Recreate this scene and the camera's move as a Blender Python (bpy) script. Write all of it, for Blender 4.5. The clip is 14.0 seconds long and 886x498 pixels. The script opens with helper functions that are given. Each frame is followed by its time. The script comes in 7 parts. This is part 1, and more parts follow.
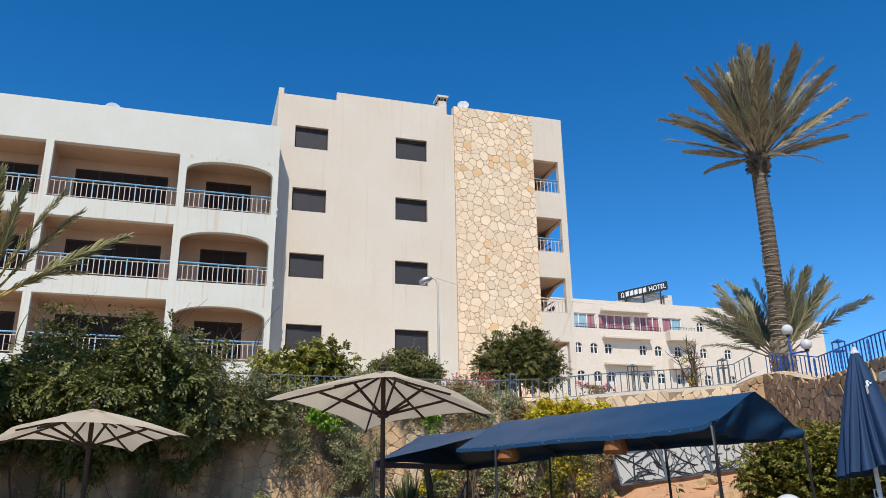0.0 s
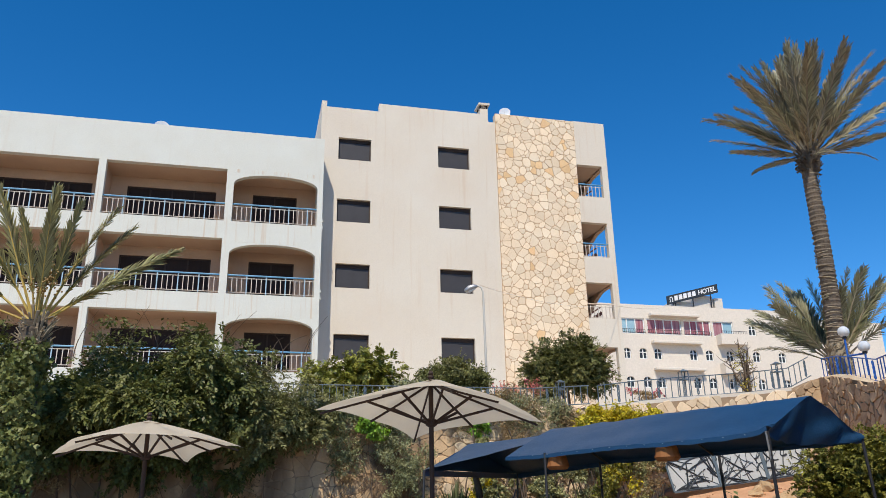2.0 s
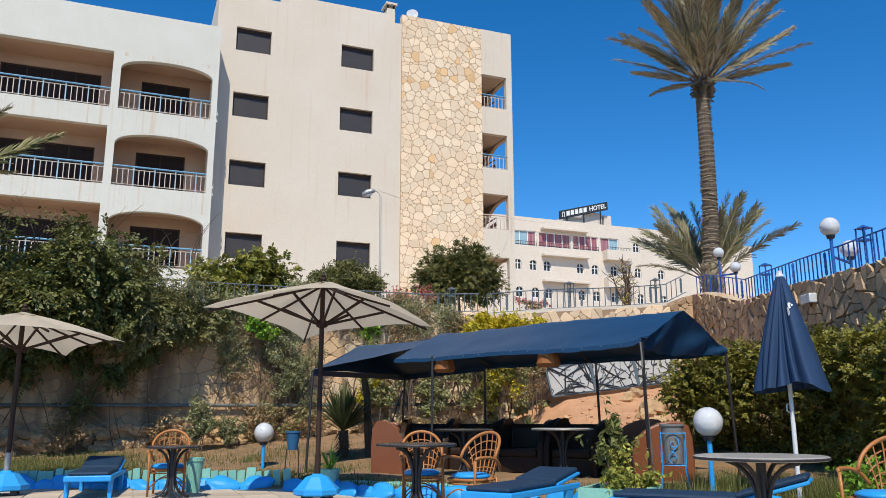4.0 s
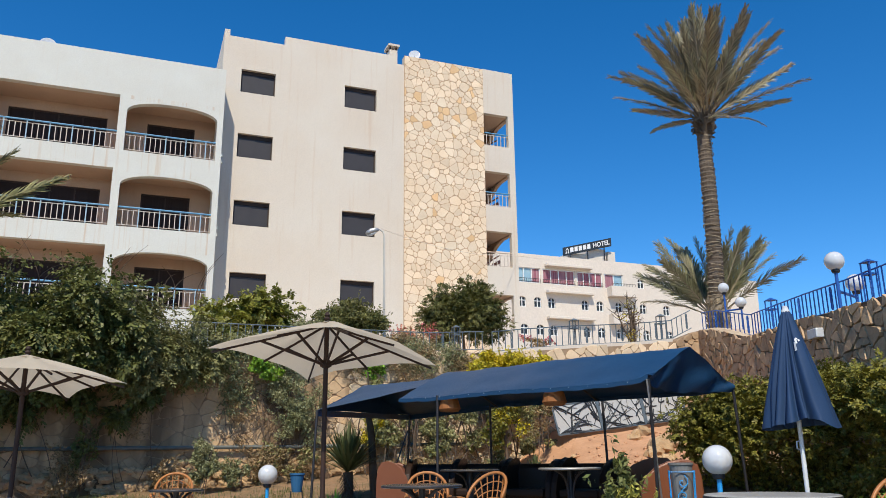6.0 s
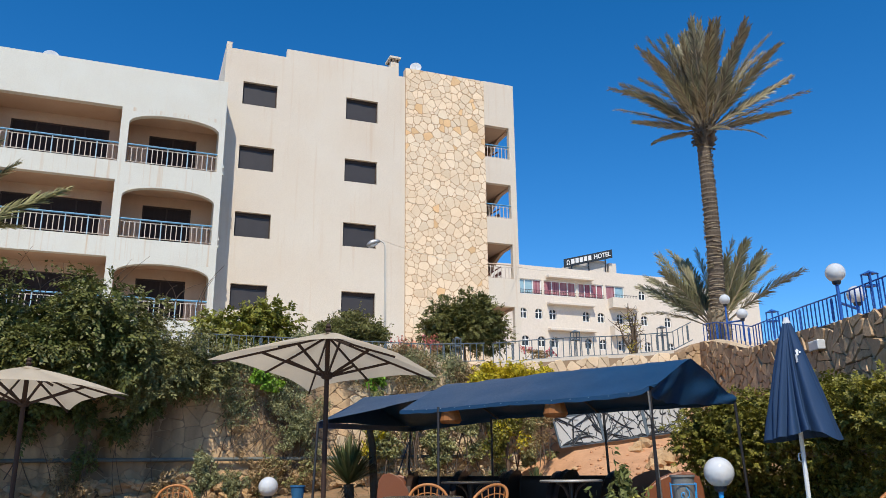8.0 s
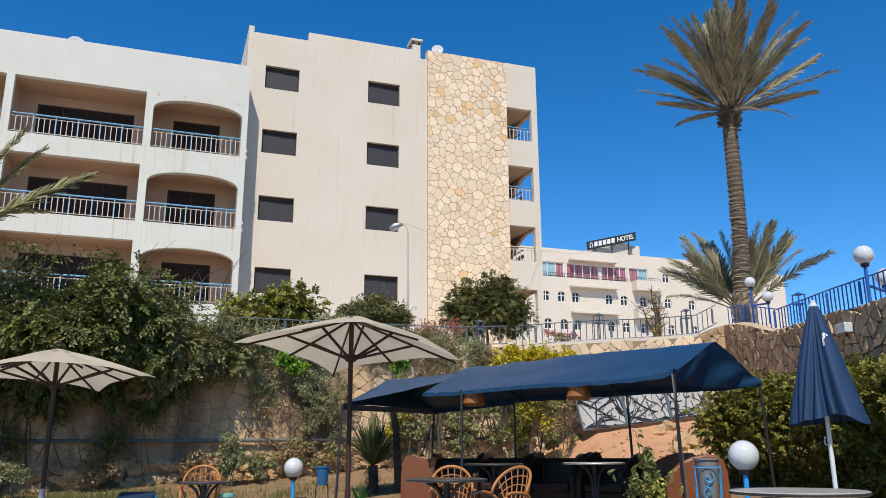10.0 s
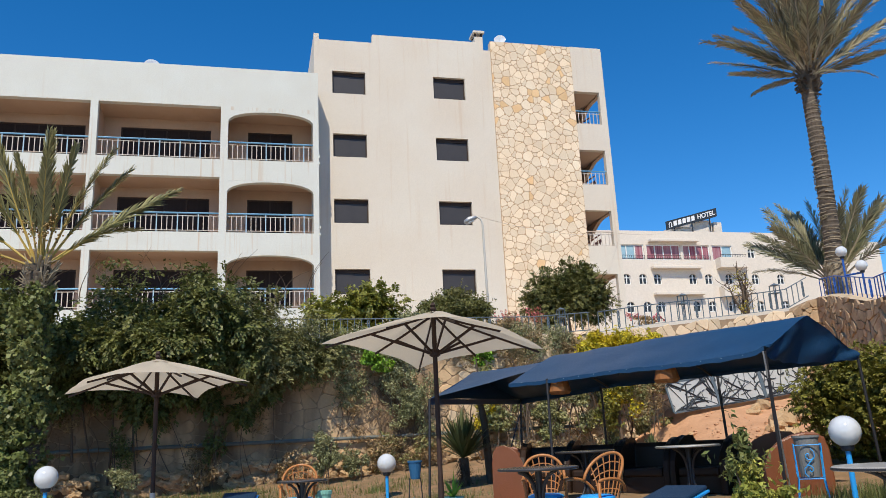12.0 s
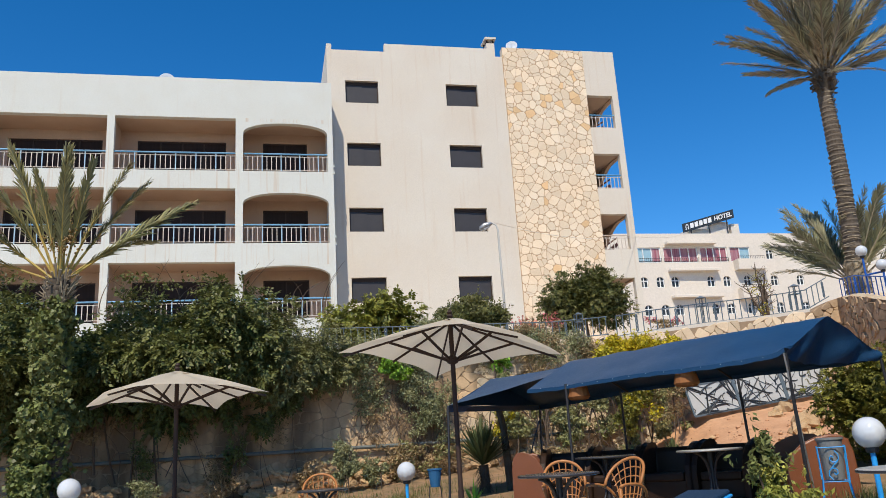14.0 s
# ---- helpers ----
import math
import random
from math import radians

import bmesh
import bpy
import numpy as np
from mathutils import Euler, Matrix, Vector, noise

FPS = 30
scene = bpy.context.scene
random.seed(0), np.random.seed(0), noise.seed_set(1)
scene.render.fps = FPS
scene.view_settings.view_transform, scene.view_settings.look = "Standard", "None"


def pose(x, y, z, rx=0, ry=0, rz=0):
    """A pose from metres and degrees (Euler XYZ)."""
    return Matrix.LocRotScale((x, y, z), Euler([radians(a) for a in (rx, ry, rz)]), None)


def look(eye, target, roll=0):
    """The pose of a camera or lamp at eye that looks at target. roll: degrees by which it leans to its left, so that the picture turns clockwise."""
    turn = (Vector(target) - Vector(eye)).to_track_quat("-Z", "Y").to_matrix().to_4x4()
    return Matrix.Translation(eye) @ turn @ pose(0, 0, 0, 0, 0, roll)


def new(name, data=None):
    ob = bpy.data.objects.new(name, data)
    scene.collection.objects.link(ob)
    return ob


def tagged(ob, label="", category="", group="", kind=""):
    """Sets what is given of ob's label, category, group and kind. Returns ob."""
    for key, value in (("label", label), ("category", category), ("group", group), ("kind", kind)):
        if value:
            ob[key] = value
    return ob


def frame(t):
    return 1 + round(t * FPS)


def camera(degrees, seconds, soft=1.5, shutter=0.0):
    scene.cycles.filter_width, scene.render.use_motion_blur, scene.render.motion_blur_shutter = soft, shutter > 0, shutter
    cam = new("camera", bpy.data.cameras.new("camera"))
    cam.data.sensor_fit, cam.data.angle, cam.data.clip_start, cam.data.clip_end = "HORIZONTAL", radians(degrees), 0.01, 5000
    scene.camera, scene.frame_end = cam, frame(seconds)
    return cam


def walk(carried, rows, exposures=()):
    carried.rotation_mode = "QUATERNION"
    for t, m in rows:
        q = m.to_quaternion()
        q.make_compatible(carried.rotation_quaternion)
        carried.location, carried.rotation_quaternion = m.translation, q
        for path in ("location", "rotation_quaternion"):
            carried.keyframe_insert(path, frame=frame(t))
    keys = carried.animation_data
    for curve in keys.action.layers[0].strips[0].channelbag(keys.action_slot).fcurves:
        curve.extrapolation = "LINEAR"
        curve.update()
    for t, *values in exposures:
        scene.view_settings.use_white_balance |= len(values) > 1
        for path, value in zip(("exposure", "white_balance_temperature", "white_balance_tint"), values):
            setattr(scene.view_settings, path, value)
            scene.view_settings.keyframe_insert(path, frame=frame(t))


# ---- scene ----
cam = camera(58.5, 14.0, soft=0.85)

PATH = [
    (0, (0.031, 0.198, 1.117), (0.595, 2.01, 1.746), -0.9),
    (0.5, (0.035, 0.183, 1.122), (0.586, 1.998, 1.755), -0.9),
    (1, (0.03, 0.181, 1.121), (0.545, 2.003, 1.766), -1.1),
    (1.5, (0.029, 0.179, 1.118), (0.508, 2.009, 1.768), -1.2),
    (2, (0.028, 0.172, 1.114), (0.482, 2.008, 1.764), -1.1),
    (2.5, (0.039, 0.19, 1.115), (0.582, 2.032, 1.674), -0.6),
    (3, (0.054, 0.221, 1.115), (0.735, 2.051, 1.546), -0.0),
    (3.2, (0.054, 0.221, 1.115), (0.774, 2.043, 1.519), 0.0),
    (5.5, (0.052, 0.217, 1.117), (0.754, 2.025, 1.607), -0.5),
    (6, (0.058, 0.219, 1.121), (0.757, 2.021, 1.633), -0.6),
    (6.5, (0.055, 0.22, 1.118), (0.753, 2.018, 1.648), -0.6),
    (7, (0.053, 0.213, 1.12), (0.75, 2.008, 1.661), -0.6),
    (9.5, (0.044, 0.199, 1.111), (0.709, 2.011, 1.637), -0.4),
    (10, (0.04, 0.197, 1.12), (0.685, 2.023, 1.619), -0.3),
    (10.5, (0.045, 0.196, 1.123), (0.688, 2.03, 1.596), -0.6),
    (11, (0.064, 0.221, 1.125), (0.744, 2.038, 1.611), -1.3),
    (11.5, (0.038, 0.194, 1.124), (0.66, 2.029, 1.62), -2.1),
    (12, (0.018, 0.131, 1.108), (0.48, 2.016, 1.594), -2.8),
    (12.5, (0.014, 0.119, 1.114), (0.42, 2.017, 1.594), -3.3),
    (13, (0.017, 0.125, 1.107), (0.432, 2.02, 1.596), -3.5),
    (13.5, (0.023, 0.128, 1.115), (0.445, 2.018, 1.615), -3.6),
    (14, (0.02, 0.13, 1.11), (0.443, 2.019, 1.615), -3.6),
]
walk(cam, [(t, look(eye, target, roll)) for t, eye, target, roll in PATH])

# ---- world, sun ----
world = bpy.data.worlds.new("sky")
scene.world = world
world.use_nodes = True
wn = world.node_tree
for n in list(wn.nodes):
    wn.nodes.remove(n)
sky = wn.nodes.new("ShaderNodeTexSky")
sky.sky_type = 'NISHITA'
sky.sun_disc = False
sky.sun_elevation = radians(51.6)
sky.sun_rotation = radians(203.5)
sky.altitude = 0
sky.air_density, sky.dust_density, sky.ozone_density = 0.72, 0.0, 2.6
vivid = wn.nodes.new("ShaderNodeHueSaturation")
vivid.inputs["Hue"].default_value = 0.5005
vivid.inputs["Saturation"].default_value = 1.36
vivid.inputs["Value"].default_value = 1.80
bg = wn.nodes.new("ShaderNodeBackground")
bg.inputs["Strength"].default_value = 0.10
wo = wn.nodes.new("ShaderNodeOutputWorld")
wn.links.new(sky.outputs[0], vivid.inputs["Color"])
wn.links.new(vivid.outputs[0], bg.inputs[0])
wn.links.new(bg.outputs[0], wo.inputs[0])

sun_data = bpy.data.lights.new("sun", 'SUN')
sun_data.energy, sun_data.angle, sun_data.color = 4.8, radians(0.53), (1.0, 0.915, 0.765)
sun = new("sun", sun_data)
sun.matrix_world = look((-0.6 * 20, -1.38 * 20, 1.9 * 20), (0, 0, 0))


# ---- materials ----
def material(name, col, rough=0.8, col2=None, scale=8.0, fine=60.0, mix=0.5, bump=0.15, metal=0.0, island=0.0, obj=0.0,
             streak=None, stretch=(1, 1, 1), spec=0.4, trans=0.0, detail=4.0):
    """Base colour with coarse and fine variation, relief, optional streaks of rust, damp or painted shade, and
    variation piece by piece.
    """
    m = bpy.data.materials.new(name)
    m.use_nodes = True
    nt = m.node_tree
    N, L = nt.nodes, nt.links
    p = N["Principled BSDF"]
    tc = N.new("ShaderNodeTexCoord")
    mp = N.new("ShaderNodeMapping")
    mp.inputs["Scale"].default_value = stretch
    L.new(tc.outputs["Object"], mp.inputs[0])
    n1, n2 = N.new("ShaderNodeTexNoise"), N.new("ShaderNodeTexNoise")
    n1.inputs["Scale"].default_value, n1.inputs["Detail"].default_value = scale, detail
    n2.inputs["Scale"].default_value, n2.inputs["Detail"].default_value = fine, 3.0
    L.new(mp.outputs[0], n1.inputs["Vector"])
    L.new(mp.outputs[0], n2.inputs["Vector"])
    col2 = col2 or tuple(c * 0.72 for c in col)
    ramp = N.new("ShaderNodeMapRange")
    ramp.inputs["From Min"].default_value, ramp.inputs["From Max"].default_value = 0.3, 0.7
    L.new(n1.outputs[0], ramp.inputs["Value"])
    mx = N.new("ShaderNodeMix")
    mx.data_type = 'RGBA'
    mx.inputs[6].default_value, mx.inputs[7].default_value = (*col, 1), (*col2, 1)
    sc = N.new("ShaderNodeMath")
    sc.operation = 'MULTIPLY'
    sc.inputs[1].default_value = mix
    L.new(ramp.outputs[0], sc.inputs[0])
    L.new(sc.outputs[0], mx.inputs[0])
    out = mx.outputs[2]
    # fine grain
    fm = N.new("ShaderNodeMapRange")
    fm.inputs["To Min"].default_value, fm.inputs["To Max"].default_value = 0.86, 1.12
    L.new(n2.outputs[0], fm.inputs["Value"])
    g = N.new("ShaderNodeVectorMath")
    g.operation = 'SCALE'
    L.new(out, g.inputs[0])
    L.new(fm.outputs[0], g.inputs["Scale"])
    out = g.outputs[0]
    if island or obj:
        if island:
            rnd = N.new("ShaderNodeNewGeometry").outputs["Random Per Island"]
        else:
            rnd = N.new("ShaderNodeObjectInfo").outputs["Random"]
        rm = N.new("ShaderNodeMapRange")
        k = island or obj
        rm.inputs["To Min"].default_value, rm.inputs["To Max"].default_value = 1 - k, 1 + k
        L.new(rnd, rm.inputs["Value"])
        g2 = N.new("ShaderNodeVectorMath")
        g2.operation = 'SCALE'
        L.new(out, g2.inputs[0])
        L.new(rm.outputs[0], g2.inputs["Scale"])
        out = g2.outputs[0]
    if streak:
        # run-off marks, on the old wall also painted shade: narrow across, long downwards
        scol, amount, across, lo = streak
        mp2 = N.new("ShaderNodeMapping")
        mp2.inputs["Scale"].default_value = (across, across, 0.22)
        L.new(tc.outputs["Object"], mp2.inputs[0])
        n3 = N.new("ShaderNodeTexNoise")
        n3.inputs["Scale"].default_value, n3.inputs["Detail"].default_value = 1.0, 4.0
        L.new(mp2.outputs[0], n3.inputs["Vector"])
        r3 = N.new("ShaderNodeMapRange")
        r3.inputs["From Min"].default_value, r3.inputs["From Max"].default_value = lo, lo + 0.16
        r3.inputs["To Max"].default_value = amount
        L.new(n3.outputs[0], r3.inputs["Value"])
        m3 = N.new("ShaderNodeMix")
        m3.data_type = 'RGBA'
        m3.inputs[7].default_value = (*scol, 1)
        L.new(r3.outputs[0], m3.inputs[0])
        L.new(out, m3.inputs[6])
        out = m3.outputs[2]
    L.new(out, p.inputs["Base Color"])
    p.inputs["Roughness"].default_value = rough
    p.inputs["Metallic"].default_value = metal
    p.inputs["Specular IOR Level"].default_value = spec
    if name == "opal_globe":
        p.inputs["Coat Weight"].default_value = 0.6
        p.inputs["Coat Roughness"].default_value = 0.04
    if bump:
        b = N.new("ShaderNodeBump")
        b.inputs["Strength"].default_value, b.inputs["Distance"].default_value = bump, 0.02
        add = N.new("ShaderNodeMath")
        add.operation = 'ADD'
        L.new(n1.outputs[0], add.inputs[0])
        L.new(n2.outputs[0], add.inputs[1])
        L.new(add.outputs[0], b.inputs["Height"])
        L.new(b.outputs[0], p.inputs["Normal"])
    if trans:
        t = N.new("ShaderNodeBsdfTranslucent")
        ms = N.new("ShaderNodeMixShader")
        ms.inputs[0].default_value = trans
        L.new(out, t.inputs["Color"])
        L.new(p.outputs[0], ms.inputs[1])
        L.new(t.outputs[0], ms.inputs[2])
        L.new(ms.outputs[0], N["Material Output"].inputs["Surface"])
    return m


STUCCO = material("stucco", (0.635, 0.58, 0.50), 0.9, (0.60, 0.515, 0.42), 0.35, 26, 0.8, 0.22, streak=((0.52, 0.37, 0.25), 0.35, 5.0, 0.58))
WHITE = material("white_render", (0.60, 0.605, 0.56), 0.88, (0.56, 0.545, 0.485), 0.9, 24, 0.6, 0.22, streak=((0.52, 0.43, 0.34), 0.30, 6.0, 0.62))
STAINED = material("rust_stained_render", (0.60, 0.605, 0.56), 0.88, (0.56, 0.545, 0.485), 0.9, 24, 0.6, 0.22, streak=((0.50, 0.34, 0.21), 0.6, 9.0, 0.56))
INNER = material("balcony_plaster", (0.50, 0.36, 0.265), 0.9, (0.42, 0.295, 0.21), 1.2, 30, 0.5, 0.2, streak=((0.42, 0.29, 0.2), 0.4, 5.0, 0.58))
FARWALL = material("far_render", (0.66, 0.59, 0.51), 0.9, (0.61, 0.54, 0.455), 0.3, 6, 0.5, 0.1)
SHUTTER = material("dark_shutter", (0.042, 0.038, 0.041), 0.5, (0.032, 0.029, 0.031), 3, 40, 0.5, 0.05)
GLASSDARK = material("dark_blind", (0.026, 0.019, 0.018), 0.6, (0.040, 0.028, 0.026), 2, 30, 0.6, 0.1, stretch=(6, 1, 0.3), spec=0.12)
REDBROWN = material("red_brown_paint", (0.20, 0.075, 0.05), 0.6, (0.13, 0.06, 0.045), 5, 50, 0.5, 0.1)
BROWNFRAME = material("brown_frame", (0.05, 0.034, 0.028), 0.6, (0.035, 0.026, 0.022), 6, 60, 0.5, 0.1, spec=0.2)
STONE = material("cream_stone", (0.75, 0.63, 0.475), 0.85, (0.72, 0.545, 0.365), 0.9, 24, 0.7, 0.5, obj=0.10)
STONEMANY = material("cream_stones", (0.75, 0.63, 0.475), 0.85, (0.72, 0.545, 0.365), 0.9, 24, 0.7, 0.5, island=0.10)
STONEGOLD = material("ochre_stone", (0.70, 0.48, 0.26), 0.85, (0.68, 0.42, 0.22), 2.2, 24, 0.6, 0.5, obj=0.1)
JOINT = material("tan_joint", (0.52, 0.35, 0.22), 0.95, (0.43, 0.28, 0.165), 4, 50, 0.6, 0.4)
MORTAR = material("mortar", (0.36, 0.25, 0.155), 0.95, (0.24, 0.165, 0.10), 4, 50, 0.6, 0.4)
WALLSTONE = material("wall_stone", (0.72, 0.565, 0.385), 0.9, (0.55, 0.40, 0.25), 1.0, 18, 0.8, 0.6, obj=0.18)
CREAMSTONES = material("wall_stones", (0.72, 0.565, 0.385), 0.9, (0.55, 0.40, 0.25), 1.0, 18, 0.8, 0.6, island=0.18)
# brown stains, deepened so their colour also carries the hedge's shade on the wall
STAIN_SHADE = ((0.13, 0.085, 0.05), 0.85, 1.1, 0.42)
OLDSTONE = material("stained_shaded_stone", (0.66, 0.455, 0.265), 0.9, (0.42, 0.27, 0.145), 1.0, 18, 0.8, 0.6, obj=0.18, streak=STAIN_SHADE)
OLDSTONES = material("stained_shaded_stones", (0.66, 0.455, 0.265), 0.9, (0.42, 0.27, 0.145), 1.0, 18, 0.8, 0.6, island=0.18, streak=STAIN_SHADE)
DARKSTONE = material("brown_stone", (0.50, 0.345, 0.21), 0.9, (0.32, 0.22, 0.13), 2.2, 14, 0.8, 1.0, obj=0.22)
DARKSTONES = material("brown_stones", (0.50, 0.345, 0.21), 0.9, (0.32, 0.22, 0.13), 2.2, 14, 0.8, 1.0, island=0.22)
DARKMORTAR = material("brown_mortar", (0.20, 0.14, 0.09), 0.95, (0.1, 0.07, 0.05), 4, 40, 0.6, 0.5)
BLUEPAINT = material("blue_paint", (0.018, 0.10, 0.40), 0.5, (0.015, 0.075, 0.28), 6, 60, 0.5, 0.1)
RAILBLUE = material("rail_blue", (0.10, 0.30, 0.50), 0.5, (0.16, 0.30, 0.40), 6, 60, 0.5, 0.1)
RAILWHITE = material("rail_white", (0.62, 0.58, 0.53), 0.6, (0.40, 0.26, 0.17), 2.2, 40, 0.8, 0.15)
RAILPALEBLUE = material("rail_pale_blue", (0.40, 0.50, 0.56), 0.6, (0.16, 0.34, 0.50), 1.6, 40, 0.8, 0.15)
GALV = material("galvanised", (0.42, 0.42, 0.42), 0.45, (0.30, 0.29, 0.28), 5, 60, 0.6, 0.1, metal=0.7)
CANVAS = material("beige_canvas", (0.70, 0.615, 0.48), 0.9, (0.63, 0.54, 0.41), 1.5, 120, 0.5, 0.12, trans=0.47)
DARKWOOD = material("umbrella_wood", (0.045, 0.026, 0.020), 0.6, (0.03, 0.019, 0.015), 5, 60, 0.6, 0.15, stretch=(1, 1, 0.15), spec=0.2)
NAVY = material("navy_canvas", (0.012, 0.042, 0.110), 0.75, (0.008, 0.030, 0.080), 2.0, 150, 0.5, 0.12)
TARP = material("navy_tarpaulin", (0.009, 0.047, 0.114), 0.46, (0.007, 0.036, 0.086), 1.8, 40, 0.6, 0.25, spec=0.45)
BLACKIRON = material("black_iron", (0.022, 0.022, 0.026), 0.45, (0.035, 0.033, 0.035), 5, 60, 0.5, 0.15)
SKYBLUE = material("bright_blue_paint", (0.02, 0.32, 0.76), 0.45, (0.03, 0.26, 0.60), 4, 50, 0.5, 0.15)
TEAL = material("pale_green_paint", (0.22, 0.50, 0.42), 0.7, (0.16, 0.36, 0.32), 3, 40, 0.6, 0.25, obj=0.12)
OPAL = material("opal_globe", (0.58, 0.60, 0.62), 0.08, (0.52, 0.54, 0.57), 1, 10, 0.3, 0.0, spec=0.5)
RATTAN = material("rattan_cane", (0.42, 0.17, 0.05), 0.4, (0.30, 0.11, 0.03), 8, 80, 0.6, 0.2)
LEATHER = material("brown_leatherette", (0.20, 0.066, 0.026), 0.36, (0.14, 0.048, 0.02), 2, 70, 0.5, 0.2)
BLACKSEAT = material("dark_leatherette", (0.026, 0.014, 0.009), 0.45, (0.038, 0.021, 0.013), 2, 70, 0.5, 0.2, spec=0.2)
CUSHION = material("navy_cushion", (0.014, 0.040, 0.085), 0.6, (0.010, 0.028, 0.06), 3, 90, 0.6, 0.3, spec=0.3)
PAVING = material("terrace_paving", (0.50, 0.42, 0.33), 0.85, (0.40, 0.33, 0.26), 2, 40, 0.6, 0.25, obj=0.14)
PAVINGMANY = material("terrace_pavings", (0.50, 0.42, 0.33), 0.85, (0.40, 0.33, 0.26), 2, 40, 0.6, 0.25, island=0.14)
PAVEBLUE = material("blue_paving", (0.06, 0.33, 0.62), 0.8, (0.46, 0.40, 0.33), 2.6, 40, 1.0, 0.25, obj=0.14)
SOIL = material("garden_soil", (0.31, 0.185, 0.10), 0.95, (0.15, 0.11, 0.055), 2.4, 16, 0.9, 1.0, detail=8.0)
CLAY = material("orange_clay", (0.55, 0.31, 0.175), 0.95, (0.42, 0.22, 0.115), 2.2, 14, 0.8, 1.0)
FORECOURT = material("sandy_forecourt", (0.56, 0.45, 0.33), 0.9, (0.46, 0.36, 0.26), 0.8, 14, 0.7, 0.3)
ROCK = material("rubble_rock", (0.56, 0.38, 0.21), 0.9, (0.40, 0.26, 0.14), 3, 25, 0.7, 0.7, obj=0.2, island=0.0)
BARK = material("palm_bark", (0.10, 0.078, 0.056), 0.95, (0.055, 0.042, 0.032), 4, 30, 0.7, 0.9)
FIBRE = material("palm_fibre", (0.38, 0.31, 0.21), 0.95, (0.17, 0.13, 0.09), 2.2, 40, 0.9, 0.6)
PALMTRUNK = material("palm_trunk", (0.14, 0.108, 0.08), 0.95, (0.075, 0.058, 0.042), 4, 30, 0.7, 0.9)
TWIG = material("twig_bark", (0.13, 0.09, 0.06), 0.9, (0.085, 0.06, 0.042), 6, 50, 0.6, 0.5)


def leaf_material(name, col, col2, k=0.45, rough=0.5):
    return material(name, col, rough, col2, 1.3, 30, 0.8, 0.0, island=k, trans=0.18, spec=0.35)


LEAFDARK = leaf_material("hedge_leaf", (0.092, 0.112, 0.027), (0.165, 0.158, 0.044))
LEAFLOOSE = leaf_material("loose_shrub_leaf", (0.14, 0.155, 0.05), (0.24, 0.215, 0.09))
LEAFCITRUS = leaf_material("citrus_leaf", (0.14, 0.165, 0.026), (0.25, 0.23, 0.035))
LEAFROUND = leaf_material("ficus_leaf", (0.092, 0.105, 0.030), (0.175, 0.160, 0.045))
LEAFOLIVE = leaf_material("olive_leaf", (0.225, 0.245, 0.115), (0.32, 0.30, 0.15))
LEAFMIX = leaf_material("mixed_creeper_leaf", (0.24, 0.25, 0.09), (0.36, 0.33, 0.15))
LEAFDRY = leaf_material("dry_shrub_leaf", (0.36, 0.245, 0.125), (0.25, 0.185, 0.09))
LEAFYELLOW = leaf_material("yellow_leaf", (0.58, 0.44, 0.02), (0.42, 0.38, 0.03))
LEAFIVY = leaf_material("ivy_leaf", (0.115, 0.145, 0.038), (0.185, 0.185, 0.06))
LEAFHEDGE = leaf_material("box_hedge_leaf", (0.23, 0.205, 0.03), (0.12, 0.13, 0.026))
LEAFBRIGHT = leaf_material("bright_leaf", (0.14, 0.30, 0.03), (0.22, 0.32, 0.03))
LEAFVARIED = leaf_material("variegated_leaf", (0.22, 0.25, 0.04), (0.48, 0.42, 0.10))
FROND = leaf_material("palm_frond_leaf", (0.31, 0.305, 0.19), (0.29, 0.205, 0.13), 0.5)
FRONDGREY = leaf_material("grey_frond_leaf", (0.22, 0.225, 0.12), (0.33, 0.29, 0.18), 0.4)
FRONDYOUNG = leaf_material("young_frond_leaf", (0.23, 0.225, 0.09), (0.33, 0.285, 0.14), 0.35)
RACHIS = material("frond_rib", (0.50, 0.36, 0.09), 0.6, (0.38, 0.24, 0.07), 4, 30, 0.6, 0.2)
YUCCALEAF = leaf_material("yucca_leaf", (0.085, 0.12, 0.045), (0.13, 0.14, 0.06), 0.35)
GRASS = leaf_material("grass_blade", (0.085, 0.125, 0.028), (0.17, 0.155, 0.05), 0.4)
FLOWER = leaf_material("pink_flower", (0.55, 0.10, 0.20), (0.62, 0.26, 0.12), 0.3)
DATE = material("date_fruit", (0.26, 0.15, 0.03), 0.5, (0.15, 0.08, 0.02), 5, 40, 0.6, 0.1)


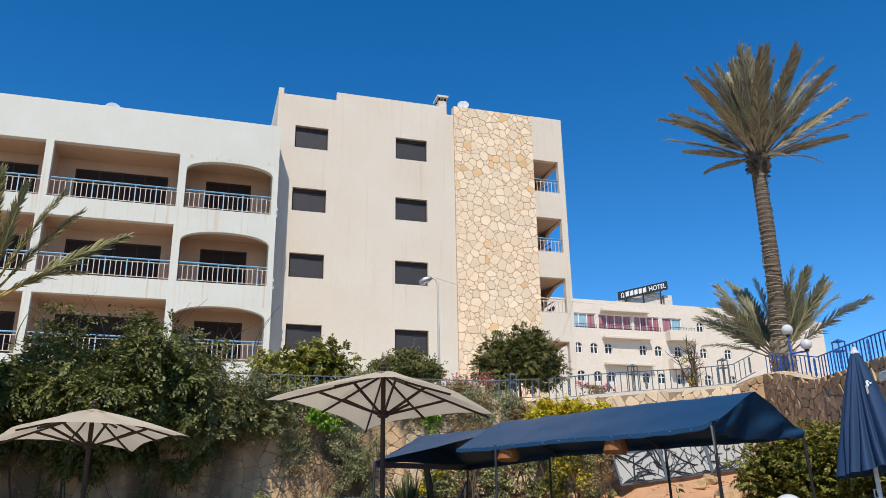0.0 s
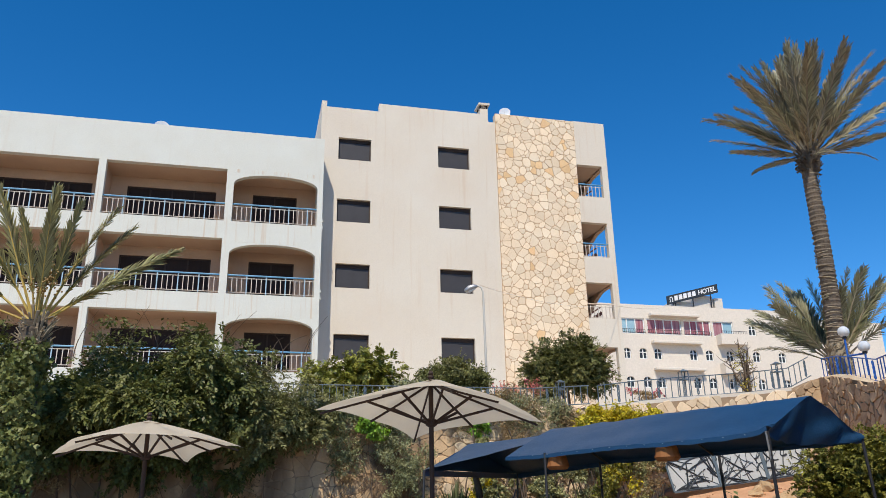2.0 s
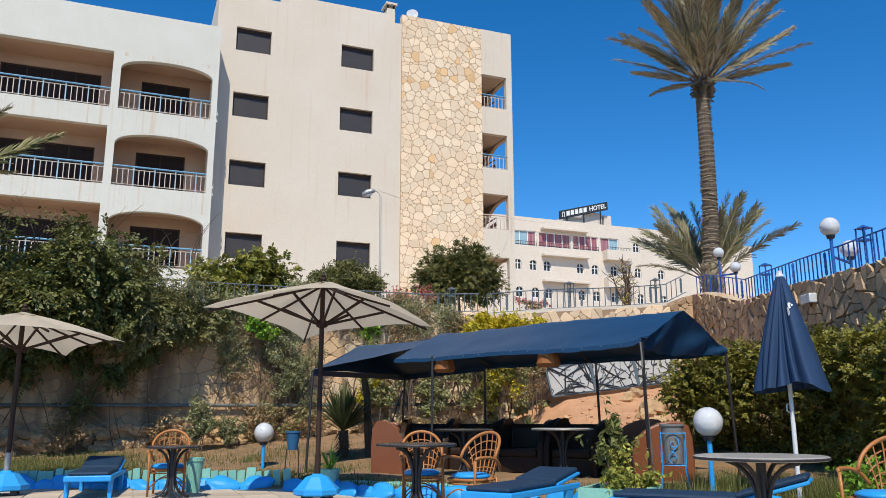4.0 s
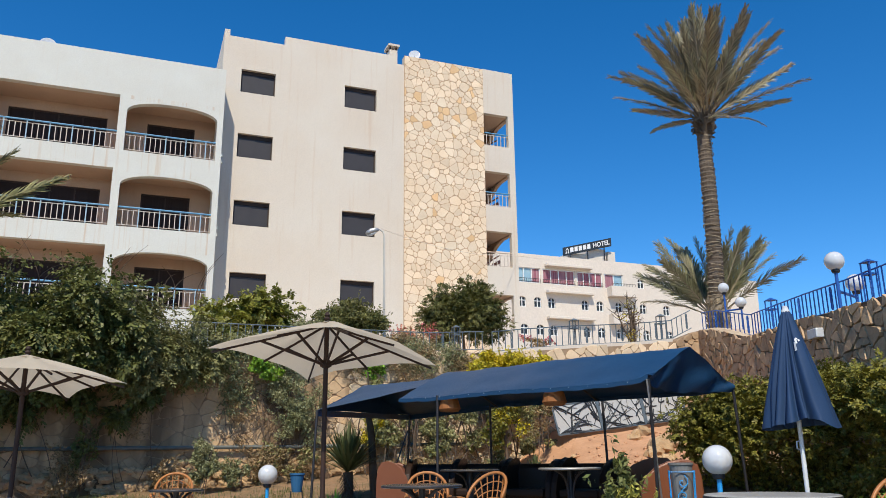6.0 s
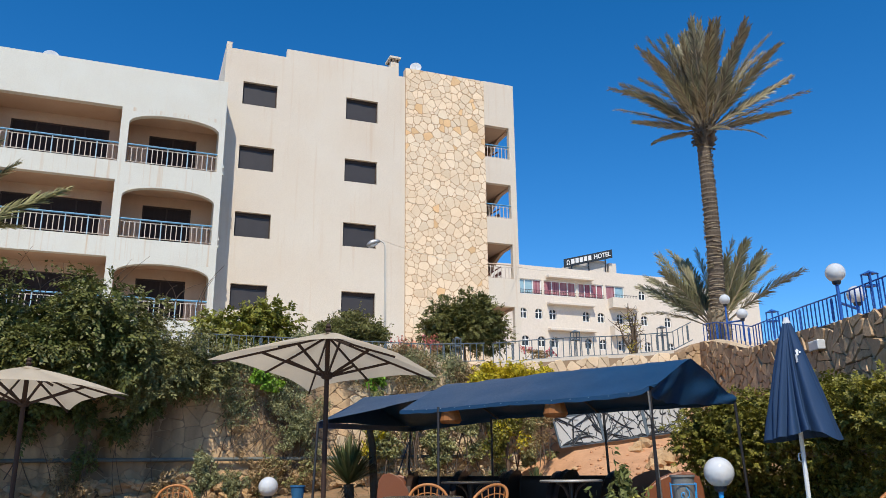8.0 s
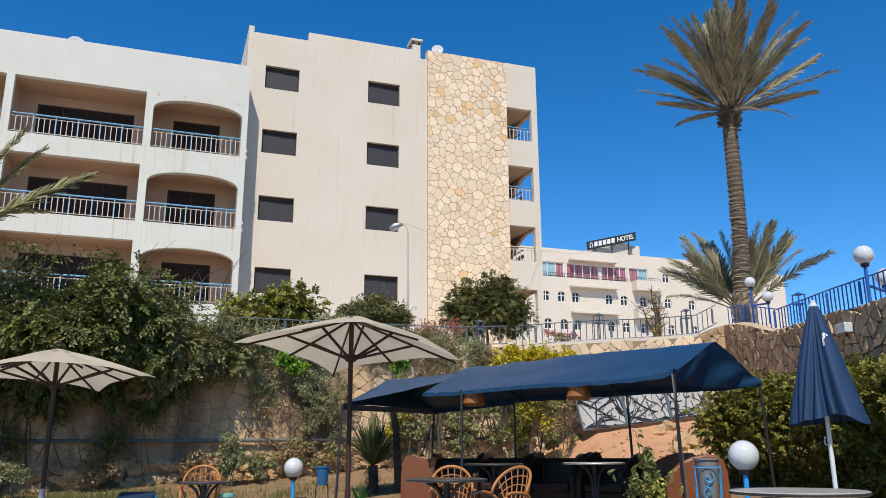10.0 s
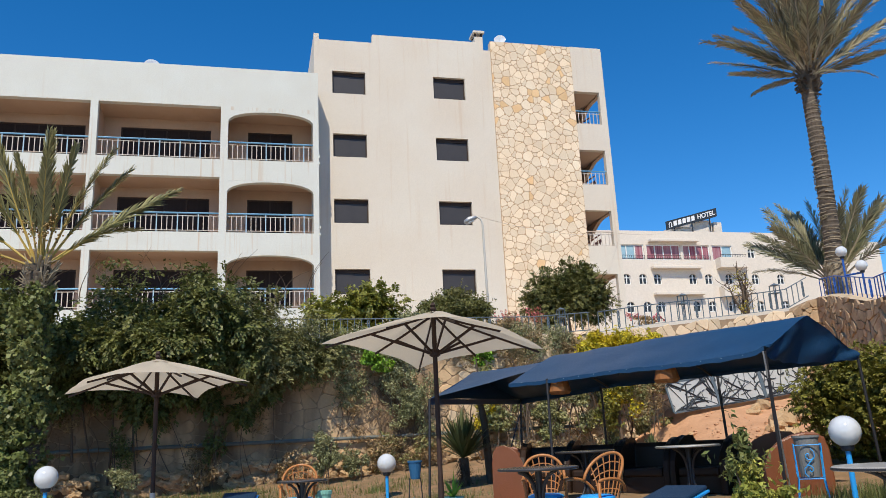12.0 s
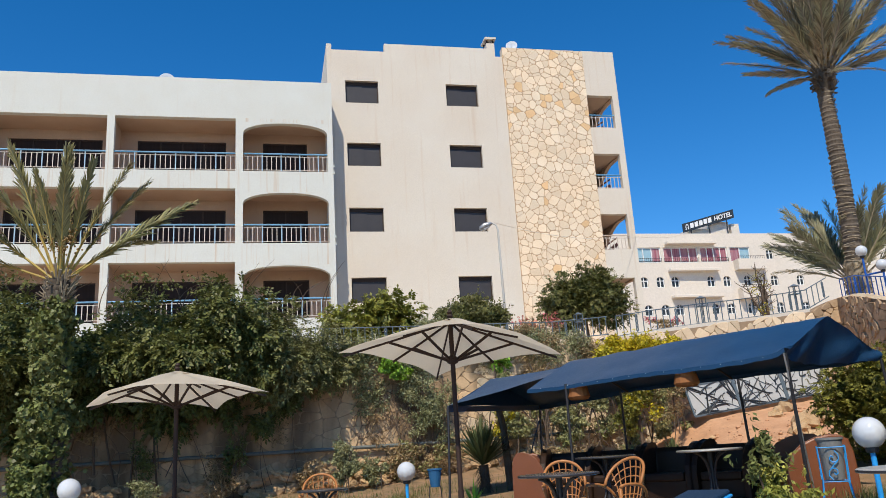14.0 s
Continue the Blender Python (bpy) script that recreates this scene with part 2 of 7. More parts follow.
# ---- mesh tools ----
class Mesh:
    """Collects corners and faces of one mesh."""

    def __init__(self):
        self.v, self.f = [], []

    def add(self, vs, fs):
        k = len(self.v)
        self.v += [tuple(p) for p in vs]
        self.f += [tuple(i + k for i in q) for q in fs]
        return self

    def box(self, x0, x1, y0, y1, z0, z1):
        return self.add([(x0, y0, z0), (x1, y0, z0), (x1, y1, z0), (x0, y1, z0), (x0, y0, z1), (x1, y0, z1), (x1, y1, z1), (x0, y1, z1)],
                        [(0, 3, 2, 1), (4, 5, 6, 7), (0, 1, 5, 4), (1, 2, 6, 5), (2, 3, 7, 6), (3, 0, 4, 7)])

    def beam(self, a, b, w, h, up=(0, 0, 1)):
        """A square bar from a to b, w wide and h high."""
        a, b = Vector(a), Vector(b)
        d = (b - a).normalized()
        s = d.cross(Vector(up))
        if s.length < 1e-4:
            s = d.cross(Vector((1, 0, 0)))
        s.normalize()
        u = s.cross(d)
        c = [s * (w / 2 * i) + u * (h / 2 * j) for i, j in ((-1, -1), (1, -1), (1, 1), (-1, 1))]
        return self.add([a + q for q in c] + [b + q for q in c],
                        [(0, 3, 2, 1), (4, 5, 6, 7), (0, 1, 5, 4), (1, 2, 6, 5), (2, 3, 7, 6), (3, 0, 4, 7)])

    def tube(self, pts, r, n=8, cap=True):
        """A round bar along points; r is a radius or one for each point."""
        pts = [Vector(p) for p in pts]
        rs = [r] * len(pts) if isinstance(r, (int, float)) else list(r)
        k = len(self.v)
        ref = Vector((0, 0, 1))
        prev = None
        for i, p in enumerate(pts):
            d = (pts[min(i + 1, len(pts) - 1)] - pts[max(i - 1, 0)]).normalized()
            if prev is None:
                s = d.cross(ref)
                if s.length < 0.05:
                    s = d.cross(Vector((1, 0, 0)))
            else:
                s = prev - d * prev.dot(d)
            s.normalize()
            prev = s
            u = d.cross(s)
            for j in range(n):
                a = 2 * math.pi * j / n
                self.v.append(tuple(p + (s * math.cos(a) + u * math.sin(a)) * rs[i]))
        for i in range(len(pts) - 1):
            for j in range(n):
                j2 = (j + 1) % n
                self.f.append((k + i * n + j, k + i * n + j2, k + (i + 1) * n + j2, k + (i + 1) * n + j))
        if cap:
            self.f.append(tuple(k + j for j in reversed(range(n))))
            self.f.append(tuple(k + (len(pts) - 1) * n + j for j in range(n)))
        return self

    def lathe(self, c, prof, n=16):
        """Turned shape about an upright axis through c; prof is (radius, height) upwards."""
        k = len(self.v)
        for r, z in prof:
            for j in range(n):
                a = 2 * math.pi * j / n
                self.v.append((c[0] + r * math.cos(a), c[1] + r * math.sin(a), c[2] + z))
        for i in range(len(prof) - 1):
            for j in range(n):
                j2 = (j + 1) % n
                self.f.append((k + i * n + j, k + i * n + j2, k + (i + 1) * n + j2, k + (i + 1) * n + j))
        self.f.append(tuple(k + j for j in reversed(range(n))))
        self.f.append(tuple(k + (len(prof) - 1) * n + j for j in range(n)))
        return self

    def globe(self, c, r, n=24, m=14):
        return self.lathe(c, [(max(r * math.sin(math.pi * i / m), 0.002), -r * math.cos(math.pi * i / m)) for i in range(m + 1)], n)

    def make(self, name, mat, parent=None, label="", smooth=False, bevel=0.0, at=None):
        me = bpy.data.meshes.new(name)
        me.from_pydata(self.v, [], self.f)
        if smooth:
            me.shade_smooth()
        me.materials.append(mat)
        ob = new(name, me)
        if parent:
            ob.parent = parent
        if at is not None:
            ob.matrix_basis = at
        if label:
            ob["label"] = label
        if bevel:
            b = ob.modifiers.new("bevel", 'BEVEL')
            b.width, b.segments, b.limit_method = bevel, 2, 'ANGLE'
        return ob


def thing(name, label, category, at=None, group="", kind=""):
    ob = new(name)
    ob.empty_display_size = 0.2
    if at is not None:
        ob.matrix_basis = at
    return tagged(ob, label, category, group, kind)


def arc(a, b, sag, n=10):
    """Points from a to b that hang by sag."""
    a, b = Vector(a), Vector(b)
    return [a.lerp(b, i / n) - Vector((0, 0, sag * 4 * (i / n) * (1 - i / n))) for i in range(n + 1)]


def bezier(p0, p1, p2, n=10):
    p0, p1, p2 = Vector(p0), Vector(p1), Vector(p2)
    return [p0 * (1 - t) ** 2 + p1 * 2 * t * (1 - t) + p2 * t * t for t in (i / n for i in range(n + 1))]


def wall_sheet(m, x0, x1, z0, z1, y0, y1, holes):
    """An upright wall between y0 (front) and y1 with rectangular holes (xa, xb, za, zb) and their reveals."""
    xs = sorted({x0, x1, *[v for h in holes for v in h[:2]]})
    zs = sorted({z0, z1, *[v for h in holes for v in h[2:]]})
    xs = [x for x in xs if x0 <= x <= x1]
    zs = [z for z in zs if z0 <= z <= z1]
    for xa, xb in zip(xs, xs[1:]):
        for za, zb in zip(zs, zs[1:]):
            cx, cz = (xa + xb) / 2, (za + zb) / 2
            if any(h[0] < cx < h[1] and h[2] < cz < h[3] for h in holes):
                continue
            m.add([(xa, y0, za), (xb, y0, za), (xb, y0, zb), (xa, y0, zb)], [(0, 1, 2, 3)])
            m.add([(xa, y1, za), (xb, y1, za), (xb, y1, zb), (xa, y1, zb)], [(3, 2, 1, 0)])
    for xa, xb, za, zb in [*holes]:
        m.add([(xa, y0, za), (xb, y0, za), (xb, y1, za), (xa, y1, za)], [(0, 1, 2, 3)])
        m.add([(xa, y0, zb), (xb, y0, zb), (xb, y1, zb), (xa, y1, zb)], [(3, 2, 1, 0)])
        m.add([(xa, y0, za), (xa, y0, zb), (xa, y1, zb), (xa, y1, za)], [(3, 2, 1, 0)])
        m.add([(xb, y0, za), (xb, y0, zb), (xb, y1, zb), (xb, y1, za)], [(0, 1, 2, 3)])
    for za, zb, flip in ((z0, z0, 0), (z1, z1, 1)):
        m.add([(x0, y0, za), (x1, y0, za), (x1, y1, za), (x0, y1, za)], [(0, 3, 2, 1) if not flip else (0, 1, 2, 3)])
    m.add([(x0, y0, z0), (x0, y0, z1), (x0, y1, z1), (x0, y1, z0)], [(0, 1, 2, 3)])
    m.add([(x1, y0, z0), (x1, y0, z1), (x1, y1, z1), (x1, y1, z0)], [(3, 2, 1, 0)])


def cells(w, h, size, seed, jitter=0.42, spread=0.22):
    """Irregular blocks of a w by h panel, as convex outlines: every outline is what lies nearest to its own centre."""
    rng = random.Random(seed)
    nx, nz = max(2, round(w / size)), max(2, round(h / (size * 0.82)))
    pts = []
    for j in range(-1, nz + 1):
        for i in range(-1, nx + 1):
            px = (i + 0.5 + (0.5 if j % 2 else 0.0) * 0.6 + rng.uniform(-jitter, jitter)) * w / nx
            pz = (j + 0.5 + rng.uniform(-jitter, jitter)) * h / nz
            pts.append((px, pz, rng.uniform(-1, 1) * spread * size * size))
    out = []
    reach = 3.2 * size
    for k, (px, pz, pw) in enumerate(pts):
        if not (-size < px < w + size and -size < pz < h + size):
            continue
        poly = [(0, 0), (w, 0), (w, h), (0, h)]
        for q, (qx, qz, qw) in enumerate(pts):
            if q == k or abs(qx - px) > reach or abs(qz - pz) > reach:
                continue
            dx, dz = qx - px, qz - pz
            s = 0.5 + (pw - qw) / (2 * max(dx * dx + dz * dz, 1e-4))
            mx, mz = px + dx * s, pz + dz * s
            res = []
            for a, b in zip(poly, poly[1:] + poly[:1]):
                da = (a[0] - mx) * dx + (a[1] - mz) * dz
                db = (b[0] - mx) * dx + (b[1] - mz) * dz
                if da <= 0:
                    res.append(a)
                if da * db < 0:
                    t = da / (da - db)
                    res.append((a[0] + (b[0] - a[0]) * t, a[1] + (b[1] - a[1]) * t))
            poly = res
            if len(poly) < 3:
                break
        if len(poly) >= 3:
            out.append(poly)
    return out


def crazy(w, h, small, large, seed, tall=1.0):
    """Broken stones of a w by h panel: its blocks are split across again and again until the pieces have an area between small and large.
    tall over 1 gives upright pieces, under 1 lying ones."""
    rng = random.Random(seed)

    def area(q):
        return abs(sum(a[0] * b[1] - b[0] * a[1] for a, b in zip(q, q[1:] + q[:1]))) / 2

    todo, out = [], []
    for q in cells(w, h, 0.66, seed, 0.5, 0.35):
        todo.append((q, rng.uniform(small, large)))
    while todo:
        q, goal = todo.pop()
        ar = area(q)
        if ar < goal:
            if ar > small * 0.2:
                out.append(q)
            continue
        cx, cz = sum(a[0] for a in q) / len(q), sum(a[1] for a in q) / len(q)
        sxx = sum((a[0] - cx) ** 2 for a in q) * tall * tall
        szz = sum((a[1] - cz) ** 2 for a in q)
        sxz = sum((a[0] - cx) * (a[1] - cz) for a in q) * tall
        ang = 0.5 * math.atan2(2 * sxz, sxx - szz) + rng.gauss(0, 0.24)
        nx_, nz_ = math.cos(ang), math.sin(ang)
        r = math.sqrt(ar) * 0.14
        ox, oz = cx + rng.uniform(-r, r), cz + rng.uniform(-r, r)
        left, right = [], []
        for a, b in zip(q, q[1:] + q[:1]):
            da = (a[0] - ox) * nx_ + (a[1] - oz) * nz_
            db = (b[0] - ox) * nx_ + (b[1] - oz) * nz_
            (left if da <= 0 else right).append(a)
            if da * db < 0:
                t = da / (da - db)
                c = (a[0] + (b[0] - a[0]) * t, a[1] + (b[1] - a[1]) * t)
                left.append(c)
                right.append(c)
        for half in (left, right):
            if len(half) >= 3:
                todo.append((half, rng.uniform(small, large)))
    return out


def stone_piece(poly, gap, depth, rng, place, rough=1.4, corner=0.06):
    """One stone: the outline drawn in by half the joint, corners rounded off, its face a little uneven. place maps (u, v, out) to the world."""
    cx = sum(p[0] for p in poly) / len(poly)
    cz = sum(p[1] for p in poly) / len(poly)
    rad = sum(math.hypot(p[0] - cx, p[1] - cz) for p in poly) / len(poly)
    if rad < gap * 1.6:
        return None
    ring = []
    for i, p in enumerate(poly):
        a, b = poly[i - 1], poly[(i + 1) % len(poly)]
        for q in (a, b):
            t = min(0.33, corner * rng.uniform(0.5, 1.3) / max(math.hypot(q[0] - p[0], q[1] - p[1]), 0.02))
            x, z = p[0] + (q[0] - p[0]) * t, p[1] + (q[1] - p[1]) * t
            r = math.hypot(x - cx, z - cz)
            s = max(0.2, 1 - gap / max(r, 0.01)) * rng.uniform(0.96, 1.0)
            ring.append((cx + (x - cx) * s, cz + (z - cz) * s))
    n = len(ring)
    d = depth * rng.uniform(0.65, 1.15)
    tx, tz = (rng.uniform(-rough, rough) * depth for _ in range(2))
    vs = [place(x, z, 0.0) for x, z in ring]
    vs += [place(x, z, d * 0.75) for x, z in ring]
    vs += [place(cx + (x - cx) * 0.93, cz + (z - cz) * 0.93, d + (x - cx) * tx + (z - cz) * tz) for x, z in ring]
    fs = []
    for i in range(n):
        j = (i + 1) % n
        fs += [(i, j, n + j, n + i), (n + i, n + j, 2 * n + j, 2 * n + i)]
    fs.append(tuple(2 * n + i for i in range(n)))
    return vs, fs


def foliage(name, mat, blobs, count, leaf, parent=None, seed=1, slim=0.5, hollow=0.45, droop=0.3, label="", spray=0.0, reps=10):
    """Many small leaves, as one mesh, in the lumps (x, y, z, rx, ry, rz); denser at the outside of each."""
    rng = np.random.default_rng(seed)
    B = np.array(blobs, float)
    # break every lump into smaller uneven clumps
    dirs = rng.normal(size=(len(B) * reps, 3))
    dirs /= np.linalg.norm(dirs, axis=1)[:, None]
    P = np.repeat(B, reps, 0)
    k = rng.uniform(0.26, 0.52, (len(P), 1))
    B = np.hstack([P[:, :3] + dirs * P[:, 3:] * rng.uniform(0.45, 0.92, (len(P), 1)), P[:, 3:] * k])
    wt = (B[:, 3] * B[:, 4] * B[:, 5]) ** (2 / 3)
    which = rng.choice(len(B), count, p=wt / wt.sum())
    d = rng.normal(size=(count, 3))
    d /= np.linalg.norm(d, axis=1)[:, None]
    r = hollow + (1.06 - hollow) * rng.random(count) ** 0.6
    # loose sprays that break the outline
    r *= 1 + 0.22 * np.maximum(0, rng.normal(size=count) - 1.1)
    C = B[which, :3] + d * B[which, 3:] * r[:, None]
    # some leaves sit on shoots that stand out of the clump
    ns = int(count * 0.10 / 12)
    if ns:
        pick = rng.choice(len(B), ns)
        sd0 = rng.normal(size=(ns, 3)) + np.array([0, -0.15, 0.35])
        sd0 /= np.linalg.norm(sd0, axis=1)[:, None]
        root = B[pick, :3] + sd0 * B[pick, 3:] * 0.8
        ln0 = rng.uniform(1.5, 4.5, ns) * leaf
        along = np.tile(np.linspace(0, 1, 12), ns)
        jit = rng.normal(size=(ns * 12, 3)) * leaf * 0.25
        Cs = np.repeat(root, 12, 0) + np.repeat(sd0 * ln0[:, None], 12, 0) * along[:, None] + jit
        C[:ns * 12] = Cs
    nrm = d + rng.normal(size=(count, 3)) * 0.75
    nrm[:, 2] += 0.35
    nrm /= np.linalg.norm(nrm, axis=1)[:, None]
    ax = np.cross(nrm, rng.normal(size=(count, 3)))
    ax[:, 2] -= droop * np.linalg.norm(ax, axis=1)
    ax -= nrm * (ax * nrm).sum(1)[:, None]
    ax /= np.linalg.norm(ax, axis=1)[:, None] + 1e-9
    if spray:
        # leaves stand in pairs along drooping sprays
        per = 13
        ns = count // per
        which = rng.choice(len(B), ns, p=wt / wt.sum())
        out = rng.normal(size=(ns, 3))
        out /= np.linalg.norm(out, axis=1)[:, None]
        rr = hollow + (1.05 - hollow) * rng.random(ns) ** 0.5
        root = B[which, :3] + out * B[which, 3:] * rr[:, None]
        way = out * 0.9 + rng.normal(size=(ns, 3)) * 0.35 + np.array([0, -0.15, -droop])
        way /= np.linalg.norm(way, axis=1)[:, None]
        over = out * 0.5 + np.array([0, -0.25, 1.0]) + rng.normal(size=(ns, 3)) * 0.3
        over -= way * (over * way).sum(1)[:, None]
        over /= np.linalg.norm(over, axis=1)[:, None] + 1e-9
        across = np.cross(way, over)
        sl = spray * rng.uniform(0.6, 1.3, ns)
        step = np.tile(np.linspace(0, 1, per), ns)
        sgn = np.tile(np.where(np.arange(per) % 2, 1.0, -1.0), ns)
        sgn[per - 1::per] = 0
        k3 = np.repeat(np.arange(ns), per)
        count = ns * per
        ax = way[k3] * 0.55 + across[k3] * sgn[:, None] * 0.85 + rng.normal(size=(count, 3)) * 0.22
        ax[:, 2] -= 0.25
        ax /= np.linalg.norm(ax, axis=1)[:, None]
        C = root[k3] + way[k3] * (sl[k3] * step)[:, None] + ax * leaf * 0.5
        C[:, 2] -= 0.35 * droop * sl[k3] * step ** 2
        nrm = over[k3] + rng.normal(size=(count, 3)) * 0.28
        nrm -= ax * (nrm * ax).sum(1)[:, None]
        nrm /= np.linalg.norm(nrm, axis=1)[:, None] + 1e-9
    sd = np.cross(nrm, ax)
    ln = leaf * rng.uniform(0.6, 1.35, count)[:, None]
    wd = ln * slim * 0.5
    fold = nrm * wd * 0.35
    V = np.stack([C - ax * ln * 0.5, C + sd * wd + fold, C + ax * ln * 0.5, C - sd * wd + fold], 1).reshape(-1, 3)
    me = bpy.data.meshes.new(name)
    me.vertices.add(len(V))
    me.vertices.foreach_set("co", V.astype(np.float32).ravel())
    me.loops.add(len(V))
    me.loops.foreach_set("vertex_index", np.arange(len(V), dtype=np.int32))
    me.polygons.add(count)
    me.polygons.foreach_set("loop_start", np.arange(0, len(V), 4, dtype=np.int32))
    me.update(calc_edges=True)
    me.materials.append(mat)
    ob = new(name, me)
    if parent:
        ob.parent = parent
    if label:
        ob["label"] = label
    return ob


# ---- ground ----
def lerp_table(x, xs, ys):
    return float(np.interp(x, xs, ys))


def bed_edge(x):
    """Where the terrace ends and the garden bed begins."""
    return lerp_table(x, [-12, -1.5, 0.4, 2.4, 3.3, 4.5, 6.0, 8.0, 10.0, 14], [19, 15.7, 14.75, 14.0, 12.4, 11.2, 9.6, 7.6, 6.0, 2.0])


def side_wall_x(y):
    """The line of the brown side wall."""
    return lerp_table(y, [-10, 8.8, 11.7, 20.6], [7.0, 11.75, 12.85, 16.6])


def side_wall_top(y):
    return lerp_table(y, [5, 9.9, 11.6, 13.4, 16.6, 19.2, 20.6], [3.8, 3.82, 3.86, 3.97, 4.12, 4.75, 4.95])


CORNER_X = 15.75    # the brown stone turns the corner here


def back_wall_top(x):
    return lerp_table(x, [-30, 8, 9.4, 10.8, 12, 14.1, 15.7, 16.5, 16.6], [3.85, 3.85, 3.92, 4.10, 4.22, 4.39, 4.58, 4.95, 4.96])


def height(x, y):
    if y > 20.75:
        near = back_wall_top(min(x, 16.6)) - 0.08
        z = near
        if y > 36:
            z += 5.0 * min((y - 36) / 37, 1)
        return z
    if x > side_wall_x(y) + 0.55:
        return side_wall_top(y) - 0.06 + 0.12 * max(0, min(1, (y - 17) / 3))
    e = bed_edge(x)
    if y <= e:
        return -0.03
    t = min((y - e) / (20.4 - e), 1) if e < 20.3 else 1
    top = lerp_table(x, [-8, -2, 2.4, 5.2, 10, 11.2, 16], [0.25, 0.33, 0.55, 0.72, 0.95, 1.85, 2.4])
    bump = 0.05 * noise.noise(Vector((x * 1.3, y * 1.3, 0))) + 0.03 * noise.noise(Vector((x * 4, y * 4, 3)))
    return 0.10 + (top - 0.1) * t ** 2.2 + bump * min(1, (y - e) * 2)


def build_ground():
    xs = [-900, -300, -100, -50, -30, -22] + [-16 + 0.4 * i for i in range(101)] + [27, 32, 40, 60, 100, 300, 900]
    ys = [-900, -200, -60, -20, -8] + [-2 + 0.4 * i for i in range(95)] + [20.64, 20.755] + [38, 42, 46, 52, 60, 73, 90, 130, 300, 900, 2500]
    ys.sort()
    m = Mesh()
    for y in ys:
        for x in xs:
            m.v.append((x, y, height(x, y)))
    w = len(xs)
    clay = []
    for j in range(len(ys) - 1):
        for i in range(w - 1):
            m.f.append((j * w + i, j * w + i + 1, (j + 1) * w + i + 1, (j + 1) * w + i))
            cx, cy = (xs[i] + xs[i + 1]) / 2, (ys[j] + ys[j + 1]) / 2
            edge = 15.2 + 0.8 * noise.noise(Vector((cx, cy, 7)))
            clay.append(2 if cy > 20.9 and cy < 72 else 1 if cx > 9.0 + noise.noise(Vector((cy, 1, 2))) and edge < cy < 20.8 and cx < side_wall_x(cy) else 0)
    ob = m.make("ground", SOIL, smooth=True)
    ob.data.materials.append(CLAY)
    ob.data.materials.append(FORECOURT)
    ob.data.polygons.foreach_set("material_index", np.array(clay, dtype=np.int32))
    tagged(ob, "brown garden soil rising to an orange clay bank", "ground", kind="structure")


build_ground()

def dish(r):
    """A shallow reflector open along +z, with its mast behind it."""
    m = Mesh().lathe((0, 0, 0), [(0.03, -0.02), (r * 0.6, 0.04 * r), (r * 0.98, 0.30 * r), (r, 0.32 * r), (r * 0.95, 0.32 * r), (r * 0.55, 0.10 * r), (0.02, 0.05 * r)], 22)
    m.tube([(0, -0.02, -0.02), (0, -0.55, -0.35), (0, -1.6, -0.95)], 0.03, 6)
    return m.tube([(0, -r * 0.9, 0.25 * r), (0, 0, r * 0.9)], 0.012, 5)


# ---- the hotel wing with balconies ----
WY = 31.8          # front of the wing
WD = 1.65          # depth of the balconies
FLOORS = (12.97, 9.87, 6.77)
wing = thing("hotel_wing", "white three-storey hotel wing with deep balconies and arched end bays", "building", kind="")


def arch_bay(m, x0, x1, spring, apex, top, y0, y1, n=18):
    """The wall over a flat arch between x0 and x1, from the curve up to top."""
    def z(x):
        u = (x - (x0 + x1) / 2) / ((x1 - x0) / 2)
        return spring + (apex - spring) * math.sqrt(max(0, 1 - abs(u) ** 2.3))
    xs = [x0 + (x1 - x0) * (0.5 - 0.5 * math.cos(math.pi * i / n)) for i in range(n + 1)]
    for a, b in zip(xs, xs[1:]):
        za, zb = z(a), z(b)
        m.add([(a, y0, za), (b, y0, zb), (b, y0, top), (a, y0, top)], [(0, 1, 2, 3)])
        m.add([(a, y1, za), (b, y1, zb), (b, y1, top), (a, y1, top)], [(3, 2, 1, 0)])
        m.add([(a, y0, za), (b, y0, zb), (b, y1, zb), (a, y1, za)], [(3, 2, 1, 0)])


BALUSTER = []
for w, z0, z1 in ((0.03, 0.10, 0.70), (0.042, 0.0, 0.80)):
    me = bpy.data.meshes.new("baluster")
    bmx = Mesh().box(-w / 2, w / 2, -0.015, 0.015, z0, z1)
    me.from_pydata(bmx.v, [], bmx.f)
    me.materials.append(RAILPALEBLUE if w > 0.04 else RAILWHITE)
    BALUSTER.append(me)
BAYS = [(-16.2, -11.5), (-11.2, -6.47), (-6.18, -1.427)]
ARCH = (-1.126, 2.355)
m = Mesh()
holes = []
for fl in FLOORS:
    for a, b in BAYS:
        holes.append((a, b, fl, fl + 2.33))
    holes.append((*ARCH, fl, fl + 2.2))
wall_sheet(m, -17.0, 2.587, 3.9, 15.33, WY, WY + 0.28, holes)
m.make("front_wall", STAINED, wing)
m = Mesh()
wall_sheet(m, -17.0, 2.587, 15.33, 17.09, WY, WY + 0.28, [])
m.make("parapet", WHITE, wing)
for fl in FLOORS:
    m = Mesh()
    arch_bay(m, *ARCH, fl + 1.70, fl + 2.16, fl + 2.2, WY + 0.002, WY + 0.278)
    m.make("arch", WHITE, wing)
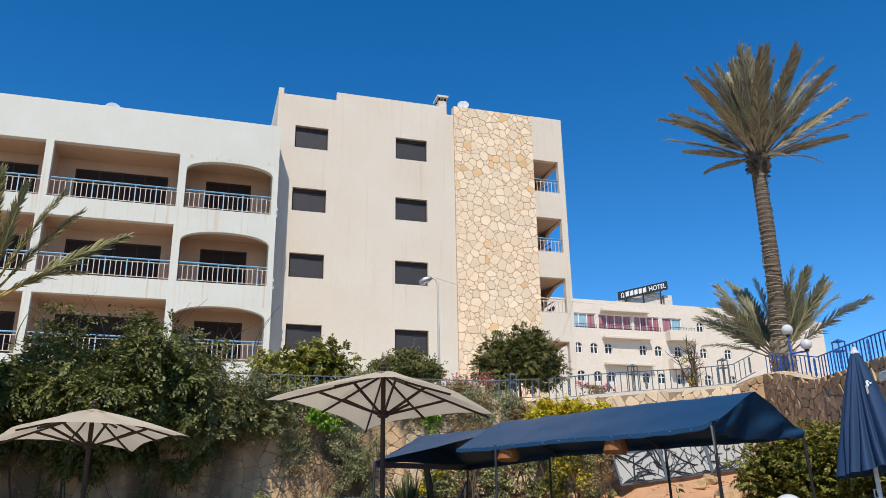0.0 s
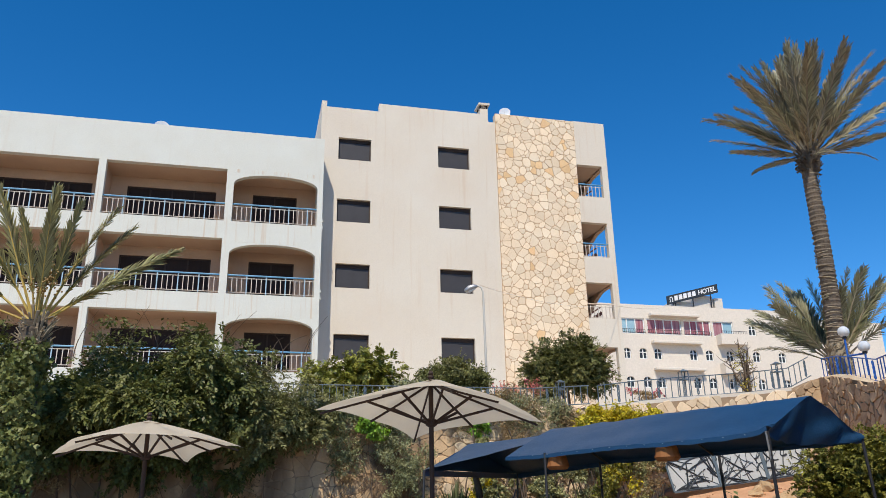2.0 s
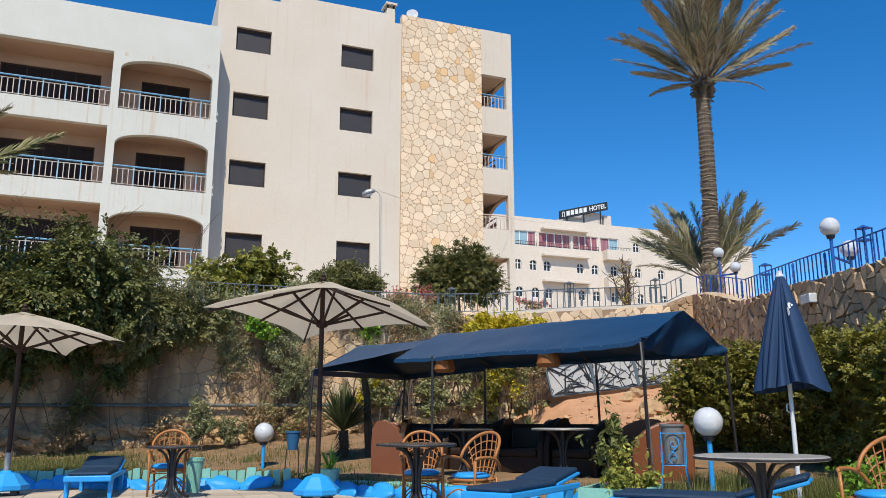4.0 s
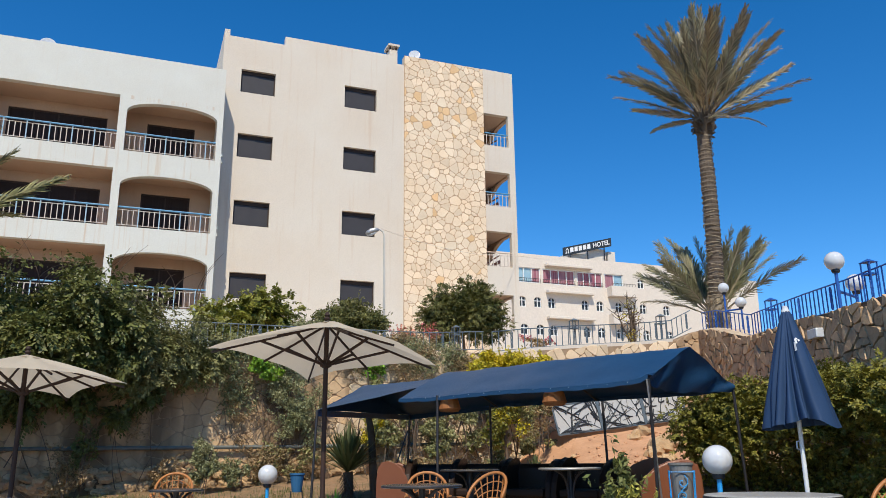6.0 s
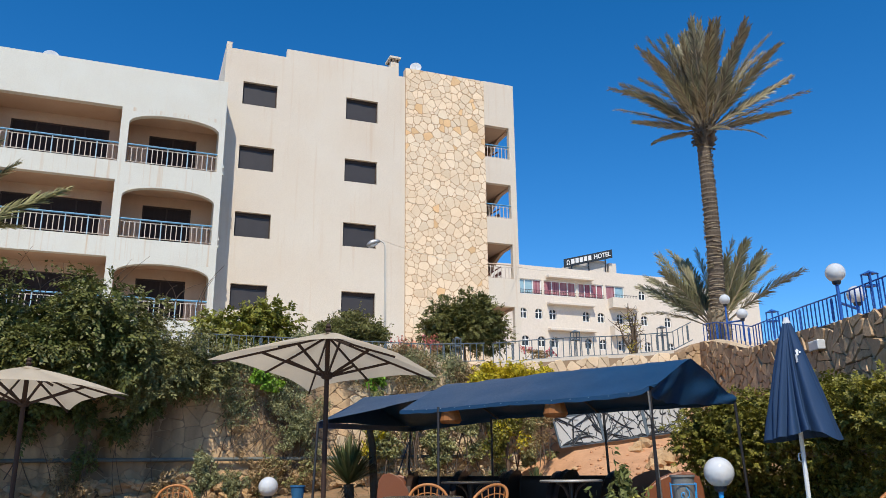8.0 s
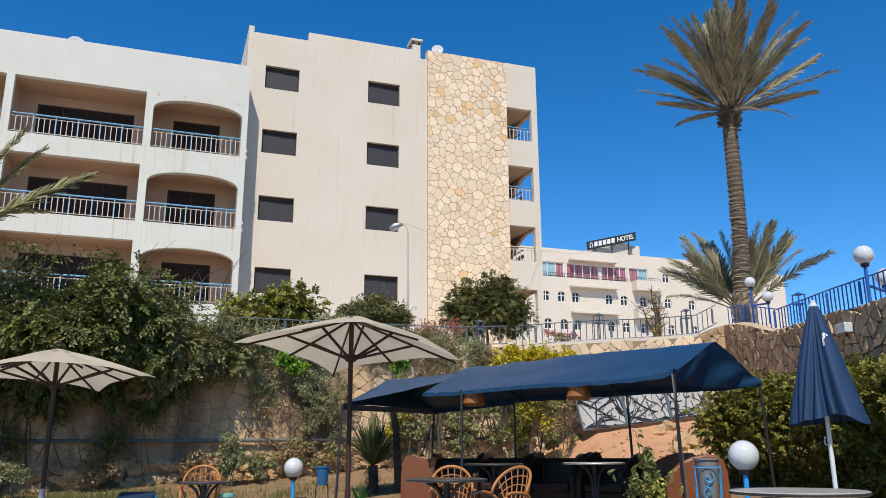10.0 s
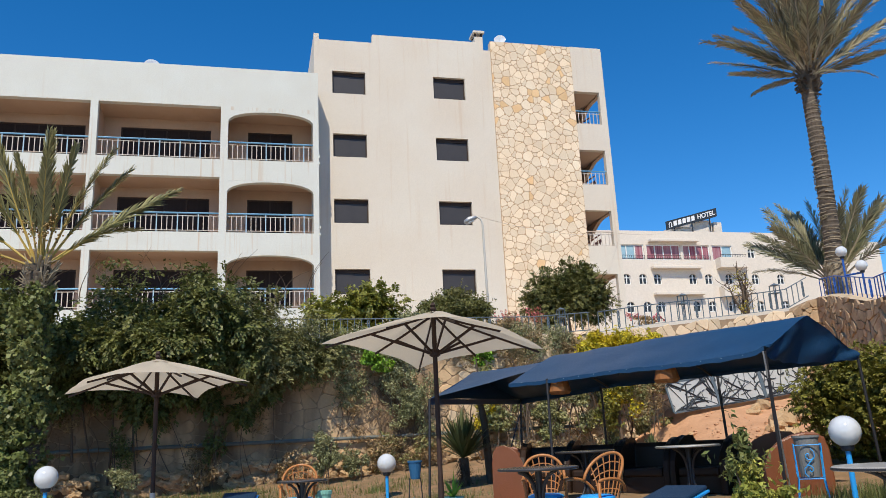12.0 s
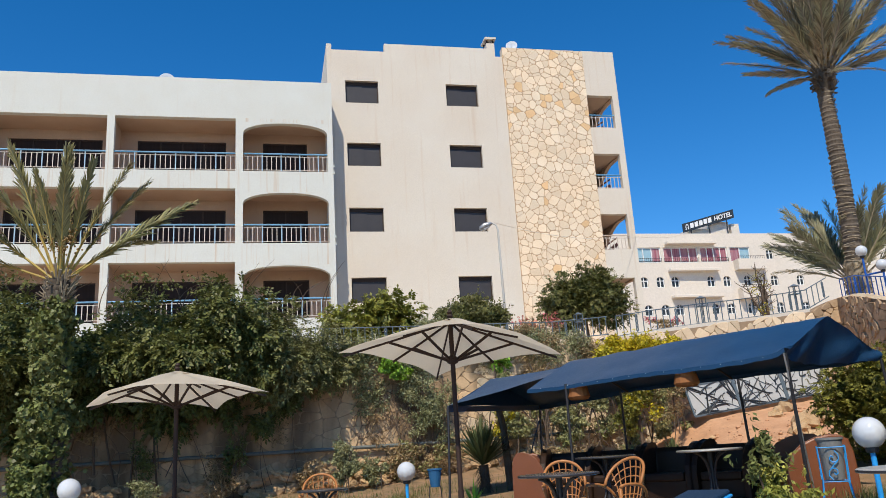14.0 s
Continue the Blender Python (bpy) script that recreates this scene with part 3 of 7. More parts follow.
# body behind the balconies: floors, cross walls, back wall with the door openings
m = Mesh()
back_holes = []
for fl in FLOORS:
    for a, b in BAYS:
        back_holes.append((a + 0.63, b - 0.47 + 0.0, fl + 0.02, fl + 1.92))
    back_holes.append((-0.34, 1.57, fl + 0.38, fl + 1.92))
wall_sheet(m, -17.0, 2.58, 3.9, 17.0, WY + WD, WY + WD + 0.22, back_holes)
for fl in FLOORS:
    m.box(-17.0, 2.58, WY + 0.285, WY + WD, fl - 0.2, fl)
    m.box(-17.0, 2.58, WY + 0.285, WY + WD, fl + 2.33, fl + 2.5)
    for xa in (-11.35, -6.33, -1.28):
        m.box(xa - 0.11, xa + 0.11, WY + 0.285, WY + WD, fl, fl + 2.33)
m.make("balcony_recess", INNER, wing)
m = Mesh()
m.box(2.37, 2.58, WY + 0.285, 33.15, 3.9, 17.08)
m.box(-17.0, -16.8, WY + 0.285, 46, 3.9, 17.08)
m.box(-17.0, 2.5, WY + 0.285, 46, 16.55, 16.7)
m.make("side_wall", WHITE, wing)
for i, fl in enumerate(FLOORS):
    for k, (a, b) in enumerate([*BAYS, ARCH]):
        if k < 3:
            x0, x1, z0, z1 = a + 0.63, b - 0.47, fl + 0.02, fl + 1.92
        else:
            x0, x1, z0, z1 = -0.34, 1.57, fl + 0.38, fl + 1.92
        y = WY + WD
        door = Mesh()
        fw = 0.06
        door.box(x0, x1, y + 0.06, y + 0.12, z0, z0 + fw).box(x0, x1, y + 0.06, y + 0.12, z1 - fw, z1)
        panes = 4 if k < 3 else 2
        for q in range(panes + 1):
            xx = x0 + (x1 - x0 - fw) * q / panes
            door.box(xx, xx + fw, y + 0.058, y + 0.122, z0 + fw, z1 - fw)
        d = door.make("window", BROWNFRAME, wing)
        for q in range(panes):
            xa = x0 + (x1 - x0 - fw) * q / panes + fw
            xb = x0 + (x1 - x0 - fw) * (q + 1) / panes
            Mesh().box(xa, xb, y + 0.08 + 0.012 * (q % 2), y + 0.095 + 0.012 * (q % 2), z0 + fw, z1 - fw).make("pane", GLASSDARK, d)
        # railing of the bay
        rail = Mesh()
        ry = WY + 0.14
        rail.tube([(a, ry, fl + 0.82), (b, ry, fl + 0.82)], 0.035, 8)
        r = rail.make("railing", RAILBLUE, wing, "blue top rail with rusty white balusters")
        bars = Mesh()
        bars.tube([(a, ry, fl + 0.70), (b, ry, fl + 0.70)], 0.016, 6).tube([(a, ry, fl + 0.10), (b, ry, fl + 0.10)], 0.016, 6)
        n = round((b - a) / 0.195)
        bars.make("lower_rail", RAILWHITE, r)
        for q in range(1, n):
            one = new("baluster", BALUSTER[q % 4 == 0])
            one.parent = r
            one.location = (a + (b - a) * q / n, ry, fl)
# end bracket bits that stand off the wing's edge
for z in (13.2, 12.9, 10.1, 9.8, 7.1):
    Mesh().box(2.587, 2.64, WY + 0.02, WY + 0.1, z, z + 0.12).make("drip_spout", WHITE, wing)
m = dish(0.34)
tagged(m.make("satellite_dish", OPAL, smooth=True, at=pose(-4.58, 34.5, 18.27, 76, 0, 8)), "white dish on the roof of the hotel wing", "dish")

# ---- the tall stair tower ----
TY = 33.18
tower = thing("hotel_tower", "beige four-storey hotel block with shuttered windows and a stone panel", "building")
ROWS = (17.96, 14.905, 11.85, 8.70)
WX = ((3.34, 4.85), (8.04, 9.57))
m = Mesh()
holes = [(a, b, z - 1.10, z) for z in ROWS for a, b in WX]
wall_sheet(m, 2.75, 5.21, 3.9, 19.50, TY, TY + 0.3, [h for h in holes if h[0] < 5])
m.make("front_wall", STUCCO, tower)
m = Mesh()
wall_sheet(m, 5.21, 10.45, 3.9, 19.92, TY, TY + 0.3, [h for h in holes if h[0] > 5])
m.make("front_wall", STUCCO, tower)
m = Mesh()
m.box(2.52, 2.75, TY, 46, 3.9, 19.79)
m.make("end_wall", STUCCO, tower)
m = Mesh()
m.box(10.45, 10.93, TY, TY + 0.3, 3.9, 19.52)
m.box(10.93, 15.05, TY, TY + 0.3, 3.9, 19.98)
m.make("front_wall", STUCCO, tower)
Mesh().box(2.76, 16.3, TY + 0.31, 45.6, 18.7, 18.9).make("roof", STUCCO, tower)
Mesh().box(2.76, 16.4, 45.7, 46, 3.9, 19.9).make("rear_wall", STUCCO, tower)
m = Mesh()
BAL = ((15.96, 17.66), (12.87, 14.62), (9.87, 11.59), (6.77, 8.52))
wall_sheet(m, 15.05, 16.71, 3.9, 20.05, TY, TY + 0.26, [(15.05, 16.40, a, b) for a, b in BAL])
m.make("front_wall", STUCCO, tower)
# open landings behind the corner openings, with an arched gap in the side wall
for a, b in BAL:
    m = Mesh()
    m.box(15.0, 16.45, TY + 0.265, TY + 3.4, a - 0.3, a - 0.02)
    m.box(15.0, 16.45, TY + 0.265, TY + 3.4, b + 0.01, b + 0.25)
    m.box(14.8, 15.0, TY + 0.31, TY + 3.4, a, b)
    m.box(15.0, 15.35, TY + 3.4, TY + 3.6, a, b + 0.2)
    # arched side opening, drawn as wall above the curve
    n = 12
    y0, y1 = TY + 0.35, TY + 3.3
    for i in range(n):
        ya, yb = y0 + (y1 - y0) * i / n, y0 + (y1 - y0) * (i + 1) / n
        za = b - 0.02 - 1.1 * (abs((ya - TY - 0.9) / 2.5) ** 2.0 if ya > TY + 0.9 else 0.02)
        zb = b - 0.02 - 1.1 * (abs((yb - TY - 0.9) / 2.5) ** 2.0 if yb > TY + 0.9 else 0.02)
        for x in (16.42, 16.60):
            m.add([(x, ya, za), (x, yb, zb), (x, yb, b + 0.02), (x, ya, b + 0.02)], [(0, 1, 2, 3)])
        m.add([(16.42, ya, za), (16.42, yb, zb), (16.60, yb, zb), (16.60, ya, za)], [(0, 1, 2, 3)])
    m.box(16.42, 16.60, TY + 3.3, TY + 3.6, a - 0.3, b + 0.02)
    m.make("landing", INNER, tower)
m = Mesh()
for (a, b), (c, d) in zip(BAL, BAL[1:]):
    m.box(16.42, 16.71, TY + 0.262, TY + 3.6, d + 0.02, a - 0.0)
m.box(16.42, 16.71, TY + 0.262, 46, BAL[0][1] + 0.02, 20.04)
m.box(16.42, 16.71, TY + 3.62, 46, 3.9, BAL[0][1])
m.make("side_wall", STUCCO, tower)
for k, (a, b) in enumerate(BAL):
    rail = Mesh()
    ry = TY + 0.10
    rail.tube([(15.05, ry, a + 0.70), (16.40, ry, a + 0.70)], 0.032, 8)
    r = rail.make("railing", RAILBLUE if k < 2 else RAILWHITE, tower)
    bars = Mesh()
    bars.tube([(15.05, ry, a + 0.58), (16.40, ry, a + 0.58)], 0.014, 6).tube([(15.05, ry, a + 0.06), (16.40, ry, a + 0.06)], 0.014, 6)
    bars.make("lower_rail", RAILWHITE, r)
    for q in range(1, 7):
        one = new("baluster", BALUSTER[0])
        one.parent = r
        one.location = (15.05 + 1.35 * q / 7, ry, a - 0.08)
    st = Mesh()
    st.beam((15.1, TY + 1.4, a + 0.1), (16.4, TY + 1.4, a + 0.95), 0.06, 0.07).beam((15.1, TY + 1.4, a - 0.22), (16.4, TY + 1.4, a + 0.63), 0.08, 0.16)
    for q in range(8):
        xx = 15.15 + 1.2 * q / 7
        zz = a + 0.75 * (xx - 15.1) / 1.3
        st.beam((xx, TY + 1.4, zz - 0.3), (xx, TY + 1.4, zz), 0.025, 0.025)
    st.make("stair_rail", REDBROWN, tower, "red-brown stair rail")
for z in ROWS:
    for a, b in WX:
        w = Mesh()
        y = TY + 0.16
        fw = 0.05
        w.box(a, b, y, y + 0.05, z - 1.10, z - 1.10 + fw).box(a, b, y, y + 0.05, z - 0.16, z)
        w.box(a, a + fw, y, y + 0.05, z - 1.05, z - 0.16).box(b - fw, b, y, y + 0.05, z - 1.05, z - 0.16)
        win = w.make("window", BROWNFRAME, tower)
        mid = (a + b) / 2
        Mesh().box(a + fw, mid + 0.02, y + 0.012, y + 0.026, z - 1.05, z - 0.165).make("shutter", SHUTTER, win)
        Mesh().box(mid - 0.02, b - fw, y + 0.03, y + 0.044, z - 1.05, z - 0.165).make("shutter", SHUTTER, win)
        Mesh().box(a + 0.01, b - 0.01, TY + 0.02, TY + 0.155, z - 1.097, z - 1.08).make("sill", BROWNFRAME, win)
chim = Mesh()
chim.box(10.30, 10.70, TY + 0.35, TY + 0.95, 18.9, 20.42)
c = chim.make("chimney", STUCCO, tower)
Mesh().box(10.22, 10.78, TY + 0.25, TY + 1.05, 20.60, 20.70).make("cap", STUCCO, c)
for xx in (10.31, 10.62):
    for yy in (TY + 0.37, TY + 0.87):
        Mesh().box(xx, xx + 0.07, yy, yy + 0.07, 20.42, 20.60).make("cap_post", BROWNFRAME, c)
m = dish(0.29)
tagged(m.make("satellite_dish", OPAL, smooth=True, at=pose(11.71, 33.9, 20.50, 76, 0, -19)), "white dish on the roof of the hotel tower", "dish")

# ---- the far hotel on the hill ----
FY = 76.4
far = thing("far_hotel", "cream hillside hotel with arched windows, red curtains and balconies", "building")
ARCHWIN = {20.71: (54.43, 57.70), 17.70: (38.85, 40.75, 42.5, 46.75, 48.68, 51.2, 54.5, 57.75), 14.65: (39.0, 40.95, 42.65, 46.85, 48.75, 51.2, 54.7, 57.9)}
m = Mesh()
TOPW = ((38.1, 41.2), (41.5, 45.6), (45.9, 49.2), (49.5, 52.0))
TW0, TW1 = 19.80, 21.52
holes = [(a, b, TW0, TW1) for a, b in TOPW]
for zc, xs in ARCHWIN.items():
    holes += [(x - 0.46, x + 0.46, zc - 0.62, zc + 0.55) for x in xs]
wall_sheet(m, 30.0, 60.2, 9.0, 23.08, FY, FY + 0.3, holes)
for zc, xs in ARCHWIN.items():
    for x in xs:
        arch_bay(m, x - 0.46, x + 0.46, zc + 0.12, zc + 0.53, zc + 0.55, FY + 0.003, FY + 0.297, 8)
m.box(30.0, 60.2, FY + 0.31, FY + 0.6, 22.2, 22.4)
# lower end that steps back to the side
wall_sheet(m, 60.2, 72.0, 9.0, 22.3, FY + 0.4, FY + 0.7, [])
m.box(30.0, 72, FY + 14, FY + 14.3, 9, 22.3)
m.box(71.7, 72, FY + 0.71, FY + 14, 9, 22.3)
m.box(45.8, 48.4, FY + 1.6, FY + 6, 22.4, 24.1)
m.box(48.4, 50.9, FY + 1.6, FY + 6, 22.4, 24.9)
m.box(51.2, 52.2, FY + 1.6, FY + 4, 22.4, 24.7)
m.make("wall", FARWALL, far)
Mesh().box(30.0, 71.7, FY + 0.61, FY + 14, 22.1, 22.2).make("roof", FARWALL, far)
FARWHITE = material("far_white_frame", (0.75, 0.75, 0.74), 0.6, (0.68, 0.68, 0.67), 2, 20, 0.4, 0.0)
FARGLASS = material("far_glass", (0.035, 0.045, 0.055), 0.3, (0.025, 0.03, 0.035), 1, 10, 0.5, 0.0, spec=0.25)
CURTAIN = material("red_curtain", (0.27, 0.06, 0.095), 0.85, (0.46, 0.33, 0.34), 1.1, 10, 0.7, 0.3, stretch=(4, 1, 0.2))
BLUECURTAIN = material("pale_blue_pane", (0.26, 0.42, 0.50), 0.3, (0.35, 0.48, 0.54), 2, 10, 0.6, 0.0)
for zc, xs in ARCHWIN.items():
    for x in xs:
        w = Mesh()
        w.box(x - 0.46, x + 0.46, FY + 0.12, FY + 0.18, zc - 0.62, zc - 0.54).box(x - 0.46, x - 0.38, FY + 0.12, FY + 0.18, zc - 0.54, zc + 0.5)
        w.box(x + 0.38, x + 0.46, FY + 0.12, FY + 0.18, zc - 0.54, zc + 0.5).box(x - 0.05, x + 0.05, FY + 0.118, FY + 0.182, zc - 0.54, zc + 0.5)
        w.box(x - 0.38, x + 0.38, FY + 0.119, FY + 0.181, zc + 0.08, zc + 0.16)
        win = w.make("window", FARWHITE, far)
        Mesh().box(x - 0.46, x + 0.46, FY + 0.2, FY + 0.22, zc - 0.6, zc + 0.53).make("pane", FARGLASS, win)
for k, (a, b) in enumerate(TOPW):
    w = Mesh()
    w.box(a, b, FY + 0.1, FY + 0.18, TW0, TW0 + 0.1).box(a, b, FY + 0.1, FY + 0.18, TW1 - 0.09, TW1)
    n = 3 if k == 0 else (4 if k < 3 else 2)
    for q in range(n + 1):
        xx = a + (b - a - 0.1) * q / n
        w.box(xx, xx + 0.1, FY + 0.098, FY + 0.182, TW0 + 0.1, TW1 - 0.09)
    win = w.make("window", FARWHITE, far)
    for q in range(n):
        xx = a + (b - a - 0.1) * q / n + 0.1
        xe = a + (b - a - 0.1) * (q + 1) / n
        mat = BLUECURTAIN if (k == 0 and q < 2 or k == 3 and q == 1) else CURTAIN
        Mesh().box(xx, xe, FY + 0.2, FY + 0.22, TW0 + 0.08, TW1 - 0.07).make("curtain" if mat is CURTAIN else "pane", mat, win)
    g = Mesh()
    for z in (TW0 + 0.15, TW0 + 0.5):
        g.tube([(a, FY - 0.05, z), (b, FY - 0.05, z)], 0.025, 5)
    for q in range(int((b - a) / 0.22) + 1):
        xx = a + 0.22 * q
        g.beam((xx, FY - 0.05, TW0 + 0.08), (xx, FY - 0.05, TW0 + 0.5), 0.025, 0.025)
    if k != 3:
        g.make("window_guard", BLACKIRON, win)
for z in (22.05, 19.03, 16.12):
    m = Mesh()
    m.box(41.75, 47.6, FY - 0.75, FY - 0.003, z - 0.30, z)
    m.make("awning_slab", FARWALL, far, bevel=0.05)
for z in (19.95, 16.75):
    m = Mesh()
    m.box(49.75, 53.1, FY - 1.0, FY - 0.9, z - 1.15, z).box(49.75, 49.87, FY - 0.9, FY - 0.003, z - 1.15, z).box(52.98, 53.1, FY - 0.9, FY - 0.003, z - 1.15, z)
    m.box(49.87, 52.98, FY - 0.9, FY - 0.003, z - 1.15, z - 1.0)
    b = m.make("balcony", FARWALL, far)
    g = Mesh()
    g.tube([(49.8, FY - 0.95, z + 0.3), (53.05, FY - 0.95, z + 0.3)], 0.025, 5)
    for q in range(16):
        xx = 49.85 + 0.21 * q
        g.beam((xx, FY - 0.95, z), (xx, FY - 0.95, z + 0.3), 0.022, 0.022)
    g.make("railing", BLACKIRON, b)
m = Mesh()
m.tube([(52.2, FY + 3, 22.4), (52.2, FY + 3, 23.6), (57.2, FY + 3, 23.6), (57.2, FY + 3, 22.4)], 0.04, 5)
for q in range(12):
    m.beam((52.4 + 0.4 * q, FY + 3, 22.4), (52.4 + 0.4 * q, FY + 3, 23.5), 0.03, 0.03)
m.make("roof_railing", BLACKIRON, far)
# roof sign: a dark board that climbs to one side, with plain white marks
sign = thing("roof_sign", "dark roof sign with white letters on the far hotel", "sign")
SIGNDARK = material("sign_board", (0.022, 0.028, 0.035), 0.5, (0.03, 0.035, 0.04), 1, 12, 0.5, 0.0)
SIGNWHITE = material("sign_letters", (0.72, 0.72, 0.72), 0.6, (0.66, 0.66, 0.66), 2, 20, 0.4, 0.0)
sy = FY + 1.0
sx0, sx1 = 44.3 * (sy / FY), 50.73 * (sy / FY)
zs0, zs1 = 23.5, 25.25


def on_sign(u, v):
    return (sx0 + (sx1 - sx0) * u, zs0 + (zs1 - zs0) * u + 1.0 * v)


m = Mesh()
p = [on_sign(0, 0), on_sign(1, 0), on_sign(1, 1), on_sign(0, 1)]
m.add([(x, sy, z) for x, z in p] + [(x, sy + 0.2, z) for x, z in p], [(0, 1, 2, 3), (7, 6, 5, 4), (0, 4, 5, 1), (1, 5, 6, 2), (2, 6, 7, 3), (3, 7, 4, 0)])
m.make("board", SIGNDARK, sign)
def raised(name, shape):
    """Flat white relief on the board from an outline of (u, v)."""
    n = len(shape)
    pts = [on_sign(u, v) for u, v in shape]
    Mesh().add([(x, sy - 0.05, z) for x, z in pts] + [(x, sy - 0.003, z) for x, z in pts],
               [tuple(range(n))] + [(i, n + i, n + (i + 1) % n, (i + 1) % n) for i in range(n)]).make(name, SIGNWHITE, sign)


# a ring-shaped emblem and five plain bars stand for the name
for i in range(10):
    a0, a1 = radians(-60 + 30 * i), radians(-30 + 30 * i)
    raised("emblem", [(0.072 + 0.030 * math.cos(a0), 0.52 + 0.30 * math.sin(a0)), (0.072 + 0.030 * math.cos(a1), 0.52 + 0.30 * math.sin(a1)),
                      (0.072 + 0.018 * math.cos(a1), 0.52 + 0.20 * math.sin(a1)), (0.072 + 0.018 * math.cos(a0), 0.52 + 0.20 * math.sin(a0))])
for side_ in (-1, 1):
    raised("emblem", [(0.072 + side_ * 0.034, 0.20), (0.072 + side_ * 0.010, 0.20), (0.072 + side_ * 0.010, 0.30), (0.072 + side_ * 0.034, 0.30)][::side_])
for i in range(5):
    u0 = 0.135 + 0.088 * i
    raised("mark", [(u0, 0.24), (u0 + 0.064, 0.24), (u0 + 0.064, 0.80), (u0, 0.80)])
txt = bpy.data.curves.new("sign_word", 'FONT')
txt.body, txt.size, txt.extrude, txt.offset = "HOTEL", 1.0, 0.02, 0.02
tob = new("sign_word", txt)
word = bpy.data.meshes.new_from_object(tob)
bpy.data.objects.remove(tob)
xs_ = [v.co.x for v in word.vertices]
ys_ = [v.co.y for v in word.vertices]
for v in word.vertices:
    u, w_ = (v.co.x - min(xs_)) / (max(xs_) - min(xs_)), (v.co.y - min(ys_)) / (max(ys_) - min(ys_))
    x, z = on_sign(0.61 + 0.35 * u, 0.24 + 0.56 * w_)
    v.co = (x, sy - 0.03 - v.co.z, z)
word.materials.clear()
word.materials.append(SIGNWHITE)
wob = new("word", word)
wob.parent = sign
wob["label"] = "white raised letters reading HOTEL"
for u in (0.15, 0.5, 0.85):
    x, z = on_sign(u, 0.0)
    Mesh().beam((x, sy + 0.1, 22.2), (x, sy + 0.1, z), 0.1, 0.1).make("stand", BLACKIRON, sign)

# ---- retaining walls ----
back = thing("wall_back", "cream crazy-stone retaining wall under the upper terrace", "wall", kind="structure")
m = Mesh()
xs = [-24 + 0.6 * i for i in range(68)] + [16.62]
xs = [x for x in xs if x < 16.6] + [16.62]
for a, b in zip(xs, xs[1:]):
    za, zb = back_wall_top(a), back_wall_top(b)
    m.add([(a, 20.52, -0.3), (b, 20.52, -0.3), (b, 20.52, zb), (a, 20.52, za), (a, 21.0, -0.3), (b, 21.0, -0.3), (b, 21.0, zb), (a, 21.0, za)],
          [(0, 1, 2, 3), (7, 6, 5, 4), (3, 2, 6, 7)])
m.make("core", MORTAR, back)
m = Mesh()
for a, b in zip(xs, xs[1:]):
    if 8.5 < a and b < CORNER_X:
        za, zb = back_wall_top(a), back_wall_top(b)
        m.add([(a, 20.56, za + 0.004), (b, 20.56, zb + 0.004), (b, 20.56, zb + 0.10), (a, 20.56, za + 0.10), (a, 20.95, za + 0.004), (b, 20.95, zb + 0.004), (b, 20.95, zb + 0.10), (a, 20.95, za + 0.10)],
              [(0, 1, 2, 3), (7, 6, 5, 4), (3, 2, 6, 7)])
m.make("coping", STUCCO, back, "pale cement kerb under the railing")
side = thing("wall_side", "brown rough-stone side wall below the blue railing", "wall", kind="structure")
m = Mesh()
ys = [4.0 + 0.6 * i for i in range(28)] + [20.6]
ys = [y for y in ys if y < 20.6] + [20.6]
for a, b in zip(ys, ys[1:]):
    xa, xb, za, zb = side_wall_x(a), side_wall_x(b), side_wall_top(a), side_wall_top(b)
    m.add([(xa + 0.03, a, -0.3), (xb + 0.03, b, -0.3), (xb + 0.03, b, zb), (xa + 0.03, a, za), (xa + 0.95, a, -0.3), (xb + 0.95, b, -0.3), (xb + 0.95, b, zb), (xa + 0.95, a, za)],
          [(3, 2, 1, 0), (4, 5, 6, 7), (7, 6, 2, 3)])
m.make("core", DARKMORTAR, side)
cap = Mesh()
for a, b in zip(ys, ys[1:]):
    xa, xb, za, zb = side_wall_x(a), side_wall_x(b), side_wall_top(a), side_wall_top(b)
    ra, rb = (0.03 + 0.07 * max(0, math.sin(math.pi * (q - 16.4) / 4.0)) * (16.4 < q < 20.4) for q in (a, b))
    cap.add([(xa + 0.02, a, za + 0.004), (xb + 0.02, b, zb + 0.004), (xb + 0.10, b, zb + rb), (xa + 0.10, a, za + ra), (xa + 0.9, a, za + 0.004), (xb + 0.9, b, zb + 0.004), (xb + 0.9, b, zb + rb), (xa + 0.9, a, za + ra)],
            [(3, 2, 1, 0), (4, 5, 6, 7), (7, 6, 2, 3)])
cap.make("coping", WALLSTONE, side, "pale cement coping")


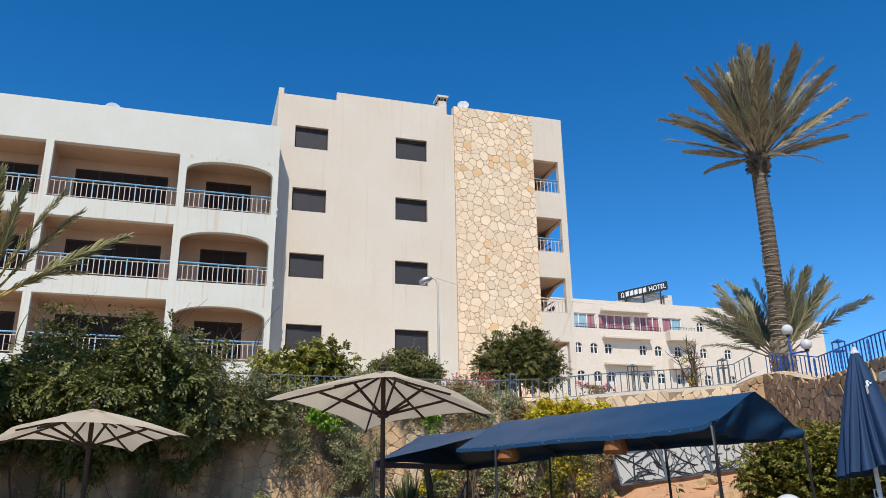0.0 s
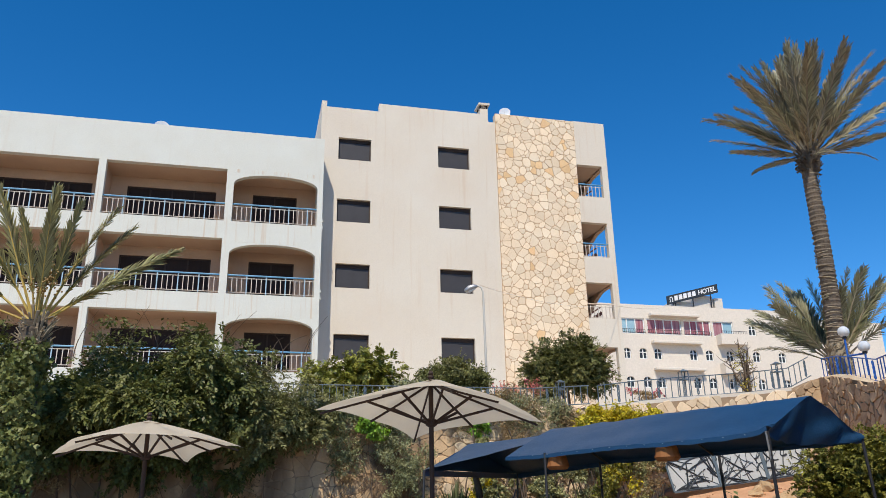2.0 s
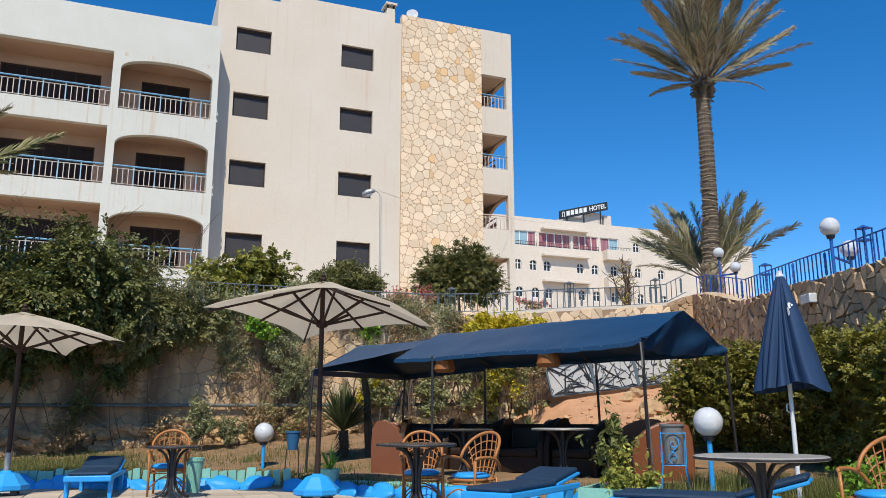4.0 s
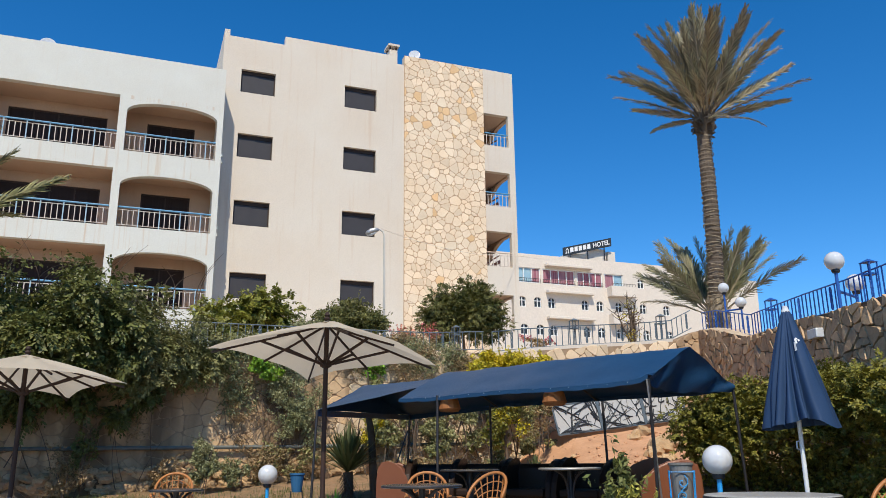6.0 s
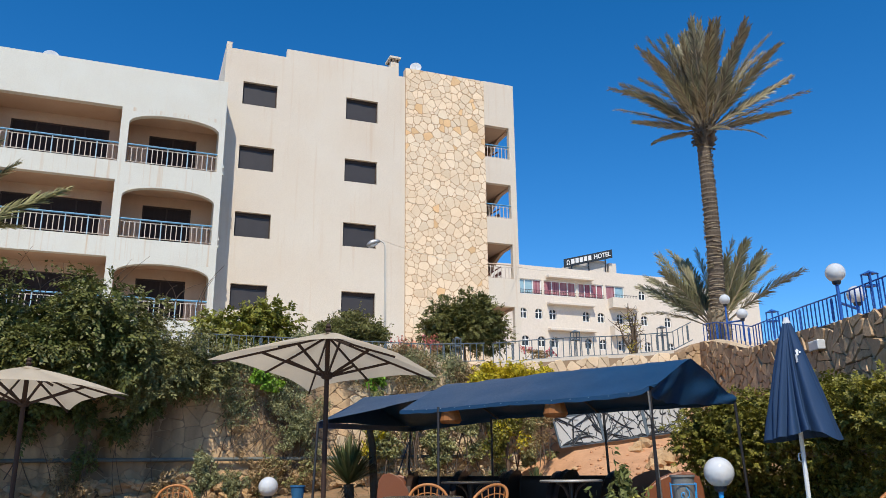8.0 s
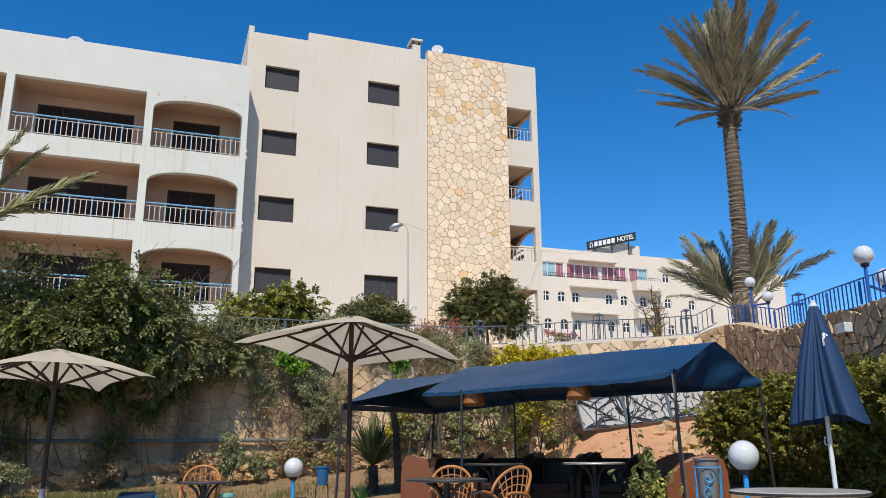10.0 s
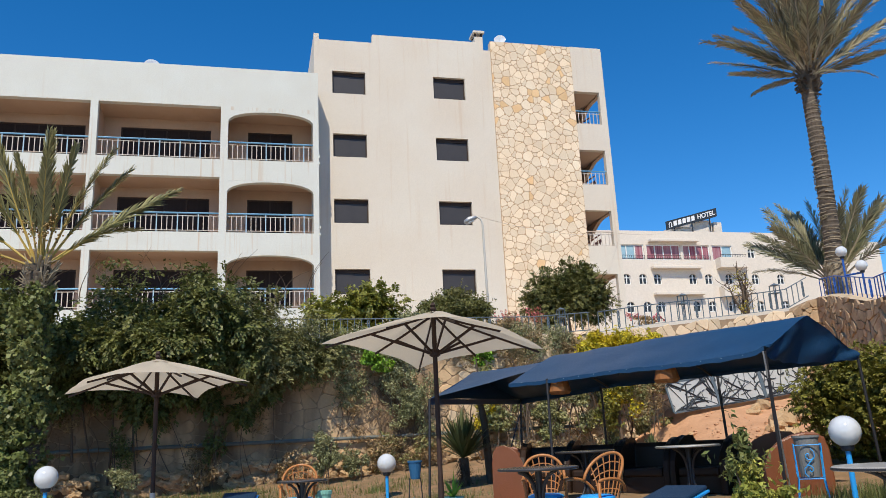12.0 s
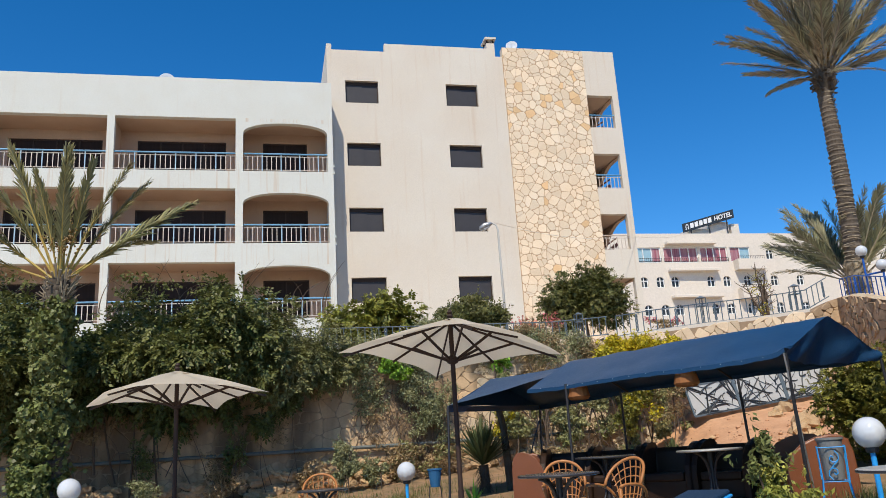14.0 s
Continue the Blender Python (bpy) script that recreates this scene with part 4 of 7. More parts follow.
# ---- palms ----
def frond_mesh(length, rise, bend, twist, seed, leaflets=60, width=0.52, bare=0.22, thick=0.018, splay=1.0):
    """One feather leaf from the origin along +x: a rib that climbs and then bends over, with narrow leaflets down both sides."""
    rng = random.Random(seed)
    rib = []
    ang = rise
    p = Vector((0, 0, 0))
    n = 14
    for i in range(n + 1):
        rib.append(p.copy())
        p = p + Vector((math.cos(ang), 0, math.sin(ang))) * (length / n)
        ang -= bend / n * (0.4 + 1.2 * i / n)
    leaf = Mesh()
    for k in range(leaflets):
        t = bare + (1 - bare) * (k + 0.5) / leaflets
        f = t * n
        i = min(int(f), n - 1)
        q = rib[i].lerp(rib[i + 1], f - i)
        d = (rib[i + 1] - rib[i]).normalized()
        up = Vector((-d.z, 0, d.x))
        grow = min(1.0, 0.35 + (t - bare) / 0.18)
        ln = width * grow * (1 - 0.55 * t ** 3) * rng.uniform(0.75, 1.12)
        for sgn in (-1, 1):
            open_ = splay * rng.uniform(0.45, 0.8) * (1 - 0.45 * t)
            v = (d + Vector((0, sgn, 0)) * open_ + up * rng.uniform(-0.22, 0.36)).normalized()
            w = (d + Vector((0, -sgn, 0)) * 0.6).normalized() * thick * rng.uniform(0.7, 1.1)
            mid = q + v * ln * 0.55
            tip = q + v * ln + Vector((0, 0, -0.12 * ln))
            leaf.add([q - w * 0.6, q + w * 0.6, mid + w, tip, mid - w], [(0, 1, 2, 4), (4, 2, 3)])
    stalk = Mesh()
    stalk.tube(rib, [0.034 * (1 - 0.85 * i / n) for i in range(n + 1)], 5)
    return leaf, stalk


def palm_crown(tree, top, fronds, leaf_mat, rib_mat, seed, scale=1.0, width=0.52, leaflets=46, thick=0.018, splay=1.0, bare=0.22):
    """fronds: (turn, rise, bend, length). Leaves share a few meshes."""
    kinds = {}
    rng = random.Random(seed)
    for turn, rise, bend, length in fronds:
        key = (round(rise / 10) * 10, round(bend / 12) * 12, rng.randrange(2))
        if key not in kinds:
            leaf, stalk = frond_mesh(1.0 * 3.0, radians(key[0]), radians(key[1]), 0, seed + len(kinds), leaflets, width, bare, thick, splay)
            a = leaf.make("frond", leaf_mat, tree)
            b = stalk.make("frond_rib", rib_mat, a)
            kinds[key] = (a.data, b.data)
            bpy.data.objects.remove(b)
            bpy.data.objects.remove(a)
        la, st = kinds[key]
        s = length / 3.0 * scale
        ob = new("frond", la)
        ob.parent = tree
        ob.matrix_basis = Matrix.Translation(top) @ pose(0, 0, 0, 0, 0, turn) @ Matrix.Rotation(radians(key[0]), 4, (0, -1, 0)) @ Matrix.Rotation(radians(rng.uniform(-55, 55)), 4, (1, 0, 0)) @ Matrix.Rotation(radians(key[0]), 4, (0, 1, 0)) @ Matrix.Diagonal((s, s, s, 1)) @ Matrix.Translation((0.05, 0, 0))
        rb = new("frond_rib", st)
        rb.parent = ob


def palm_trunk(tree, base, top, r0, r1, rings, seed, mat=None):
    rng = random.Random(seed)
    base, top = Vector(base), Vector(top)
    pts, rs = [], []
    n = rings * 3
    for i in range(n + 1):
        t = i / n
        pts.append(base.lerp(top, t) + Vector((0.05 * math.sin(5 * t), 0.03 * math.sin(7 * t), 0)))
        r = r0 + (r1 - r0) * t
        rs.append(r * (1.0 + (0.07, -0.03, 0.0)[i % 3] + rng.uniform(-0.025, 0.025)))
    Mesh().tube(pts, rs, 14).make("trunk", mat or BARK, tree, smooth=False)


# tall date palm on the upper level
palm = thing("tall_date_palm", "tall date palm with a ringed trunk above the brown wall", "palm tree")
palm_trunk(palm, (17.93, 21.15, 4.7), (18.04, 21.0, 12.4), 0.272, 0.222, 46, 3, PALMTRUNK)
rng = random.Random(8)
fib = Mesh()
for i in range(62):
    z = 5.0 + 7.3 * i / 62 + rng.uniform(-0.04, 0.04)
    r = 0.292 - 0.055 * (z - 4.7) / 7.7
    tilt, ph = rng.uniform(-0.07, 0.07), rng.uniform(0, 6.28)
    a0, a1 = rng.uniform(0, 6.28), rng.uniform(2.5, 5.5)
    pts = [(17.93 + 0.11 * (z - 4.7) / 7.7 + r * math.cos(a0 + a1 * k / 12), 21.15 - 0.15 * (z - 4.7) / 7.7 + r * math.sin(a0 + a1 * k / 12),
            z + tilt * math.sin(a0 + a1 * k / 12 + ph)) for k in range(13)]
    fib.tube(pts, 0.016, 5)
sheath = Mesh()
for i in range(150):
    a, z = rng.uniform(0, 6.28), rng.uniform(4.75, 6.15)
    c = Vector((17.95 + 0.318 * math.cos(a), 21.13 + 0.318 * math.sin(a), z))
    e = c + Vector((rng.gauss(0, 0.05) - 0.12 * math.sin(a), rng.gauss(0, 0.05) + 0.12 * math.cos(a), rng.uniform(0.03, 0.22)))
    sheath.beam(c, e, 0.05, 0.025)
sheath.lathe((17.95, 21.13, 4.7), [(0.325, 0), (0.335, 0.3), (0.315, 0.7), (0.325, 1.0), (0.30, 1.35), (0.27, 1.5)], 16)
sheath.make("fibre_sheath", FIBRE, palm, "tan fibrous sheath round the foot of the trunk")
fib.make("leaf_scar_band", FIBRE, palm, "pale leaf scars round the trunk")["kind"] = "stuff"
boot = Mesh()
for i in range(80):
    a, z = rng.uniform(0, 6.28), 12.0 + 0.75 * rng.random()
    d = Vector((math.cos(a), math.sin(a), 0))
    c = Vector((18.04, 21.0, z)) + d * (0.2 + 0.12 * (z - 11.8))
    boot.beam(c, c + d * rng.uniform(0.1, 0.24) + Vector((rng.gauss(0, 0.05), 0, rng.uniform(-0.1, 0.3))), 0.07, 0.03)
boot.lathe((18.04, 21.0, 12.0), [(0.22, 0), (0.33, 0.25), (0.38, 0.5), (0.26, 0.9)], 12)
boot.make("crown_shaft", BARK, palm)
fr = []
for i in range(48):
    t = i / 48
    rise = 87 - 50 * t ** 1.25
    fr.append((i * 137.5, rise + rng.uniform(-5, 5), 10 + 16 * t + rng.uniform(-8, 8), rng.uniform(3.5, 4.15) * (1.0 - 0.06 * t)))
# the lowest, wide-spread and drooping leaves
for turn, rise, bend, ln in ((138, 29, 10, 3.3), (-42, 20, 12, 3.5), (-36, 33, 4, 3.4), (146, 36, 8, 3.2), (142, 16, 34, 2.5), (-38, 13, 30, 2.7), (150, -4, 50, 2.0), (-48, -2, 50, 2.0), (230, 24, 25, 2.7), (50, 22, 20, 2.9), (250, -10, 40, 1.6)):
    fr.append((turn, rise, bend, ln))
palm_crown(palm, (18.09, 20.97, 12.58), fr, FROND, FIBRE, 5, width=0.48, leaflets=104, thick=0.021, splay=0.9, bare=0.18)
db = Mesh()
for i in range(70):
    db.globe((18.0 + rng.gauss(0, 0.12), 20.6 + rng.gauss(0, 0.10), 13.45 + rng.gauss(0, 0.3)), 0.03, 6, 4)
db.make("date_bunch", DATE, palm, "orange-brown date bunch")["kind"] = "stuff"

# younger palm behind it
palm2 = thing("young_date_palm", "young date palm with low arching fronds behind the wall", "palm tree")
palm_trunk(palm2, (18.75, 22.2, 4.7), (18.75, 22.2, 5.8), 0.26, 0.28, 5, 4)
fr = [(150, 40, 25, 3.0), (130, 54, 20, 3.1), (162, 64, 15, 3.2), (172, 48, 30, 2.8), (145, 74, 10, 3.2), (140, 28, 40, 2.5), (136, 62, 16, 3.1),
      (-40, 44, 26, 3.4), (-28, 56, 22, 3.2), (-55, 68, 12, 3.2), (-25, 76, 8, 3.2), (-62, 50, 25, 2.8), (-38, 64, 16, 3.1), (50, 60, 20, 3.0), (70, 76, 10, 3.1), (232, 60, 25, 2.4), (255, 72, 20, 2.6), (100, 66, 16, 3.0), (20, 68, 16, 3.0), (155, 52, 22, 3.0), (125, 70, 12, 3.1), (-48, 58, 18, 3.1), (-35, 70, 12, 3.2)]
palm_crown(palm2, (18.75, 22.2, 5.75), fr, FRONDGREY, FIBRE, 15, width=0.66, leaflets=96, thick=0.020, splay=1.3)

# ivy-clad palm at the hedge
palm3 = thing("ivy_palm", "date palm with an ivy-clad trunk before the hedge", "palm tree")
palm_trunk(palm3, (-4.38, 17.6, 0.2), (-4.33, 17.6, 5.15), 0.26, 0.24, 24, 6, BARK)
fr = []
for turn, rise, bend, ln in ((192, 70, 6, 3.1), (200, 56, 10, 2.7), (186, 42, 12, 2.9), (170, 86, 4, 3.0), (100, 88, 4, 3.0), (20, 85, 4, 2.8), (12, 68, 8, 3.0), (22, 61, 8, 2.95), (8, 45, 12, 3.2),
                             (-8, 40, 50, 2.1), (196, 24, 20, 2.6), (-80, 72, 14, 2.4), (250, 66, 16, 2.3)):
    fr.append((turn, rise, bend, ln))
palm_crown(palm3, (-4.33, 17.6, 5.1), fr, FRONDYOUNG, RACHIS, 25, width=0.58, leaflets=120, thick=0.028, splay=0.8, bare=0.27)
boot = Mesh()
for i in range(150):
    a, z = rng.uniform(0, 6.28), 4.35 + 0.85 * rng.random()
    d = Vector((math.cos(a), math.sin(a), 0))
    c = Vector((-4.33, 17.6, z)) + d * 0.2
    boot.beam(c, c + d * rng.uniform(0.05, 0.2) + Vector((rng.gauss(0, 0.05), 0, rng.uniform(-0.1, 0.3))), 0.04, 0.018)
boot.make("leaf_base_thatch", FIBRE, palm3, "shaggy grey-brown leaf bases")["kind"] = "stuff"
db = Mesh()
for i in range(220):
    db.globe((-4.26 + rng.gauss(0, 0.15), 17.35 + rng.gauss(0, 0.08), 6.02 + rng.gauss(0, 0.17)), 0.022, 6, 4)
db.make("date_bunch", DATE, palm3)["kind"] = "stuff"
foliage("ivy", LEAFIVY, [(-4.55 + 0.05 * z + 0.06 * math.sin(z * 3), 17.55, z, 0.43 - 0.04 * (z - 0.5) * (z > 2.4), 0.40, 0.4) for z in (0.4 + 0.2 * i for i in range(21))],
        46000, 0.105, palm3, 31, 0.9, 0.7, 0.6)

# ---- hedges, shrubs and trees ----
def lumps(path, n, seed, spread, size):
    """Lumps strewn along a line of (x, y, z) points."""
    rng = random.Random(seed)
    out = []
    for _ in range(n):
        i = rng.randrange(len(path) - 1)
        q = Vector(path[i]).lerp(Vector(path[i + 1]), rng.random())
        s = rng.uniform(*size)
        out.append((q.x + rng.gauss(0, spread[0]), q.y + rng.gauss(0, spread[1]), q.z + rng.gauss(0, spread[2]), s, s, s * 0.85))
    return out


hedge = thing("tall_hedge", "large dark green overhanging shrub on the retaining wall", "hedge")
B = lumps([(-12, 20.3, 4.2), (-6, 20.1, 4.2), (-3.7, 20.0, 4.05), (-1.5, 19.9, 4.0), (-0.3, 19.9, 4.1)], 50, 3, (0.3, 0.35, 0.35), (0.6, 0.95))
B += lumps([(-10, 19.6, 3.7), (-6, 19.55, 3.65), (-2.5, 19.5, 3.6), (0.4, 19.6, 3.55)], 42, 14, (0.25, 0.2, 0.22), (0.5, 0.75))
B += lumps([(-10, 19.8, 3.0), (-5.5, 19.8, 2.95), (-2.5, 19.8, 2.95), (0.3, 19.85, 3.1), (1.2, 19.9, 3.4)], 44, 24, (0.25, 0.10, 0.16), (0.3, 0.48))
B += [(-0.3, 19.9, 4.75, 0.6, 0.6, 0.5), (-3.4, 20, 4.85, 0.6, 0.6, 0.45), (-6.2, 20, 5.1, 0.8, 0.6, 0.55)]
foliage("crown", LEAFDARK, [b for b in B if b[0] < -0.9], 215000, 0.105, hedge, 41, 0.5, 0.3, 0.5, spray=0.36, reps=8)
B = [b for b in B if b[0] >= -0.9] + lumps([(-0.2, 19.8, 4.3), (0.9, 19.9, 3.9), (1.6, 20.0, 3.6)], 12, 33, (0.25, 0.15, 0.25), (0.3, 0.55))
foliage("lighter_growth", LEAFLOOSE, B, 48000, 0.09, hedge, 40, 0.42, 0.2, 0.3, spray=0.34, reps=8)
B = lumps([(-10, 18.9, 3.75), (-6, 18.9, 3.7), (-2.5, 18.85, 3.65), (0.2, 19.0, 3.6)], 34, 37, (0.2, 0.15, 0.2), (0.4, 0.6))
foliage("overhanging_growth", LEAFDARK, B, 42000, 0.105, hedge, 39, 0.5, 0.3, 0.5, spray=0.34, reps=8)
B = lumps([(-9, 20.1, 2.5), (-4, 20.1, 2.5), (-1.2, 20.1, 2.55), (0.2, 20.1, 2.6)], 26, 29, (0.5, 0.08, 0.25), (0.15, 0.35))
foliage("hanging_growth", LEAFDARK, B, 9000, 0.11, hedge, 59, 0.5, 0.1, 0.6, spray=0.3)
tw = Mesh()
rng = random.Random(11)
for i in range(16):
    x = -10 + 11.5 * rng.random()
    a = Vector((x, 20.35, rng.uniform(0.4, 1.6)))
    b = Vector((x + rng.uniform(-0.5, 0.5), 20.0, rng.uniform(3, 4.4)))
    tw.tube(bezier(a, a.lerp(b, 0.5) + Vector((rng.uniform(-0.3, 0.3), -0.1, 0)), b, 7), [0.03 - 0.002 * k for k in range(8)], 5)
for i in range(26):
    x = -7 + 8.5 * rng.random()
    a = Vector((x, 19.9, 4.9))
    b = a + Vector((rng.uniform(-0.7, 0.9), rng.uniform(-0.3, 0.2), rng.uniform(0.5, 1.25)))
    tw.tube(bezier(a, a + Vector((0, 0, 0.5)), b, 6), [0.014 - 0.0017 * k for k in range(7)], 4)
for i in range(22):
    x = -9 + 10.2 * rng.random()
    a = Vector((x, 20.35, rng.uniform(0.3, 1.3)))
    b = a + Vector((rng.gauss(0, 0.35), rng.uniform(-0.4, -0.05), rng.uniform(0.6, 1.9)))
    tw.tube(bezier(a, a.lerp(b, 0.5) + Vector((rng.gauss(0, 0.2), -0.05, 0)), b, 6), [0.013, 0.012, 0.011, 0.010, 0.008, 0.007, 0.005], 4)
tw.make("branchwork", TWIG, hedge)["kind"] = "stuff"
foliage("dead_leaves", LEAFDRY, lumps([(-8, 20.1, 1.8), (-4, 20.1, 1.9), (0.5, 20.1, 1.9)], 16, 25, (0.3, 0.1, 0.4), (0.15, 0.3)), 2200, 0.07, hedge, 42, 0.35, 0.1)
foliage("loose_sprays", LEAFDARK, [(-3.0, 19.9, 5.6, 0.9, 0.3, 0.35), (-1.9, 19.9, 5.5, 0.9, 0.3, 0.4), (0.5, 19.9, 5.0, 0.4, 0.2, 0.2), (-6, 20, 5.8, 0.8, 0.3, 0.3)], 500, 0.11, hedge, 43, 0.5, 0.1)

shrub = thing("grey_green_shrub", "grey-green trailing shrub hanging over the stone wall", "shrub")


def flat(B, k):
    """The same lumps, pressed against the wall."""
    return [(x, y, z, a, b * k, c) for x, y, z, a, b, c in B]


B = flat(lumps([(1.2, 20.35, 3.95), (2.2, 20.4, 3.6), (3.2, 20.4, 3.7), (4.4, 20.4, 3.55)], 24, 5, (0.2, 0.06, 0.22), (0.34, 0.55)), 0.55)
B += flat(lumps([(3.55, 20.2, 3.1), (3.75, 20.15, 2.5), (4.1, 20.15, 1.75)], 16, 6, (0.24, 0.05, 0.2), (0.28, 0.42)), 0.6)
B += flat(lumps([(2.2, 20.3, 3.3), (2.35, 20.3, 2.2)], 8, 26, (0.14, 0.04, 0.2), (0.16, 0.30)), 0.6)
foliage("crown", LEAFOLIVE, B, 27000, 0.07, shrub, 44, 0.35, 0.3)
tw = Mesh()
for i in range(12):
    a = Vector((rng.uniform(3.1, 4.5), 20.4, rng.uniform(0.8, 1.3)))
    b = Vector((a.x + rng.gauss(0, 0.3), 20.2, rng.uniform(2.2, 3.2)))
    tw.tube(bezier(a, a.lerp(b, 0.5) + Vector((rng.gauss(0, 0.2), 0, 0)), b, 6), [0.016, 0.015, 0.014, 0.012, 0.010, 0.008, 0.006], 4)
tw.make("stemwork", TWIG, shrub)["kind"] = "stuff"
dry = thing("dry_creeper", "dry brown creeper hanging down the stone wall", "shrub")
B = flat(lumps([(2.3, 20.3, 2.4), (2.6, 20.3, 1.5), (3.0, 20.25, 1.0)], 9, 7, (0.2, 0.04, 0.3), (0.12, 0.22)), 0.6)
B += flat(lumps([(3.2, 20.2, 1.0), (4.0, 20.1, 1.15), (4.4, 20.1, 0.95)], 14, 28, (0.2, 0.08, 0.2), (0.16, 0.30)), 0.8)
B += lumps([(6.2, 20.2, 3.1), (7.5, 20.1, 3.2), (9.0, 20.1, 3.0)], 12, 8, (0.3, 0.1, 0.5), (0.25, 0.4))
B += flat(lumps([(6.0, 20.3, 2.2), (7.6, 20.3, 2.1), (9.0, 20.3, 2.0)], 12, 29, (0.3, 0.05, 0.4), (0.16, 0.3)), 0.6)
foliage("crown", LEAFDRY, B, 9500, 0.07, dry, 45, 0.3, 0.2)
foliage("green_growth", LEAFMIX, B[9:20], 1500, 0.075, dry, 58, 0.4, 0.2)["kind"] = "stuff"
tw = Mesh()
for i in range(150):
    x = rng.choice((rng.uniform(2.0, 3.4), rng.uniform(2.9, 4.5), rng.uniform(2.2, 5.5), rng.uniform(5.6, 10.5), rng.uniform(5.6, 10.5)))
    a = Vector((x, 20.46, rng.uniform(1.5, 3.2)))
    b = a + Vector((rng.gauss(0, 0.35), -0.05 - 0.12 * rng.random(), -rng.uniform(0.25, 0.9)))
    tw.tube(bezier(a, a.lerp(b, 0.4) + Vector((rng.gauss(0, 0.25), -0.08, rng.gauss(0, 0.15))), b, 6), [0.008, 0.008, 0.007, 0.006, 0.006, 0.005, 0.004], 4)
tw.make("stemwork", TWIG, dry)["kind"] = "stuff"

top_shrub = thing("brown_shrub_row", "brownish half-dry shrubs along the top of the retaining wall", "shrub")
B = lumps([(4.8, 20.7, 4.0), (6.5, 20.6, 3.8), (9.6, 20.5, 3.65)], 44, 9, (0.15, 0.15, 0.18), (0.35, 0.55))
foliage("crown", LEAFDRY, B[:26], 26000, 0.07, top_shrub, 46, 0.3, 0.4)
foliage("green_growth", LEAFOLIVE, B[16:], 20000, 0.07, top_shrub, 47, 0.35, 0.4)
bright = thing("bright_shrub", "bright green shrub beneath the wall's edge", "shrub")
foliage("crown", LEAFBRIGHT, [(2.85, 20.05, 3.4, 0.26, 0.18, 0.24), (3.2, 20.05, 3.2, 0.26, 0.18, 0.2), (5.85, 20.1, 3.35, 0.22, 0.2, 0.3)], 2200, 0.11, bright, 48, 0.5, 0.3)
yellow = thing("yellow_shrub", "yellow-leaved shrub at the top of the cream wall", "shrub")
foliage("crown", LEAFYELLOW, [(9.0, 19.6, 3.45, 0.6, 0.5, 0.38), (9.8, 19.5, 3.5, 0.7, 0.5, 0.42), (10.4, 19.5, 3.4, 0.5, 0.45, 0.4), (8.6, 19.7, 3.2, 0.4, 0.4, 0.3)],
        17000, 0.09, yellow, 49, 0.5, 0.3)
creeper = thing("green_creeper", "mixed green and yellowing creeper on the wall behind the canopy", "shrub")
B = []
for cx, lo, hi, n in ((5.8, 0.9, 3.0, 8), (6.1, 1.1, 2.6, 5), (6.65, 1.5, 2.7, 5), (7.45, 0.95, 2.5, 9), (7.75, 1.3, 2.3, 4), (8.5, 1.5, 2.3, 4), (9.15, 1.0, 2.6, 7), (10.1, 1.2, 2.8, 7), (10.7, 1.4, 2.8, 5)):
    B += flat(lumps([(cx, 19.95, lo), (cx + 0.05, 19.85, hi)], n, 10 + int(cx * 20), (0.13, 0.05, 0.12), (0.18, 0.33)), 0.75)
foliage("crown", LEAFMIX, B, 15000, 0.08, creeper, 50, 0.5, 0.3)
foliage("green_growth", LEAFOLIVE, B[18:], 9000, 0.08, creeper, 53, 0.5, 0.3)
foliage("young_growth", LEAFYELLOW, B[:6], 900, 0.10, creeper, 51, 0.5, 0.6)["kind"] = "stuff"
tw = Mesh()
for i in range(30):
    x = rng.uniform(5.6, 10.8)
    a = Vector((x, 19.9, rng.uniform(0.7, 1.2)))
    b = Vector((x + rng.gauss(0, 0.4), 19.8, rng.uniform(2.0, 3.4)))
    tw.tube(bezier(a, a.lerp(b, 0.5) + Vector((rng.gauss(0, 0.3), 0, 0)), b, 6), [0.018] * 7, 4)
tw.make("stemwork", TWIG, creeper)["kind"] = "stuff"
brush = thing("dry_brush", "dry straw-coloured brush at the foot of the wall behind the canopy", "shrub")
B = lumps([(5.6, 19.6, 0.9), (6.6, 19.6, 0.9), (7.2, 19.6, 0.9)], 8, 27, (0.2, 0.1, 0.12), (0.14, 0.26))
B += [(9.7, 19.0, 2.3, 0.25, 0.2, 0.4), (10.0, 18.95, 2.0, 0.25, 0.2, 0.3), (9.6, 18.9, 1.7, 0.3, 0.2, 0.3), (10.2, 18.9, 2.5, 0.2, 0.2, 0.3)]
foliage("foliage", LEAFDRY, B, 5000, 0.07, brush, 54, 0.3, 0.2)
foliage("green_growth", LEAFMIX, B[::2], 2200, 0.075, brush, 55, 0.4, 0.2)
golden = thing("golden_shrub", "tall yellow-green shrub in front of the wall beside the screen", "shrub")
foliage("foliage", LEAFYELLOW, [(9.3, 19.0, 2.7, 0.3, 0.25, 0.4), (9.0, 19.0, 2.2, 0.35, 0.25, 0.4), (9.4, 18.9, 1.8, 0.25, 0.2, 0.3)], 600, 0.09, golden, 56, 0.5, 0.2)
foliage("green_growth", LEAFHEDGE, [(9.1, 19.05, 2.4, 0.4, 0.3, 0.5), (8.7, 19.05, 1.8, 0.4, 0.3, 0.5)], 2200, 0.09, golden, 57, 0.5, 0.2)
Mesh().tube([(9.1, 19.1, 0.8), (9.05, 19.1, 1.6), (9.2, 19.1, 2.7)], [0.05, 0.04, 0.02], 6).make("stem", TWIG, golden)


